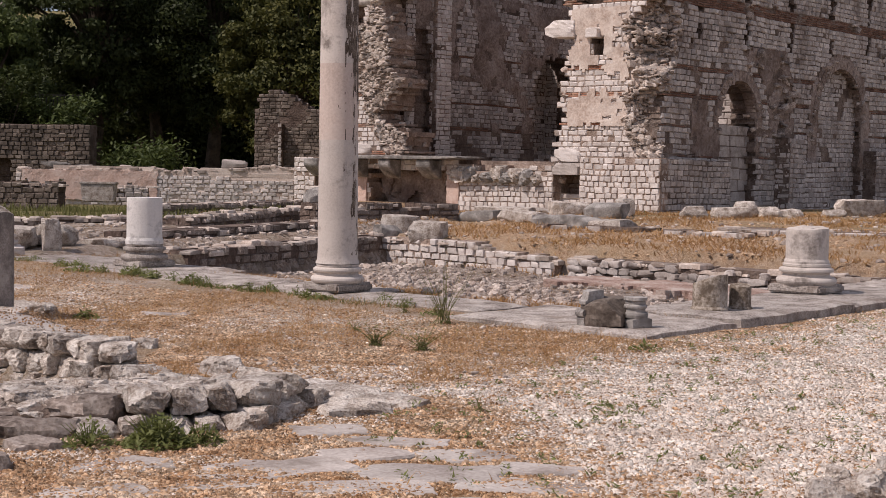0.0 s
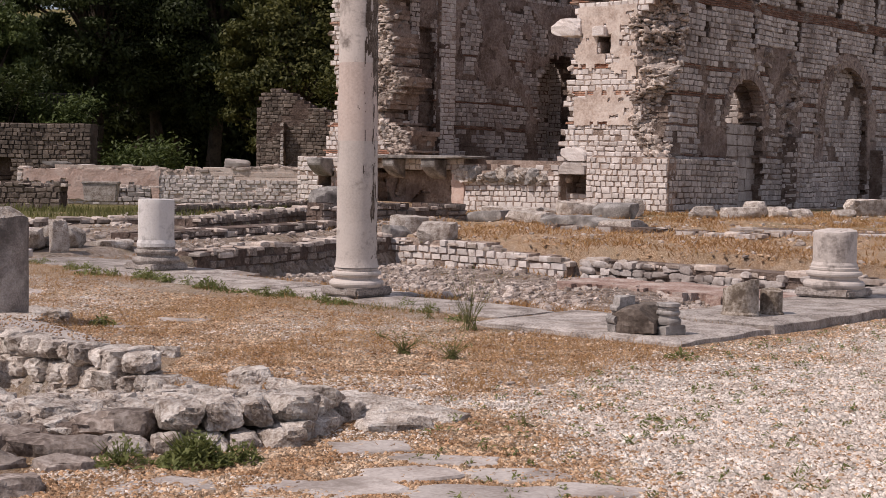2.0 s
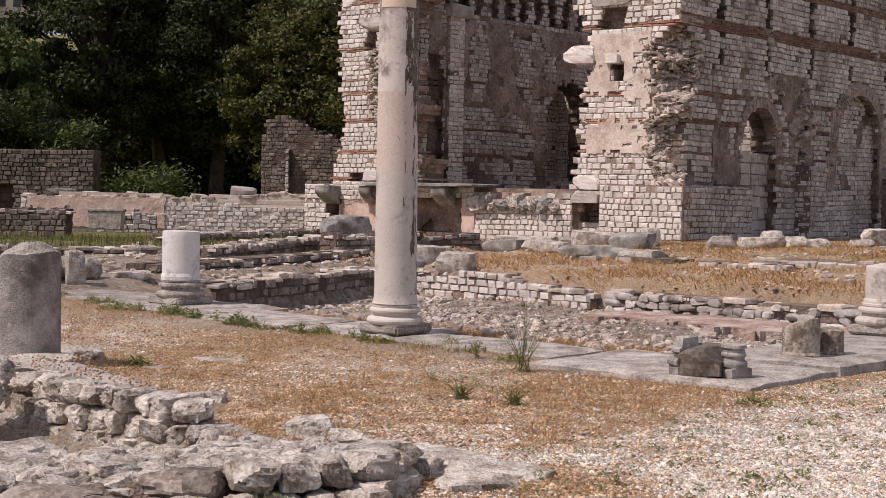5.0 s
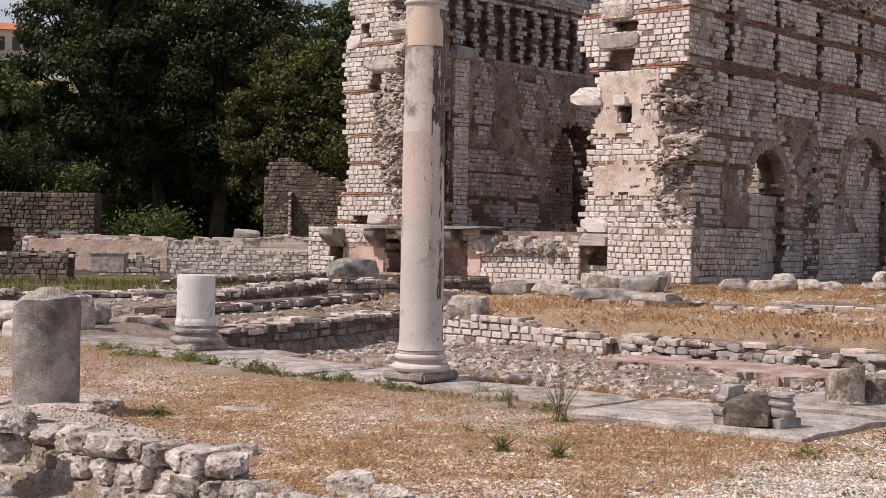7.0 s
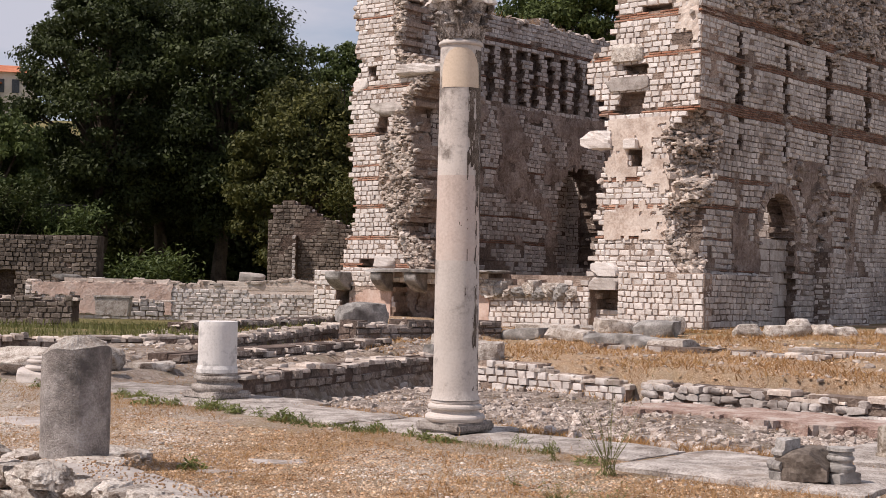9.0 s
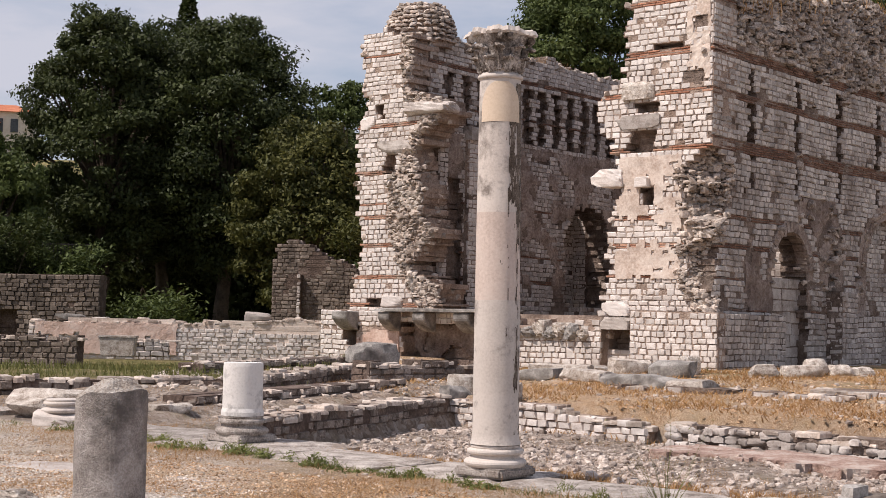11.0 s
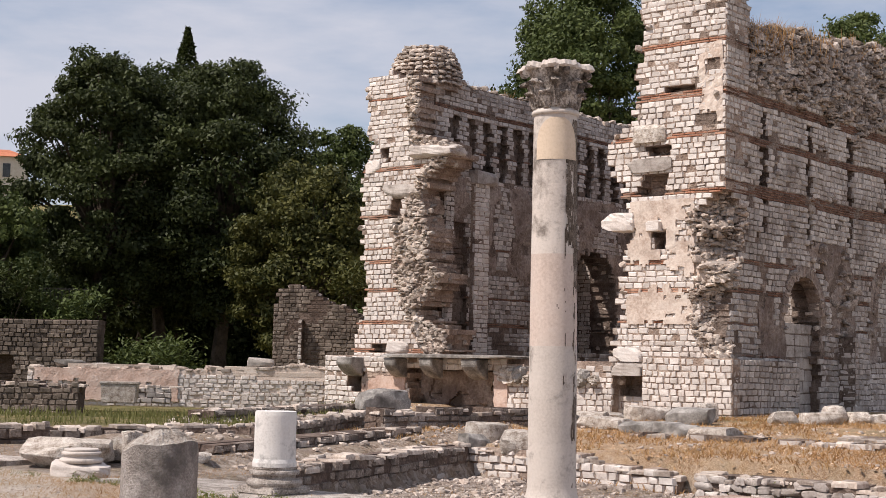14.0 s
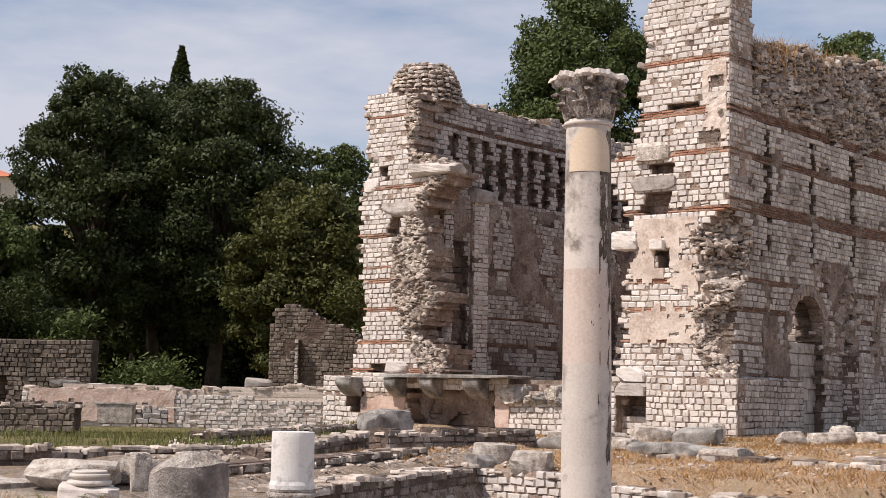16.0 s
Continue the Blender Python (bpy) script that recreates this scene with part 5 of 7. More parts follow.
h2 = attic_base(stub2, 1.08, MARBLE, KERB, 0.075)
broken_shaft(stub2, 0.19, h2 - 0.005, 0.58, MARBLE, 0.015, 0.012, 4.0, bead=True)

drum = rootof("grey_column_drum", pose(-3.31, 10.42, 0.04, 0, 0, 20), "pitted grey column drum with a broken sloping top", "column", "column remains")
broken_shaft(drum, 0.212, 0.0, 0.65, GRANITE, 0.03, 0.022, 2.0, wob=0.014, turn=-0.9, peak=0.12, fresh=FIELD)

half = rootof("broken_column_drum", pose(2.08, 11.22, 0.03, 0, 0, 30), "short broken drum with a slanting top and foot moulding", "column", "column remains")
broken_shaft(half, 0.135, 0.0, 0.24, STAINED, 0.045, 0.01, 6.0, bead=True, turn=-1.2)
half2 = rootof("drum_fragment", pose(2.34, 11.34, 0.03, 0, 0, 75), "small split piece of a column drum", "column", "column remains")
broken_shaft(half2, 0.085, 0.0, 0.19, STAINED, 0.01, 0.01, 7.5, bead=True)


def split_base(name, M, k, cut, label, seed):
    """A moulded base broken through: half a turned form and its rough broken face."""
    root = rootof(name, M, label, "column base", "column remains")
    vs, fs = [], []
    prof = [(0.0, 0.0), (0.23 * k, 0.0), (0.235 * k, 0.06 * k), (0.225 * k, 0.07 * k), (0.245 * k, 0.085 * k), (0.25 * k, 0.115 * k), (0.235 * k, 0.14 * k), (0.20 * k, 0.15 * k), (0.195 * k, 0.175 * k), (0.215 * k, 0.19 * k), (0.215 * k, 0.215 * k), (0.19 * k, 0.23 * k), (0.18 * k, 0.30 * k), (0.0, 0.31 * k)]
    seg = 16
    for i in range(seg + 1):
        a = cut * (i / seg - 0.5)
        for r, z in prof:
            vs.append((r * math.cos(a) - 0.10 * k, r * math.sin(a), z + 0.01 * nz(a * 2, z * 9, seed)))
    n = len(prof)
    for i in range(seg):
        for j in range(n - 1):
            fs.append((i * n + j, (i + 1) * n + j, (i + 1) * n + j + 1, i * n + j + 1))
    fs += [tuple(range(n))[::-1], tuple(range(seg * n, seg * n + n))]
    mk("moulding", vs, fs, SLABDARK, root)
    # the break's shade is given by the darker stone
    bm = rock_bm((0.40 * k, 0.46 * k, 0.25 * k), seed, 8, 0.16, 0.8)
    bmesh.ops.translate(bm, verts=bm.verts, vec=(-0.14 * k, 0, 0.115 * k))
    part("broken_heart", bm, SHADESTONE, root, "rough broken face, coloured dark for its shade", None, True)
    return root


split_base("column_base_fragment", pose(1.06, 10.16, 0.016, 0, 0, 155), 0.80, 2.2, "dark broken piece of a moulded column base", 3)
frag = rootof("column_base_fragment", pose(1.34, 10.0, 0.016, 0, 0, 22), "small moulded base fragment standing upright on its plinth", "column base", "column remains")
bm = rock_bm((0.18, 0.16, 0.075), 6, 6, 0.06, 0.9)
bmesh.ops.translate(bm, verts=bm.verts, vec=(0, 0, 0.036))
part("plinth", bm, SLABDARK, frag, "dark square plinth", None, True)
vs, fs = lathe([(r * 0.36, 0.07 + z * 0.66) for r, z in BASE] + [(0.07, 0.19), (0.082, 0.193), (0.08, 0.212), (0.03, 0.216)], 28, 0.03, 2.0)
mk("moulding", vs, fs, SLABDARK, frag)


# ---- loose stones and blocks ----
def boulder(x, y, sx, sy, sz, rz, material, seed, label, name="stone_block", box=0.75, sink=0.04, group="fallen blocks", z=None, rough=0.14):
    me = mesh_of(rock_bm((sx, sy, sz), seed, 7, rough, box), name, material, True)
    zz = (ground_z(x, y) if z is None else z) + sz * 0.5 - sink
    return tagged(link(name, me, None, pose(x, y, zz, rng.uniform(-4, 4), rng.uniform(-4, 4), rz)), label, "stone block", group)


for x, y, sx, sy, sz, rz, m_ in ((0.75, 29.6, 0.95, 0.6, 0.30, -30, SLABDARK), (1.55, 28.3, 1.1, 0.55, 0.30, -48, FIELD), (2.1, 27.3, 0.8, 0.5, 0.28, -50, SLABDARK), (2.55, 26.5, 0.75, 0.5, 0.3, -42, SLABDARK),
                                 (3.0, 25.75, 0.85, 0.5, 0.28, -48, FIELD), (1.3, 30.8, 1.3, 0.6, 0.34, -20, FIELD), (2.6, 30.2, 0.8, 0.5, 0.4, 10, FIELD), (3.3, 29.5, 0.9, 0.5, 0.42, -30, SLABDARK), (3.75, 30.2, 0.4, 0.3, 0.5, 20, FIELD),
                                 (1.9, 32.2, 1.4, 0.6, 0.3, -40, FIELD)):
    boulder(x, y, sx * 0.95, sy, sz * 0.82, rz, m_, rng.randrange(90), "long fallen grey ashlar block lying in dry grass", box=0.92, rough=0.09)
for x, y, sx, sy, sz, rz in ((5.15, 29.9, 0.55, 0.4, 0.28, 10), (6.0, 30.2, 0.8, 0.4, 0.26, 5), (6.45, 30.9, 0.5, 0.4, 0.38, 30), (6.95, 30.9, 0.5, 0.4, 0.26, -10), (7.5, 31.4, 0.55, 0.35, 0.22, 0), (9.3, 32.6, 1.1, 0.6, 0.42, 20), (8.6, 31.9, 0.5, 0.4, 0.2, 0)):
    boulder(x, y, sx, sy, sz, rz, FIELD, rng.randrange(90), "pale rounded boulder in a row by the wall")
boulder(-2.5, 31.6, 1.05, 0.7, 0.55, 15, SLABDARK, 5, "large rough grey boulder on a terrace", "boulder", 0.6)
boulder(-0.25, 24.1, 0.62, 0.45, 0.34, -10, FIELD, 8, "square fallen stone on a wall head", box=0.8, z=-0.1)
boulder(-0.95, 24.75, 0.45, 0.4, 0.24, 30, SLABDARK, 11, "rough dark stone beside a drum", z=-0.1)
boulder(1.45, 23.3, 0.45, 0.4, 0.30, 30, SLABDARK, 12, "dark broken stone on the basin edge", z=-0.32)
dr = rootof("column_drum_piece", pose(-0.78, 25.05, -0.08, 0, 8, 0), "short pale column drum lying on a wall head", "column", "column remains")
broken_shaft(dr, 0.33, 0.0, 0.34, FIELD, 0.03, 0.02, 3.0)
# carved stones at the left of the court
mb = rootof("moulded_stone_base", pose(-5.25, 17.1, -0.02, 0, 0, 10), "pale round moulded stone base lying flat", "column base", "column remains")
vs, fs = lathe([(r * 0.88, z * 0.8) for r, z in BASE], 40, 0.02)
mk("moulding", [(x, y, z + 0.13) for x, y, z in vs], fs, MARBLE, mb)
bm = rock_bm((0.56, 0.5, 0.18), 4, 6, 0.10, 0.8)
bmesh.ops.translate(bm, verts=bm.verts, vec=(0, 0, 0.055))
part("foot_block", bm, MARBLE, mb)
boulder(-5.75, 18.6, 0.95, 0.7, 0.36, 10, FIELD, 15, "large pale rounded stone block", box=0.55, z=-0.05)
boulder(-4.95, 18.3, 0.24, 0.16, 0.46, 20, FIELD, 16, "upright flat stone slab leaning among blocks", box=0.85, z=-0.05)
boulder(-5.1, 19.0, 0.6, 0.4, 0.3, -20, FIELD, 17, "pale flat stone block", z=0.0)
boulder(-4.5, 19.3, 0.5, 0.4, 0.17, 40, FIELD, 18, "flat pale stone beside a low wall", z=-0.05)
# two upright slabs in the grass
bm = bmesh.new()
pts = ((0, -0.2), (0.62, -0.2), (0.62, 0.62), (0.45, 0.6), (0.0, 0.22))
a = [bm.verts.new((x, 0, z)) for x, z in pts]
b = [bm.verts.new((x, 0.14, z)) for x, z in pts]
for i in range(5):
    j = (i + 1) % 5
    bm.faces.new((a[i], a[j], b[j], b[i]))
bm.faces.new(a[::-1])
bm.faces.new(b)
bmesh.ops.bevel(bm, geom=bm.edges[:], offset=0.02, segments=2, affect="EDGES")
me = mesh_of(bm, "stone_slab", SLABDARK)
tagged(link("stone_slab", me, None, pose(-10.72, 38.1, -0.12, 0, 0, -8)), "grey upright stone slab broken on a slant", "stone slab")
sarc = rootof("stone_trough", pose(-9.3, 39.1, 0.12, 0, 0, 4), "pale carved stone trough with a flared rim", "trough")
bm = bmesh.new()
bmesh.ops.create_cube(bm, size=1, matrix=Matrix.LocRotScale((0, 0, 0.15), None, (0.92, 0.5, 0.52)))
for p in bm.verts:
    if p.co.z < 0:
        p.co.x *= 0.9
bmesh.ops.bevel(bm, geom=bm.edges[:], offset=0.03, segments=2, affect="EDGES")
part("body", bm, FIELD, sarc)
bm = bmesh.new()
bmesh.ops.create_cube(bm, size=1, matrix=Matrix.LocRotScale((0, 0, 0.40), None, (0.98, 0.54, 0.07)))
bmesh.ops.bevel(bm, geom=bm.edges[:], offset=0.02, segments=2, affect="EDGES")
part("rim", bm, FIELD, sarc)


# ---- low walls ----
def line_frame(a, b, z=0.0):
    """Frame of a wall whose face runs from a to b (to the right as seen from before it)."""
    ang = math.degrees(math.atan2(b[1] - a[1], b[0] - a[0]))
    return pose(a[0], a[1], z, 0, 0, ang), math.hypot(b[0] - a[0], b[1] - a[1])


def flat_stone(h, x0, x1, y0, y1, z0, z1):
    """A flat slab with an uneven outline and worn upper edges."""
    j = lambda k=0.045: rng.uniform(-k, k)  # noqa: E731
    rim = [(x0 + j(), y0 + j()), ((x0 + x1) / 2 + j(), y0 + j()), (x1 + j(), y0 + j()), (x1 + j(), y1 + j()), ((x0 + x1) / 2 + j(), y1 + j()), (x0 + j(), y1 + j())]
    mx, my = (x0 + x1) / 2, (y0 + y1) / 2
    pts = [(x, y, z0) for x, y in rim] + [(x, y, z1 - 0.02 + j(0.008)) for x, y in rim] + [(x + (mx - x) * 0.12, y + (my - y) * 0.12, z1 + j(0.012)) for x, y in rim]
    fs = [(12, 13, 14, 15, 16, 17)]
    for a in range(6):
        b = (a + 1) % 6
        fs += [(a, b, 6 + b, 6 + a), (6 + a, 6 + b, 12 + b, 12 + a)]
    h.add(pts, fs)


def low_wall(a, b, z0, h, thick, label, stone=TERRACE, core=MORTARDARK, row=0.13, length=(0.14, 0.34), name="low_wall", cap=True, plaster=None, singles=True, jag=0.06, rows_top=None, rocky=False, gone=0.05, capstone=RUBBLE):
    M, ln = line_frame(a, b)
    root = rootof(name, M, label, "low wall", "low ruined walls")
    top = lambda s: (z0 + h if rows_top is None else interp(s, rows_top))  # noqa: E731
    sg = (0, ln, z0, z0 + h + 0.5) if singles else None
    masonry("wall_body", root, pose(0, 0, 0), 0, ln, z0, z0 + h + 0.4, thick, lambda s, z: 0 <= s <= ln and z < top(s) + jag * nz(s * 2.5, 3, z0), stone=stone, core=core, row=row, length=length, recess=min(0.2, thick * 0.5),
            singles=sg, gone=gone, edge_rubble=0.3, proud=(0.012, 0.05), rocky=rocky)
    if cap:
        hp, s = Heap(), 0.0
        while s < ln:
            w, q = rng.uniform(0.12, 0.36), -0.03
            while q < thick - 0.05:
                d = rng.uniform(0.10, 0.26)
                if rng.random() < (0.85 if q < 0 else 0.65):
                    zc = top(s) + jag * nz(s * 2.5, 3, z0) + rng.uniform(-0.045, 0.0)
                    flat_stone(hp, s, s + w - 0.015, q, min(q + d, thick + 0.05), zc - 0.03, zc + rng.uniform(0.0, 0.055))
                q += d + 0.015
            s += w
        hp.done("cap_stones", capstone, root, label="flat pale capping stones", kind="stuff")
    if plaster:
        for s0, s1, q0, q1, pm in plaster:
            patch("plaster_coat", root, pose(0, 0, 0), s0, s1, q0, q1, lambda s, z: z < top(s) - 0.04 and nz(s * 1.1, z * 1.6, 6) + 0.3 * nz(s * 5, z * 5, 1) > -0.42, pm, 0.07, 0.08, label="pink plaster remains")
    return root


low_wall((-12.4, 42.0), (-3.5, 42.0), -0.15, 1.05, 0.55, "long low white stone wall with a pink plaster coat", LIME, PLASTER, 0.11, (0.14, 0.28), rocky=False, plaster=((0.2, 4.1, 0.0, 0.85, PLASTERPINK),),
         rows_top=((0, 0.86), (3, 0.96), (4.5, 0.88), (6.4, 0.96), (7.2, 1.02), (9, 0.95)))
boulder(-6.1, 42.2, 0.7, 0.4, 0.24, 0, SLAB, 31, "flat pale stone block on a wall top", z=0.97, box=0.9, sink=0.0)
boulder(-11.3, 42.2, 0.8, 0.4, 0.2, 0, SLABDARK, 32, "flat dark stone block on a wall top", z=0.88, box=0.85, sink=0.0)
boulder(-10.5, 42.2, 0.5, 0.35, 0.1, 0, SLAB, 33, "thin pale slab on a wall top", z=0.9, box=0.85, sink=0.0)
low_wall((-15.0, 38.2), (-10.0, 37.6), -0.3, 0.78, 0.5, "low dark rubble wall behind grass", SHADESTONE, MORTARDARK, 0.14, (0.12, 0.3), singles=False)
low_wall((-9.6, 40.0), (-8.2, 40.2), 0.0, 0.42, 0.4, "low stump of rubble wall behind a trough", LIMEGREY, MORTARDARK, 0.12, singles=False)
low_wall((-8.6, 21.2), (-4.1, 23.15), -0.2, 0.42, 0.5, "low terrace wall of dark stone blocks", TERRACE, MORTARDARK, 0.14, (0.16, 0.4), gone=0.2)
low_wall((-5.4, 20.6), (-3.45, 19.25), -0.45, 0.36, 0.5, "low basin wall of weathered stones", TERRACE, MORTARDARK, 0.12, gone=0.2)
low_wall((-3.38, 19.16), (-1.0, 24.6), -0.62, 0.56, 0.5, "shaded basin wall with a pale capping", TERRACE, MORTARDARK, 0.11, (0.12, 0.34), gone=0.4)
low_wall((-4.35, 20.3), (-1.75, 26.4), -0.2, 0.28, 0.5, "second low step of a stone terrace", TERRACE, MORTARDARK, 0.11, (0.2, 0.5), gone=0.2)
low_wall((-4.0, 22.9), (-2.7, 29.3), -0.1, 0.34, 0.5, "third low step of a stone terrace", TERRACE, MORTARDARK, 0.11, (0.2, 0.5), gone=0.2)
low_wall((-2.4, 27.2), (0.3, 29.6), -0.1, 0.42, 0.5, "broken terrace wall running towards the niche", TERRACE, MORTARDARK, 0.12, singles=False)
low_wall((-5.2, 26.5), (-3.0, 32.0), -0.05, 0.36, 0.5, "upper terrace wall of dark stones", TERRACE, MORTARDARK, 0.12, singles=False)
low_wall((-1.05, 24.6), (1.7, 22.0), -0.62, 0.52, 0.6, "sunlit white stone basin wall", LIME, MORTAR, 0.105, (0.14, 0.3), rocky=False, rows_top=((0, -0.09), (2.2, -0.16), (3.8, -0.3)))
low_wall((1.9, 21.6), (6.3, 17.7), -0.62, 0.37, 0.5, "low worn basin edge of rubble stones", LIMEGREY, MORTARMID, 0.095, (0.10, 0.26), gone=0.3, jag=0.10, rocky=True)
low_wall((1.75, 26.2), (4.9, 23.6), ground_z(3.3, 25) - 0.25, 0.27, 0.7, "low worn stone step crossing the grass", LIMEGREY, MORTARMID, 0.11, (0.2, 0.5), gone=0.25, jag=0.1)
low_wall((4.7, 24.6), (9.4, 22.9), ground_z(6.5, 24.0) - 0.2, 0.22, 1.3, "broad flat strip of worn pale paving", LIMEGREY, MORTARMID, 0.12, (0.3, 0.7), gone=0.2, singles=False, jag=0.04)

# pinkish mortar floor left in the basin
pinkfloor = tagged(new("mortar_floor"), "worn pinkish mortar floor with broken edges", "floor", "", "structure")
vs, fs = [], []
keep = {}
for i in range(60):
    for j in range(22):
        x, y = 2.15 + 4.2 * i / 60 - 1.1 * j / 22, 20.95 - 3.75 * i / 60 - 1.35 * j / 22
        if j < 16 + 7 * nz(i * 0.16, 3) + 3 * nz(i * 0.6, 9):
            keep[i, j] = len(vs)
            vs.append((x + 0.16 * nz(x * 3.1, y * 3.1), y + 0.16 * nz(x * 3.1, y * 3.1, 5), -0.42 + 0.03 * nz(x * 1.5, y * 1.5) - 0.008 * j * abs(nz(i * 0.1, 7))))
for (i, j), a in keep.items():
    if (i + 1, j) in keep and (i, j + 1) in keep and (i + 1, j + 1) in keep:
        fs.append((a, keep[i, j + 1], keep[i + 1, j + 1], keep[i + 1, j]))
floor_sheet = mk("mortar_bed", vs, fs, PINKFLOOR, pinkfloor)
so = floor_sheet.modifiers.new("bed", "SOLIDIFY")
so.thickness, so.offset = 0.22, -1

# ruins behind; the trees' shade on them is put into the stone colour
def ruin_outline(s, z):
    return z < interp(s, ((0, 2.7), (0.15, 3.35), (0.5, 3.65), (1.25, 3.55), (1.7, 3.1), (2.4, 2.95), (3.4, 2.3))) + 0.1 * nz(s * 4, z)


r2 = rootof("ruined_wall_stump", pose(-6.55, 50.0, 0, 0, 0, -6), "overgrown stump of coursed stone wall, coloured dark for tree shade", "ruin")
masonry("wall_body", r2, pose(0, 0, 0), 0, 3.6, -0.1, 3.8, 1.2, ruin_outline, stone=SHADESTONE, core=MORTARDARK, row=0.13, label="coursed stone coloured dark for tree shade", faced=lambda s, z: nz(s, z, 3) < 0.35, edge_rubble=1.0)
masonry("buttress", r2, pose(0.9, -0.35, 0), 0, 0.12, -0.1, 2.4, 0.4, lambda s, z: True, stone=LIMEGREY, core=MORTARDARK)
r3 = rootof("rubble_retaining_wall", pose(-24, 52.0, 0), "tall rubble retaining wall coloured for tree shade, with a dark opening", "wall")
masonry("wall_body", r3, pose(0, 0, 0), 0, 11.3, -0.3, 2.5, 1.0, lambda s, z: z < 2.34 + 0.05 * nz(s * 3, 1), lambda s, z: 7.5 < s < 8.5 and z < 1.15, stone=SHADESTONE, core=MORTARDARK, row=0.16, length=(0.14, 0.32), recess=0.6, proud=(0.02, 0.08))

# ---- the two near walls of large stones ----
def stone_course(root, a, b, z, h, depth, material, size=(0.16, 0.28), lean=0.0):
    """A course of big rough stones along a line; each stone an object of its own."""
    ln = math.hypot(b[0] - a[0], b[1] - a[1])
    dx, dy = (b[0] - a[0]) / ln, (b[1] - a[1]) / ln
    s = 0.0
    while s < ln:
        w = rng.uniform(*size)
        hh = h * rng.uniform(0.85, 1.12)
        d = depth * rng.uniform(0.8, 1.2)
        off = rng.uniform(-0.025, 0.025)
        x, y = a[0] + dx * (s + w / 2) - dy * (d / 2 + off), a[1] + dy * (s + w / 2) + dx * (d / 2 + off)
        link("stone", rock_mesh(material, rng.randrange(16), 0.80, 7), root,
             pose(x, y, z + h / 2, rng.uniform(-5, 5), rng.uniform(-5, 5), math.degrees(math.atan2(dy, dx)) + rng.uniform(-6, 6)) @ Matrix.Diagonal((w * 0.98, d * 1.05, hh * 0.99, 1)))
        s += w + 0.006


def fill_top(root, corners, z, n, material, size=(0.1, 0.3)):
    """Small packed stones over a four-cornered top."""
    hp = Heap()
    (ax, ay), (bx, by), (cx, cy), (dx, dy) = corners
    for i in range(n):
        p, q = rng.random(), rng.random()
        x = (ax * (1 - p) + bx * p) * (1 - q) + (dx * (1 - p) + cx * p) * q
        y = (ay * (1 - p) + by * p) * (1 - q) + (dy * (1 - p) + cy * p) * q
        sz = rng.uniform(*size)
        hp.stone(x, y, z + rng.uniform(-0.02, 0.012), sz, sz * rng.uniform(0.6, 1), min(sz * 0.8, rng.uniform(0.03, 0.08)), 0.7)
    hp.done("packed_stones", material, root, kind="stuff")


wa = rootof("near_stone_wall", pose(0, 0, 0), "low wall of rough grey limestone in three courses", "low wall", "low ruined walls")
stone_course(wa, (-4.0, 9.78), (-1.52, 7.54), -0.38, 0.125, 0.22, FIELD, (0.11, 0.20))
stone_course(wa, (-4.0, 9.81), (-1.50, 7.56), -0.26, 0.125, 0.22, FIELD, (0.11, 0.20))
stone_course(wa, (-4.0, 9.84), (-1.68, 7.75), -0.14, 0.125, 0.22, FIELD, (0.11, 0.21))
stone_course(wa, (-4.0, 9.87), (-1.90, 7.98), -0.02, 0.12, 0.22, FIELD, (0.11, 0.21))
mk("wall_fill", [(-4.0, 9.95, -0.4), (-1.78, 7.96, -0.4), (-1.84, 8.5, -0.4), (-2.9, 10.2, -0.4), (-4.0, 9.95, 0.085), (-1.92, 8.12, 0.06), (-1.92, 8.45, 0.06), (-2.9, 10.1, 0.02)], [(4, 5, 6, 7), (0, 1, 5, 4), (1, 2, 6, 5), (2, 3, 7, 6)], SLAB, wa)
fill_top(wa, ((-3.9, 9.95), (-1.95, 8.16), (-1.95, 8.45), (-2.9, 10.05)), 0.070, 900, CRUMB, (0.004, 0.016))
wb = rootof("near_stone_wall", pose(0, 0, 0), "broken wall corner of large dark-edged stones", "low wall", "low ruined walls")
stone_course(wb, (-1.50, 5.95), (-0.80, 6.25), -0.12, 0.135, 0.24, FIELD, (0.12, 0.20))
stone_course(wb, (-1.32, 6.14), (-0.80, 6.37), 0.01, 0.115, 0.24, FIELD, (0.12, 0.19))
stone_course(wb, (-0.78, 6.30), (-0.60, 6.84), -0.11, 0.13, 0.24, FIELD, (0.14, 0.24))
stone_course(wb, (-0.80, 6.40), (-0.66, 6.80), 0.01, 0.10, 0.24, FIELD, (0.14, 0.2))
mk("wall_fill", [(-2.6, 6.1, -0.25), (-0.9, 6.35, -0.25), (-0.72, 6.8, -0.25), (-1.0, 7.2, -0.25), (-2.6, 7.1, -0.25), (-2.6, 6.2, -0.02), (-0.95, 6.45, 0.06), (-0.78, 6.8, 0.05), (-1.05, 7.1, 0.0), (-2.6, 6.9, -0.12)],
   [(5, 6, 7, 8, 9), (0, 1, 6, 5), (1, 2, 7, 6), (2, 3, 8, 7), (3, 4, 9, 8)], MORTARMID, wb)
fill_top(wb, ((-2.5, 6.25), (-0.95, 6.5), (-1.0, 7.1), (-2.5, 6.9)), 0.01, 700, FIELD, (0.02, 0.17))
fill_top(wb, ((-1.7, 7.35), (-0.8, 6.95), (-0.75, 7.4), (-1.5, 7.75)), -0.045, 420, FIELD, (0.02, 0.13))
wc = rootof("worn_stone_footing", pose(0, 0, 0), "flat worn footing of pale stones", "footing")
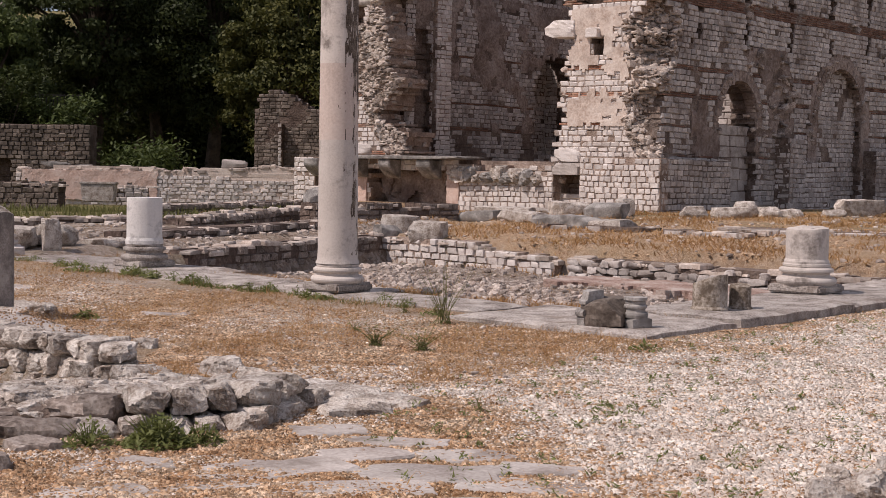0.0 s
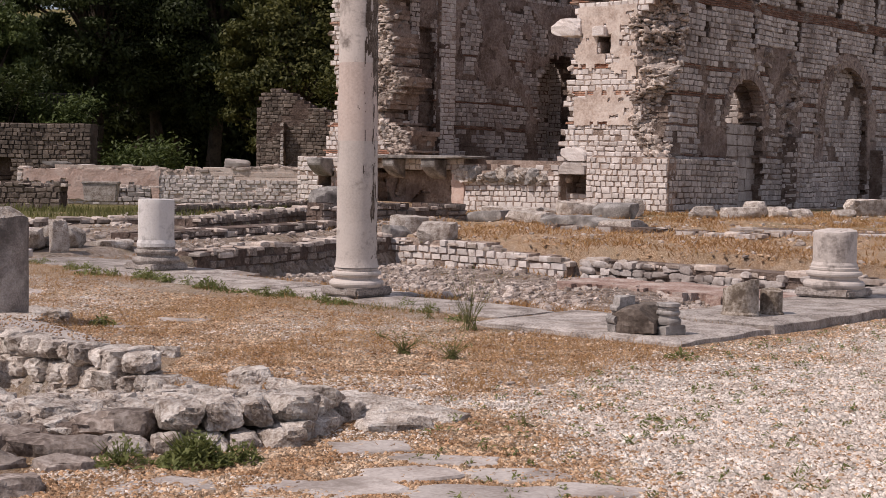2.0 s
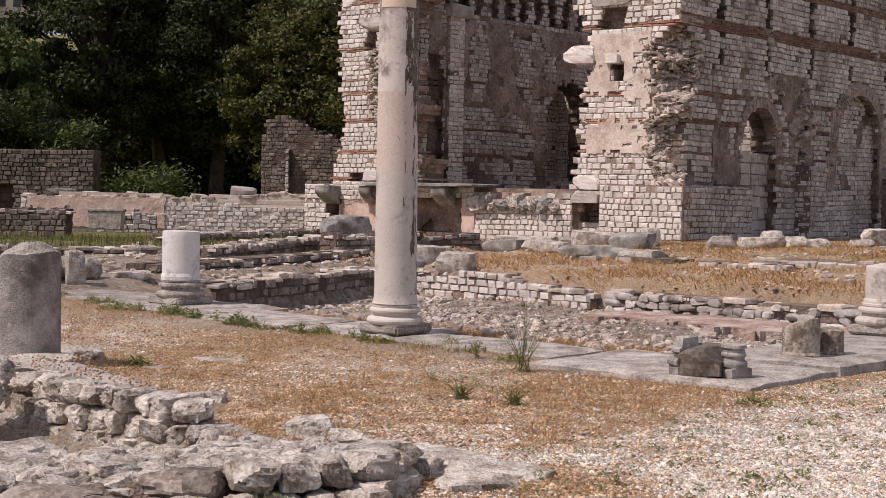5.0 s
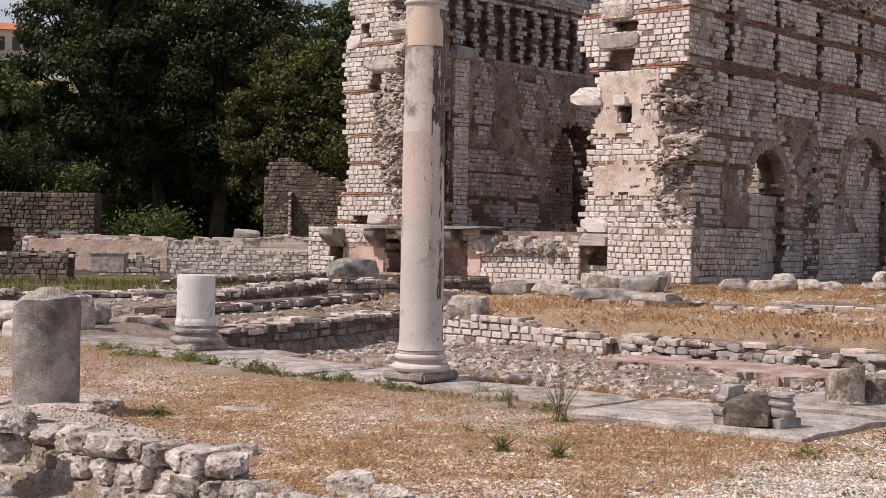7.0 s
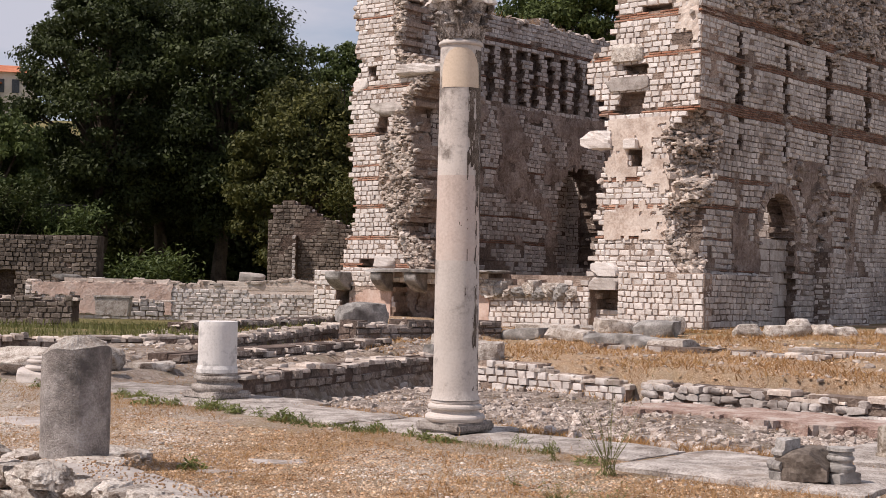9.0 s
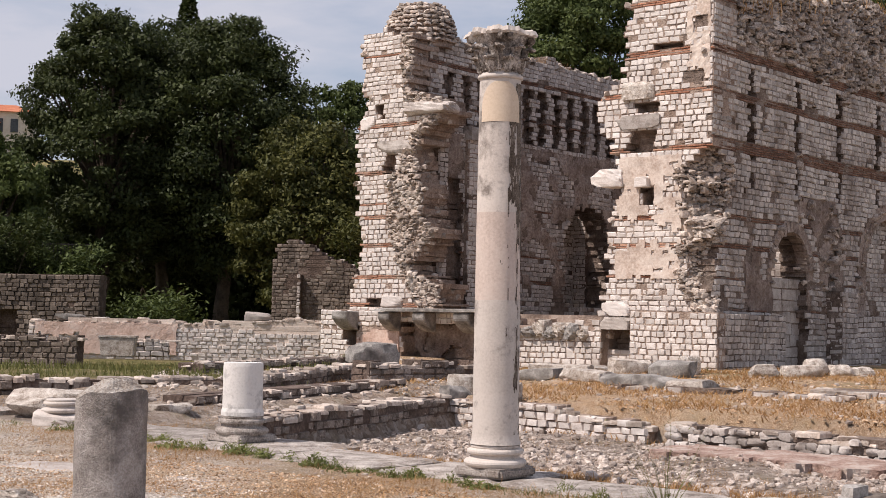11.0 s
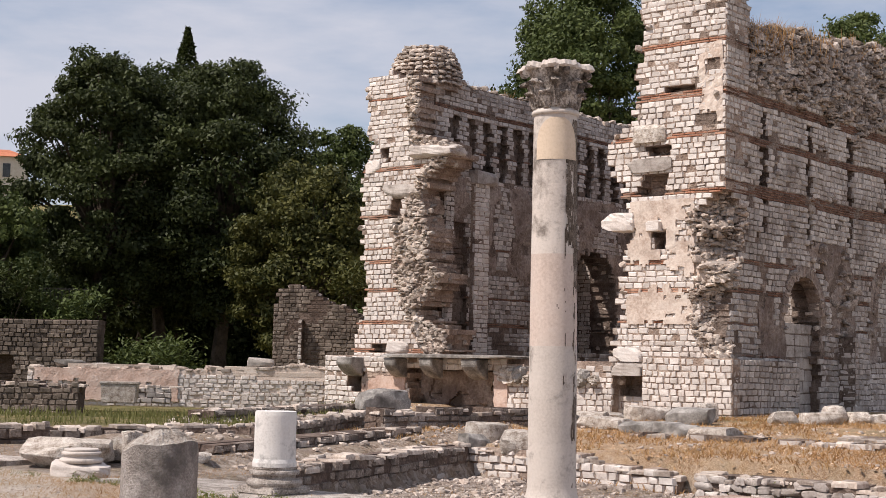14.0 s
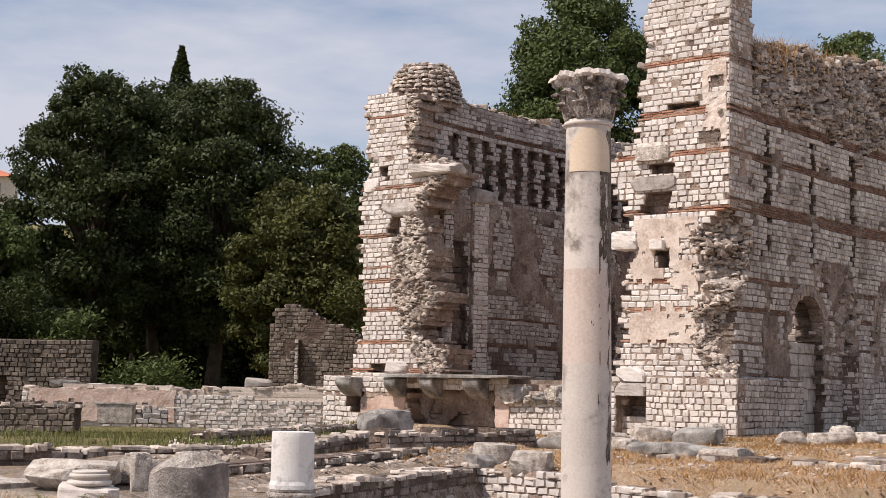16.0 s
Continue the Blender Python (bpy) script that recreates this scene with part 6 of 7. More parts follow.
for x, y, sx, sy, rz in ((-0.5, 7.05, 0.42, 0.36, -35), (-0.25, 6.98, 0.34, 0.22, -20), (-0.62, 7.3, 0.3, 0.25, 10), (-0.40, 6.75, 0.3, 0.24, 20)):
    link("stone", rock_mesh(FIELD, rng.randrange(16), 0.72, 4), wc, pose(x, y, -0.06, 0, 0, rz) @ Matrix.Diagonal((sx * 1.1, sy * 1.15, 0.13, 1)))
for x, y, sx, sy, sz, rz, z in ((-1.72, 6.02, 0.40, 0.28, 0.20, 15, -0.14), (-1.55, 6.28, 0.30, 0.24, 0.14, -10, -0.02), (-2.05, 6.12, 0.38, 0.30, 0.18, 30, -0.10), (-1.95, 5.78, 0.36, 0.26, 0.20, 0, -0.16), (-1.62, 5.78, 0.24, 0.2, 0.12, 40, -0.10),
                                (-2.3, 5.95, 0.4, 0.3, 0.22, 20, -0.14), (-2.0, 5.45, 0.36, 0.3, 0.22, -15, -0.16), (-1.75, 5.32, 0.3, 0.24, 0.16, 25, -0.13), (-2.45, 7.0, 0.52, 0.42, 0.34, 10, -0.22), (-2.9, 7.4, 0.5, 0.4, 0.34, 40, -0.2), (-1.85, 6.55, 0.32, 0.26, 0.12, 50, -0.03), (-2.25, 6.6, 0.36, 0.3, 0.16, -25, -0.08), (-3.1, 8.72, 0.3, 0.24, 0.18, -40, -0.05), (-3.02, 8.62, 0.26, 0.22, 0.16, -35, 0.12), (-3.22, 10.22, 0.56, 0.32, 0.08, -5, 0.0)):
    boulder(x, y, sx, sy * 0.9, sz * 0.85, rz, TERRACE if y < 6.4 else FIELD, rng.randrange(90), "large rough grey stone tumbled from a wall", "tumbled_stone", 0.62, 0.0, "loose stones", z - 0.01, 0.26)
for x, y, s, h in ((-1.18, 7.86, 0.26, 0.12), (-1.0, 7.7, 0.2, 0.08), (-0.85, 7.5, 0.16, 0.07), (1.36, 5.05, 0.16, 0.1), (1.55, 5.15, 0.18, 0.12), (1.72, 5.35, 0.2, 0.12), (1.5, 5.4, 0.12, 0.07), (1.66, 5.02, 0.16, 0.12), (1.44, 5.22, 0.1, 0.06), (1.78, 5.6, 0.14, 0.07), (-4.0, 11.0, 0.3, 0.12), (-3.5, 11.1, 0.26, 0.1), (-3.25, 11.05, 0.3, 0.1), (-3.0, 10.9, 0.2, 0.1), (-3.7, 10.7, 0.3, 0.1), (-1.85, 9.0, 0.14, 0.08)):
    boulder(x, y, s, s * 0.75, h, rng.uniform(0, 180), FIELD, rng.randrange(90), "loose rough limestone lump lying on the ground", "loose_stone", 0.45, h * 0.25, "loose stones", rough=0.3)


# flagstones in the foreground
flags = tagged(new("flagstone_path"), "cracked pale flagstones sunk in dry grass", "pavement", "", "structure")


def flag(cx, cy, rx, ry, rz, seed, n=18):
    bm = bmesh.new()
    lo, hi, inn = [], [], []
    for i in range(n):
        a = 2 * math.pi * i / n + 0.25 * nz(i * 1.3, seed)
        k = 1 + 0.34 * nz(i * 0.9, seed, 4)
        sq = 1 / max(abs(math.cos(a)), abs(math.sin(a))) ** 0.55
        x, y = rx * k * sq * math.cos(a), ry * k * sq * math.sin(a)
        lo.append(bm.verts.new((x * 1.03, y * 1.03, -0.12)))
        hi.append(bm.verts.new((x, y, -0.002 + 0.006 * nz(x * 5, y * 5, seed))))
        inn.append(bm.verts.new((x * 0.95, y * 0.95, 0.006 + 0.01 * nz(x * 5, y * 5, seed))))
    for i in range(n):
        j = (i + 1) % n
        bm.faces.new((lo[i], lo[j], hi[j], hi[i]))
        bm.faces.new((hi[i], hi[j], inn[j], inn[i]))
    bm.faces.new(inn)
    return part("flagstone", bm, SLAB, flags, "", pose(cx, cy, -0.052, rng.uniform(-1, 1), rng.uniform(-1, 1), rz))


for k, (x, y, rx, ry, rz) in enumerate(((-0.48, 6.26, 0.17, 0.12, 15), (-0.17, 6.02, 0.22, 0.10, -8), (0.1, 5.75, 0.2, 0.12, 0), (-0.30, 5.75, 0.2, 0.12, 10), (-0.62, 5.45, 0.3, 0.16, 20), (-0.05, 5.4, 0.28, 0.17, -5), (0.38, 5.5, 0.17, 0.10, -10), (-0.3, 5.12, 0.3, 0.14, 5),
                                       (-0.9, 5.15, 0.26, 0.13, 15), (0.3, 5.2, 0.26, 0.14, -10), (-1.2, 5.45, 0.2, 0.12, 20), (-0.55, 4.85, 0.34, 0.13, 0), (0.1, 4.85, 0.3, 0.14, 0), (0.6, 4.95, 0.2, 0.12, 5), (-1.2, 4.95, 0.2, 0.13, 10),
                                       (-2.4, 10.5, 0.16, 0.1, 20), (-2.1, 11.0, 0.2, 0.12, 10), (-2.9, 12.6, 0.5, 0.25, -40), (-4.2, 13.2, 0.6, 0.25, -30))):
    flag(x, y, rx, ry, rz, k * 1.7)


# ---- gravel and rubble ----
def crumb(h, x, y, z, s):
    """A tiny angular pebble of six faces."""
    a = rng.uniform(0, 6.28)
    c, q = math.cos(a) * s, math.sin(a) * s
    k = rng.uniform(0.5, 0.9)
    h.add([(x + c, y + q, z), (x - q * k, y + c * k, z), (x - c, y - q, z), (x + q * k, y - c * k, z), (x + c * 0.4, y + q * 0.4, z + s * 0.62), (x - c * 0.45, y - q * 0.45, z + s * 0.55)],
          [(0, 1, 4), (1, 5, 4), (1, 2, 5), (2, 3, 5), (3, 4, 5), (3, 0, 4)])


peb, soil = Heap(), Heap()
n = 0
while n < 150000:
    y = 4.6 + 9.5 * rng.random() ** 1.5
    x = rng.uniform(-0.40 * y, 0.36 * y)
    u, v = to_uv(x, y)
    if u > -20.5 and v > -12.88 or x < -1.75 and y < 9.2:
        continue
    g = -(v + 12.9) + 0.8 * nz(x * 0.7, y * 0.7, 9) + 0.5 * nz(x * 2.5, y * 2.5, 5)
    if y < 7.2 and x < 1.0:
        g = min(g, 2.5 * (x + 0.25 * (y - 5.2) - 0.6) + 0.9 * nz(x * 3, y * 3, 8))
    z = ground_z(x, y)
    pale = max(sstep(-0.7, 0.9, g), 0.55 * sstep(0.05, 0.4, nz(x * 0.8, y * 0.8, 21) + 0.4 * nz(x * 3, y * 3, 22)), 0.6 * sstep(2.0, 3.6, -x - 0.2 * (y - 10)) * (y > 9))
    if rng.random() < 0.05 + 0.80 * pale:
        crumb(peb, x, y, z, rng.uniform(0.0045, 0.0105) * (1 + 1.2 * rng.random() ** 8) * (0.7 + 0.3 * pale))
    else:
        crumb(soil, x, y, z, rng.uniform(0.005, 0.012) * (1 + 0.8 * rng.random() ** 6))
    n += 1
soil.done("soil_crumbs", CRUMB, label="gritty soil and broken straw", kind="stuff", category="soil")
peb.done("gravel", PEBBLE, label="loose pale gravel", kind="stuff", category="gravel")
basin = Heap()
n = 0
while n < 36000:
    u, v = rng.uniform(-19.0, -10.6), rng.uniform(-12, 0)
    q = B @ Vector((u, v, 0))
    if left_of(q.x, q.y, -3.38, 19.16, -1.0, 24.6) > -0.1:
        continue
    if nz(q.x * 0.6, q.y * 0.6, 3) + 0.5 * nz(q.x * 2, q.y * 2, 5) < -0.1 and rng.random() < 0.8:
        continue
    s = rng.uniform(0.007, 0.022) * (1 + 3.0 * rng.random() ** 10)
    if s > 0.04:
        basin.stone(q.x, q.y, ground_z(q.x, q.y) + s * 0.2, s * 1.6, s * 1.3, s, 0.8)
    else:
        crumb(basin, q.x, q.y, ground_z(q.x, q.y) - 0.003, s)
    n += 1
basin.done("basin_rubble", BASINSTONE, label="tumbled white rubble on the basin floor", kind="stuff", category="rubble")
for k in range(9):
    u, v = rng.uniform(-14.5, -11), rng.uniform(-10.5, -5.5)
    q = B @ Vector((u, v, 0))
    s = rng.uniform(0.12, 0.22)
    boulder(q.x, q.y, s, s * 0.8, s * 0.6, rng.uniform(0, 180), BASINSTONE, rng.randrange(90), "rough pale rubble stone in the basin", "loose_stone", 0.6, 0.05, "loose stones")

field_stones = Heap()
for i in range(1500):
    u, v = rng.uniform(-11, 3), rng.uniform(-13, 8)
    q = B @ Vector((u, v, 0))
    if u > -0.5 and v > -0.3 or nz(q.x * 0.8, q.y * 0.8, 30) < 0.0:
        continue
    s = rng.uniform(0.02, 0.07) * (1 + 1.2 * rng.random() ** 8)
    field_stones.stone(q.x, q.y, ground_z(q.x, q.y) + s * 0.15, s * 1.5, s * 1.2, s * 0.8)
for i in range(900):
    x, y = rng.uniform(-6, 0), rng.uniform(20, 31)
    s = rng.uniform(0.02, 0.07) * (1 + 1.2 * rng.random() ** 8)
    field_stones.stone(x, y, ground_z(x, y) + s * 0.15, s * 1.5, s * 1.2, s * 0.8)
for i in range(4500):
    y = 7.5 + 8 * rng.random() ** 1.3
    x = rng.uniform(-0.36 * y, 0.05 * y)
    if nz(x * 0.8, y * 0.8, 40) + 0.5 * nz(x * 3, y * 3, 2) < (-0.1 if x < -0.22 * y else 0.12) or to_uv(x, y)[0] > -20.2 or (x < -1.4 and y < 10):
        continue
    s = rng.uniform(0.006, 0.015) * (1 + 1.4 * rng.random() ** 7)
    field_stones.stone(x, y, ground_z(x, y) + s * 0.2, s * 1.5, s * 1.2, s * 0.8)
clods = Heap()
for i in range(16000):
    u, v = rng.uniform(-10.5, 3), rng.uniform(-13, 6)
    if u > -0.4 and v > -0.3:
        continue
    q = B @ Vector((u, v, 0))
    if nz(q.x * 1.1, q.y * 1.1, 33) < -0.1:
        continue
    crumb(clods, q.x, q.y, ground_z(q.x, q.y) - 0.004, rng.uniform(0.012, 0.04))
clods.done("soil_clods", CRUMB, label="dry clods of orange soil and straw", kind="stuff", category="soil")
field_stones.done("scattered_stones", RUBBLE, label="small stones scattered over the court", kind="stuff", category="rubble")

# ---- grass and weeds ----
dry = Heap()
n = 0
while n < 70000:
    y = 5.0 + 17 * rng.random() ** 1.5
    x = rng.uniform(-0.42 * y, 0.30 * y)
    u, v = to_uv(x, y)
    if (kerb_front(v) + 0.05 < u < kerb_front(v) + 1.0 and v > -11.2) or (-20.45 < u < -19.15 and v < -11.1) or (v < -13.1 and rng.random() < 0.985) or (u > -19.1 and rng.random() < 0.5):
        continue
    if x < -1.6 and y < 9.2 or (-2.9 < x < -0.7 and y < 7.4 and rng.random() < 0.9):
        continue
    if nz(x * 0.9, y * 0.9, 12) + 0.5 * nz(x * 3, y * 3, 1) < 0.0:
        continue
    blade(dry, x, y, ground_z(x, y) - 0.01, rng.uniform(0.008, 0.04) * (2.2 if rng.random() < 0.10 else 1), rng.uniform(0.02, 0.07), rng.uniform(0.0015, 0.0035))
    n += 1
n = 0
while n < 36000:
    u, v = rng.uniform(-11, 4), rng.uniform(-13, 6)
    q = B @ Vector((u, v, 0))
    if (u > -0.3 and v > -0.2) or nz(q.x * 0.6, q.y * 0.6, 12) + 0.5 * nz(q.x * 2, q.y * 2, 1) < -0.12:
        n += 0.2
        continue
    blade(dry, q.x, q.y, ground_z(q.x, q.y) - 0.01, rng.uniform(0.03, 0.11), rng.uniform(0.04, 0.14), rng.uniform(0.006, 0.012))
    n += 1

n = 0
while n < 17000:
    # a strip of dry grass along the inner side of the kerb slabs
    u, v = (rng.uniform(-19.15, -17.8), rng.uniform(-12.6, -3)) if n % 3 else (rng.uniform(-18.5, -10), rng.uniform(-11.85, -10.9))
    q = B @ Vector((u, v, 0))
    if nz(q.x * 0.9, q.y * 0.9, 15) < -0.15:
        n += 0.2
        continue
    blade(dry, q.x, q.y, ground_z(q.x, q.y) - 0.01, rng.uniform(0.02, 0.09), rng.uniform(0.03, 0.1), rng.uniform(0.002, 0.005))
    n += 1
green = Heap()
n = 0
while n < 1900:
    # green tufts along the outer edge of the kerb slabs
    v = rng.uniform(-10.5, 1.0)
    q = B @ Vector((kerb_front(v) - 0.08 + rng.gauss(0, 0.12), v, 0))
    if nz(q.x * 1.6, q.y * 1.6, 17) + 0.4 * nz(q.x * 6, q.y * 6, 3) < 0.2:
        n += 0.05
        continue
    blade(green, q.x, q.y, ground_z(q.x, q.y) - 0.01, rng.uniform(0.015, 0.075), rng.uniform(0.02, 0.07), rng.uniform(0.002, 0.004))
    n += 1
n = 0
while n < 9000:
    x, y = rng.uniform(-13, -3.2), rng.uniform(24, 41.5)
    if n % 3 == 0:
        q = B @ Vector((rng.uniform(-3, 6), rng.uniform(-2.6, -0.1), 0))
        x, y = q.x, q.y
    if nz(x * 0.6, y * 0.6, 4) < -0.2:
        n += 0.3
        continue
    blade(green, x, y, ground_z(x, y) - 0.01, rng.uniform(0.06, 0.2), rng.uniform(0.02, 0.1), rng.uniform(0.008, 0.016))
    n += 1
dry.done("dry_grass", GRASS_DRY, label="short straw-coloured dry grass", kind="stuff", category="grass")
green.done("green_grass", GRASS_GREEN, label="patchy green grass", kind="stuff", category="grass")


def leaf_quad(h, x, y, z, s, el=1.0):
    a, b = rng.uniform(0, 6.28), rng.uniform(-0.9, 0.9)
    ca, sa, cb, sb = math.cos(a), math.sin(a), math.cos(b), math.sin(b)
    ux, uy, uz = ca * cb, sa * cb, sb
    c = rng.uniform(-0.8, 0.8)
    vx, vy, vz = -sa * math.cos(c), ca * math.cos(c), math.sin(c)
    h.add([(x - ux * s * el, y - uy * s * el, z - uz * s * el), (x + vx * s * 0.5, y + vy * s * 0.5, z + vz * s * 0.5), (x + ux * s * el, y + uy * s * el, z + uz * s * el), (x - vx * s * 0.5, y - vy * s * 0.5, z - vz * s * 0.5)], [(0, 1, 2, 3)])


def stem(h, x0, y0, z0, x1, y1, z1, r):
    d = Vector((x1 - x0, y1 - y0, z1 - z0))
    a = d.orthogonal().normalized()
    b = d.normalized().cross(a)
    vs = []
    for (px, py, pz), rr in (((x0, y0, z0), r), ((x1, y1, z1), r * 0.4)):
        for k in range(3):
            o = a * (rr * math.cos(k * 2.094)) + b * (rr * math.sin(k * 2.094))
            vs.append((px + o.x, py + o.y, pz + o.z))
    h.add(vs, [(0, 1, 4, 3), (1, 2, 5, 4), (2, 0, 3, 5)])


def tall_weed(x, y, n, ht, spread, label):
    root = rootof("tall_weed", pose(x, y, ground_z(x, y)), label, "weed", "weeds")
    st, lf = Heap(), Heap()
    for i in range(n):
        a, k = rng.uniform(0, 6.28), rng.random()
        tx, ty, tz = math.cos(a) * spread * k, math.sin(a) * spread * k, ht * rng.uniform(0.55, 1)
        px, py, pz = rng.gauss(0, 0.03), rng.gauss(0, 0.03), 0
        for j in range(1, 5):
            t = j / 4
            qx, qy, qz = tx * t ** 1.3 + rng.gauss(0, 0.006), ty * t ** 1.3, tz * t
            stem(st, px, py, pz, qx, qy, qz, 0.0035 * (1.2 - t))
            px, py, pz = qx, qy, qz
            for q in range(3 if t < 0.5 else 1):
                leaf_quad(lf, qx + rng.gauss(0, 0.012), qy + rng.gauss(0, 0.012), qz + rng.gauss(0, 0.03), rng.uniform(0.004, 0.010), 1.6)
    st.done("stem", GRASS_GREEN, root)
    lf.done("leaves", GRASS_GREEN, root)
    return root


def low_weed(x, y, r, ht, n, label, material=LEAF_WEED, leaf=0.02):
    h = Heap()
    z = ground_z(x, y)
    for i in range(n):
        a, k = rng.uniform(0, 6.28), rng.random() ** 0.6
        leaf_quad(h, x + r * k * math.cos(a), y + r * k * math.sin(a), z + ht * rng.random() * (1.1 - k), leaf * rng.uniform(0.6, 1.2), 1.4)
    for i in range(max(3, n // 12)):
        a, k = rng.uniform(0, 6.28), rng.random()
        stem(h, x, y, z - 0.01, x + r * k * math.cos(a), y + r * k * math.sin(a), z + ht * 0.8, 0.003)
    return h.done("low_weed", material, label=label, kind="", category="weed")


tall_weed(0.02, 10.45, 26, 0.68, 0.50, "tall wiry green weed growing by the kerb")
tall_weed(-0.28, 11.0, 10, 0.18, 0.12, "small grey-green weed by the kerb")
tall_weed(-0.05, 10.9, 9, 0.16, 0.12, "small grey-green weed by the kerb")
tall_weed(-0.42, 9.2, 30, 0.17, 0.24, "spindly weed in the gravel")
tall_weed(-0.12, 9.05, 30, 0.17, 0.24, "spindly weed in the gravel")
tall_weed(-0.60, 10.0, 6, 0.12, 0.1, "spindly weed in the gravel")
tall_weed(0.18, 6.75, 7, 0.12, 0.07, "spindly weed in the gravel")
for x, y, r, ht, n in ((-3.0, 14.0, 0.14, 0.12, 160), (-2.3, 13.3, 0.14, 0.12, 160), (-3.6, 14.5, 0.2, 0.1, 160), (-1.05, 11.95, 0.12, 0.07, 90), (-1.5, 12.6, 0.08, 0.1, 70), (-2.75, 13.75, 0.1, 0.1, 90), (-2.6, 10.55, 0.1, 0.1, 100), (-3.3, 10.9, 0.08, 0.09, 70), (2.0, 10.6, 0.1, 0.05, 60), (1.3, 9.2, 0.12, 0.06, 60)):
    low_weed(x, y, r, ht, n, "low tuft of green weeds in dry grass")
low_weed(-1.15, 5.86, 0.15, 0.14, 900, "leafy bright green plant with a white flower", LEAF_WEED, 0.015)
low_weed(-1.42, 5.82, 0.12, 0.12, 240, "leafy bright green plant at the wall foot", LEAF_WEED, 0.014)
low_weed(-0.98, 5.93, 0.10, 0.10, 240, "leafy bright green plant at the wall foot", LEAF_WEED, 0.014)
for i in range(26):
    v = rng.uniform(-11.0, -3.5)
    q = B @ Vector((kerb_front(v) - 0.06 + rng.gauss(0, 0.10), v, 0))
    low_weed(q.x, q.y, rng.uniform(0.06, 0.14), rng.uniform(0.05, 0.11), 90, "small green weed tuft along the kerb slabs", LEAF_WEED, 0.013)
tiny = Heap()
for i in range(430):
    y = 5.0 + 7.5 * rng.random()
    x = rng.uniform(-0.3, 0.36 * y)
    u, v = to_uv(x, y)
    if v > -13.0:
        continue
    for k in range(12):
        leaf_quad(tiny, x + rng.gauss(0, 0.016), y + rng.gauss(0, 0.016), ground_z(x, y) + rng.uniform(0, 0.028), rng.uniform(0.005, 0.012), 1.5)
tiny.done("small_weeds", LEAF_WEED, label="tiny green weeds dotted over the gravel", kind="stuff", category="weed")


# ---- trees ----
def limb(h, a, b, r0, r1, seg=7):
    d = b - a
    o = d.orthogonal().normalized()
    q = d.normalized().cross(o)
    vs = []
    for p, r in ((a, r0), (b, r1)):
        for k in range(seg):
            t = 2 * math.pi * k / seg
            w = p + o * (r * math.cos(t)) + q * (r * math.sin(t))
            vs.append((w.x, w.y, w.z))
    h.add(vs, [(k, (k + 1) % seg, seg + (k + 1) % seg, seg + k) for k in range(seg)])


def facing_leaf(h, x, y, z, s, out, r):
    """A leaf spray that faces roughly outwards from its clump."""
    n = (out + Vector((r.gauss(0, 0.75), r.gauss(0, 0.75), r.gauss(0.3, 0.7)))).normalized()
    a = n.orthogonal().normalized()
    b = n.cross(a)
    t = r.uniform(0, 6.28)
    e = a * math.cos(t) + b * math.sin(t)
    f = n.cross(e) * (s * 0.5)
    e = e * s
    h.add([(x - e.x, y - e.y, z - e.z), (x + f.x, y + f.y, z + f.z), (x + e.x, y + e.y, z + e.z), (x - f.x, y - f.y, z - f.z)], [(0, 1, 2, 3)])


def tree(name, x, y, base, height, rad, material, label, clumps=70, leaves=260, size=0.16, low=0.25, squash=1.0, trunk_r=0.35, seed=1):
    r = random.Random(seed)
    root = rootof(name, pose(x, y, base), label, "tree", "trees behind the ruins")
    tk, cr = Heap(), Heap()
    mid = height * (low + 0.18)
    p = Vector((0, 0, -0.3))
    for j in range(1, 5):
        q = Vector((r.gauss(0, 0.12), r.gauss(0, 0.12), mid * j / 4))
        limb(tk, p, q, trunk_r * (1.1 - 0.15 * j), trunk_r * (1.0 - 0.15 * j))
        p = q
    crown_c = height * (low + 1) / 2
    half_h = height * (1 - low) / 2
    pts = []
    for i in range(clumps):
        while True:
            d = Vector((r.uniform(-1, 1), r.uniform(-1, 1), r.uniform(-1, 1)))
            if 0.35 < d.length < 1:
                break
        d = d.normalized() * (0.55 + 0.45 * d.length ** 0.5) * r.uniform(0.75, 1.05)
        k = 1 - 0.35 * max(0, d.z) ** 2
        c = Vector((d.x * rad * k, d.y * rad * k * squash, crown_c + d.z * half_h))
        pts.append(c)
        if i % 3 == 0:
            m0 = Vector((c.x * 0.35, c.y * 0.35, mid + (c.z - mid) * 0.45))
            limb(tk, p, m0, trunk_r * 0.35, trunk_r * 0.2, 5)
            limb(tk, m0, c, trunk_r * 0.2, 0.02, 4)
    for c in pts:
        cs = rad * r.uniform(0.15, 0.35)
        skew = Vector((r.uniform(0.7, 1.3), r.uniform(0.7, 1.3), r.uniform(0.5, 0.85)))
        for i in range(leaves):
            while True:
                d = Vector((r.uniform(-1, 1), r.uniform(-1, 1), r.uniform(-0.8, 0.8)))
                if d.length < 1:
                    break
            d = d.normalized() * r.uniform(0.45, 1.0) * (1 + 0.45 * noise.noise(d.normalized() * 2.2 + c))
            s = size * r.uniform(0.6, 1.3)
            facing_leaf(cr, c.x + d.x * cs * skew.x, c.y + d.y * cs * skew.y, c.z + d.z * cs * skew.z, s, d.normalized(), r)
    tk.done("trunk", BARK, root)
    cr.done("crown", material, root)
    return root


def zg(x, y):
    return ground_z(x, y)


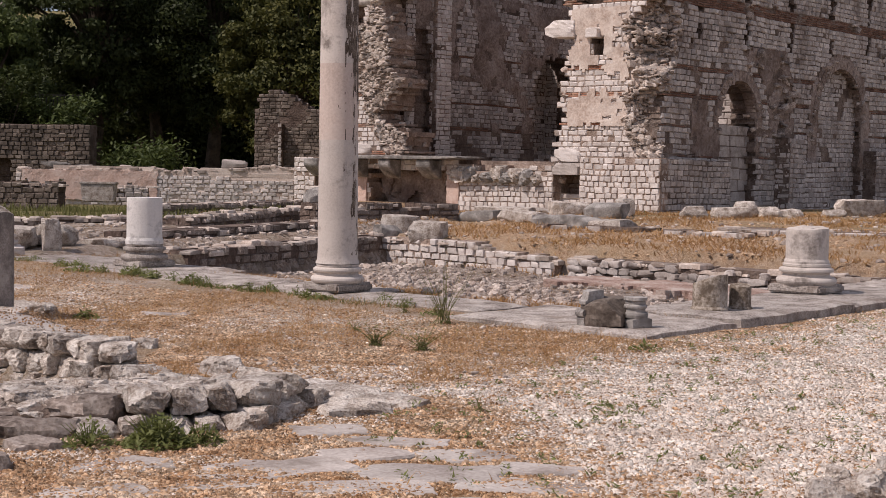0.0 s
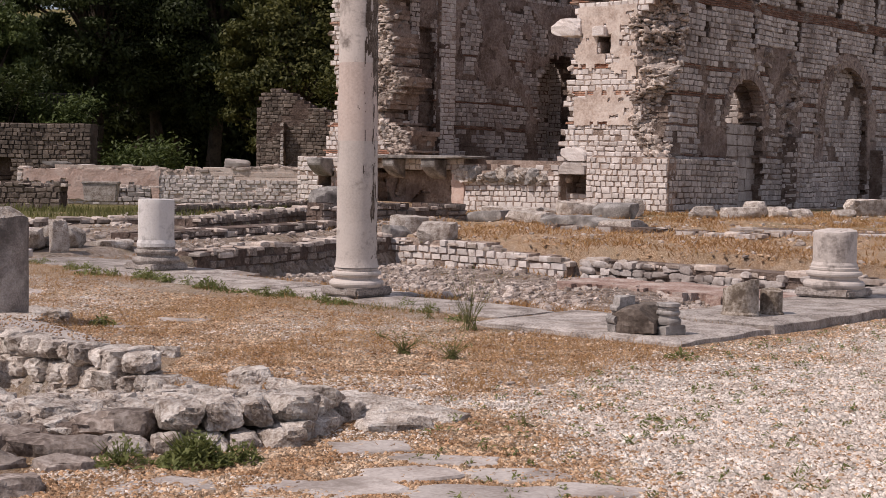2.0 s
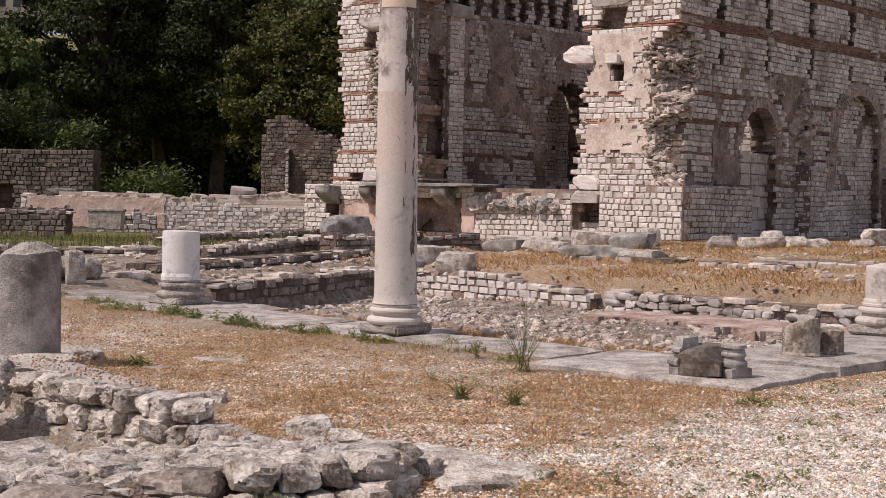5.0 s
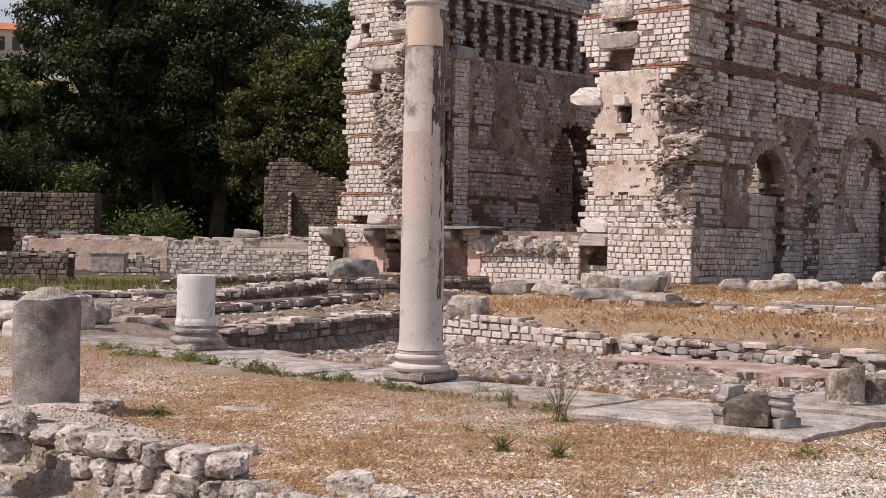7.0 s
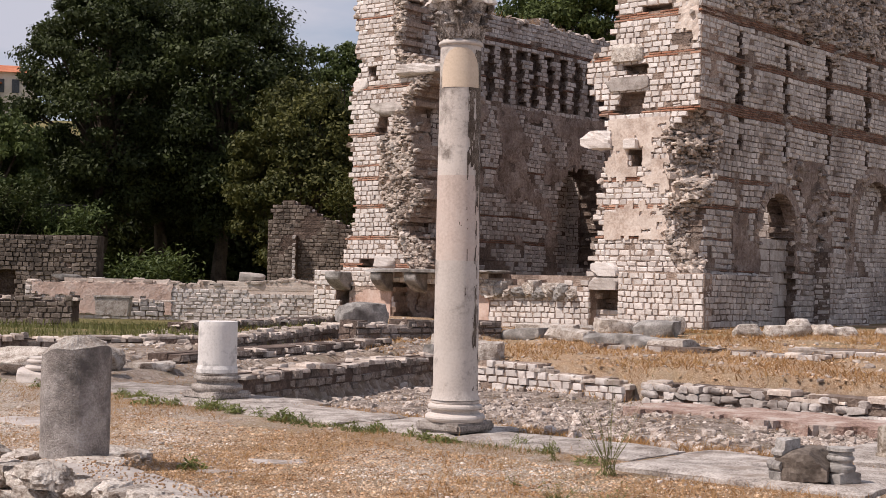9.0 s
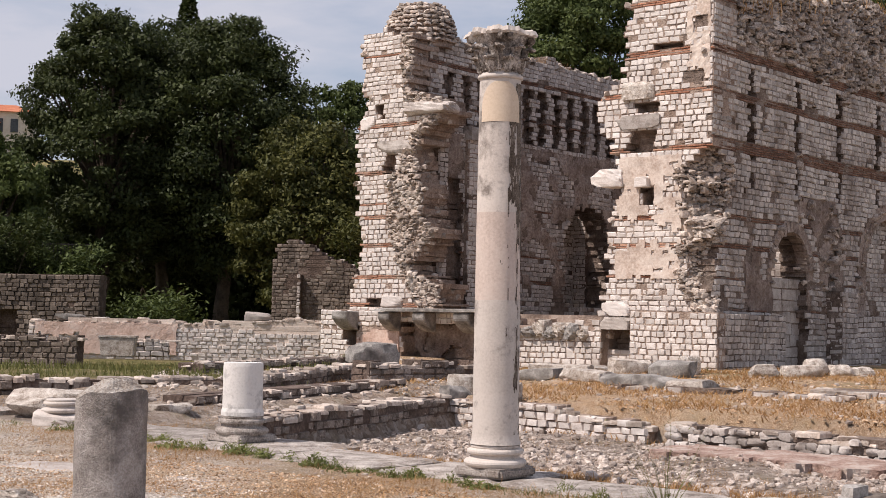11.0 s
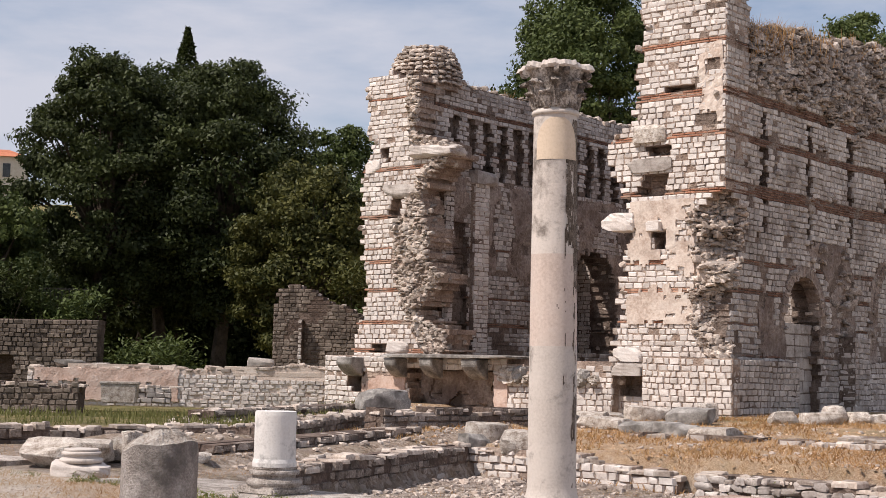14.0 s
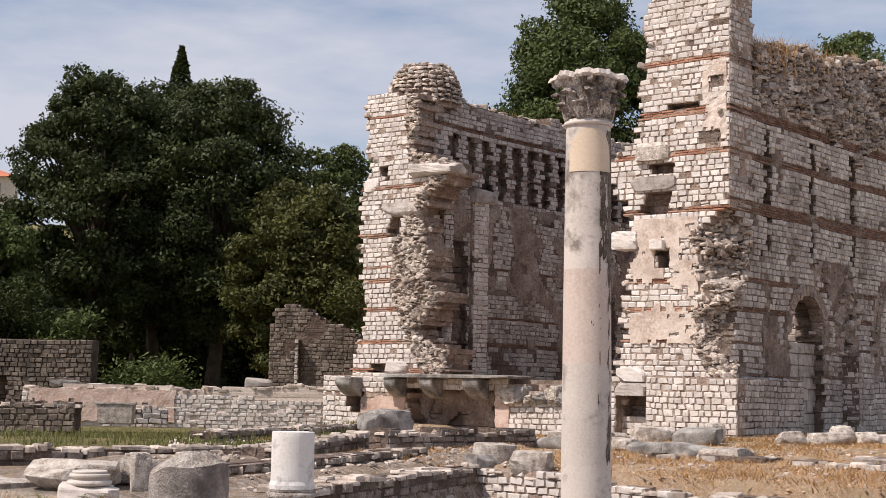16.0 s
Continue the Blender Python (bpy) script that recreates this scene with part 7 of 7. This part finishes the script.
TREES = (
    ("evergreen_oak", -14.9, 62.0, 14.1, 3.2, LEAF_OAK, "large dense dark evergreen oak", 84, 420, 0.15, 0.24, 11),
    ("evergreen_oak", -12.9, 65.0, 14.2, 2.9, LEAF_OAK, "dense dark evergreen oak between two others", 70, 420, 0.15, 0.24, 32),
    ("evergreen_oak", -9.9, 63.0, 14.1, 3.7, LEAF_OAK, "broad dark evergreen oak with lighter top", 80, 420, 0.15, 0.24, 12),
    ("leafy_tree", -6.4, 60.0, 9.7, 2.8, LEAF_YELLOW, "green tree with yellowing leaves", 60, 360, 0.15, 0.10, 13),
    ("leafy_tree", -5.2, 70.0, 12.4, 3.4, LEAF_MID, "thin-topped leafy tree behind the ruin", 46, 300, 0.16, 0.2, 14),
    ("leafy_tree", -18.7, 58.0, 8.6, 2.7, LEAF_MID, "bushy leafy tree at the garden edge", 64, 360, 0.15, 0.06, 15),
    ("leafy_tree", -22.6, 60.0, 8.0, 3.0, LEAF_MID, "bushy leafy tree at the garden edge", 64, 360, 0.15, 0.06, 35),
    ("evergreen_oak", -14.6, 70.0, 11.0, 3.8, LEAF_OAK, "dark tree in the second row", 60, 300, 0.2, 0.08, 16),
    ("evergreen_oak", -6.0, 76.0, 11.5, 5.0, LEAF_OAK, "dark tree in the second row", 60, 300, 0.2, 0.06, 17),
    ("evergreen_oak", -12.5, 74.0, 11.0, 6.0, LEAF_OAK, "dark tree in the second row", 70, 320, 0.22, 0.05, 18),
    ("leafy_tree", 6.4, 72.0, 20.5, 4.4, LEAF_MID, "tall leafy tree rising behind the hall", 90, 520, 0.17, 0.30, 19),
    ("leafy_tree", 20.2, 74.0, 18.9, 4.4, LEAF_MID, "rounded green tree behind the wall", 70, 480, 0.17, 0.3, 20),
    ("leafy_tree", 30.0, 78.0, 17.0, 6.0, LEAF_MID, "green tree behind the wall", 50, 240, 0.2, 0.2, 21),
)
for nm, x, y, ht, rd, m_, lb, cl, lv, sz, lw, sd in TREES:
    far = "second row" in lb or x > 25
    tree(nm, x, y, zg(x, y), ht, rd, m_, lb, int(cl * 2.1), int(lv * (0.5 if far else 1.3)), sz * (0.8 if far else 0.66), lw, 1.0, 0.4, sd)
# cypress
cy = rootof("cypress", pose(-12.6, 68.0, 0), "slim dark pointed cypress", "tree", "trees behind the ruins")
hc, ht_ = Heap(), Heap()
for i in range(9000):
    z = rng.uniform(3, 16.3)
    r = 0.95 * (1 - ((z - 3) / 13.3) ** 5) * rng.random() ** 0.4 + 0.04
    a = rng.uniform(0, 6.28)
    leaf_quad(hc, r * math.cos(a), r * math.sin(a), z, rng.uniform(0.07, 0.16), 1.0)
limb(ht_, Vector((0, 0, -0.3)), Vector((0, 0, 14)), 0.25, 0.04)
ht_.done("trunk", BARK, cy)
hc.done("crown", LEAF_OAK, cy)


def bush(x, y, r, h, n, material, label, leaf=0.09):
    root = rootof("bush", pose(x, y, zg(x, y)), label, "bush", "bushes")
    cr, tk = Heap(), Heap()
    for k in range(14):
        a, q = rng.uniform(0, 6.28), rng.random() ** 0.5
        cx, cyy, cz = r * q * math.cos(a), r * q * math.sin(a), h * rng.uniform(0.3, 0.85)
        limb(tk, Vector((0, 0, -0.1)), Vector((cx, cyy, cz)), 0.05, 0.01, 4)
        for i in range(n // 14):
            d = Vector((rng.gauss(0, 1), rng.gauss(0, 1), rng.gauss(0, 0.8))) * (r * 0.22)
            leaf_quad(cr, cx + d.x, cyy + d.y, max(0.02, cz + d.z), leaf * rng.uniform(0.6, 1.3), 1.2)
    tk.done("branches", BARK, root)
    cr.done("foliage", material, root)
    return root


bush(-11.0, 53.5, 1.5, 2.3, 4200, LEAF_MID, "bright leafy bush by the retaining wall")
bush(-14.6, 55.0, 1.3, 4.4, 4200, LEAF_MID, "tall bush above the retaining wall")
bush(-17.5, 55.5, 1.8, 5.2, 5200, LEAF_OAK, "dark bush above the retaining wall")
bush(-20.0, 54.5, 1.8, 4.6, 5200, LEAF_OAK, "dark bush above the retaining wall")
bush(-4.7, 52.5, 1.2, 3.4, 3600, LEAF_MID, "leafy bush beside the ruined stump")
bush(-3.6, 56.0, 1.6, 5.6, 5000, LEAF_YELLOW, "yellowing shrub beside the ruin")
# dense hedge row closing the garden behind
hedge = Heap()
for i in range(60000):
    x = rng.uniform(-42, 2)
    z = (8.0 if x < -19 else 11.0) * rng.random() ** 0.8
    y = 80 + 3 * nz(x * 0.3, z * 0.3) + rng.uniform(-1, 2)
    leaf_quad(hedge, x, y, z + zg(x, 80), rng.uniform(0.2, 0.42), 1.0)
hedge.done("far_woods", LEAF_OAK, label="dense dark wood closing the garden", kind="stuff", category="woods")

# garden railing in the shade of the trees
rail = rootof("garden_railing", pose(-19.0, 56.5, 2.6), "dark iron railing under the trees", "railing")
for i in range(36):
    bm = bmesh.new()
    bmesh.ops.create_cone(bm, cap_ends=True, segments=6, radius1=0.018, radius2=0.018, depth=1.1, matrix=Matrix.Translation((i * 0.14, 0, 0.55)))
    part("bar", bm, IRON, rail)
for z in (0.12, 1.05):
    bm = bmesh.new()
    bmesh.ops.create_cube(bm, size=1, matrix=Matrix.LocRotScale((2.5, 0, z), None, (5.1, 0.03, 0.04)))
    part("rail", bm, IRON, rail)

# far house on the slope
hx, hy = -49.0, 160.0
house = rootof("far_house", pose(hx, hy, zg(hx, hy) - 2.0, 0, 0, 12), "pale stucco villa with a red tiled roof", "house")


def house_block(x0, x1, y0, y1, z0, z1, roof_h):
    bm = bmesh.new()
    bmesh.ops.create_cube(bm, size=1, matrix=Matrix.LocRotScale(((x0 + x1) / 2, (y0 + y1) / 2, (z0 + z1) / 2), None, (x1 - x0, y1 - y0, z1 - z0)))
    w = part("wall", bm, STUCCO, house)
    o = 0.5
    mx, my = (x0 + x1) / 2, (y0 + y1) / 2
    vs = [(x0 - o, y0 - o, z1), (x1 + o, y0 - o, z1), (x1 + o, y1 + o, z1), (x0 - o, y1 + o, z1), (mx - 1, my, z1 + roof_h), (mx + 1, my, z1 + roof_h)]
    mk("roof", vs, [(0, 1, 5, 4), (1, 2, 5), (2, 3, 4, 5), (3, 0, 4), (3, 2, 1, 0)], TERRA, house)
    for k in range(int((x1 - x0) / 1.6)):
        xx = x0 + 0.9 + k * 1.6
        bm = bmesh.new()
        bmesh.ops.create_cube(bm, size=1, matrix=Matrix.LocRotScale((xx, y0 - 0.03, z1 - 1.5), None, (0.8, 0.1, 1.5)))
        part("window", bm, DARKGLASS, w)


house_block(-8, 0.2, 0, 8, 0, 6.0, 1.4)
house_block(-2.0, 4.0, 1, 9, 0, 7.3, 1.3)
bm = bmesh.new()
bmesh.ops.create_cube(bm, size=1, matrix=Matrix.LocRotScale((-3.2, 3, 7.8), None, (0.8, 0.8, 1.6)))
part("chimney", bm, TERRA, house)
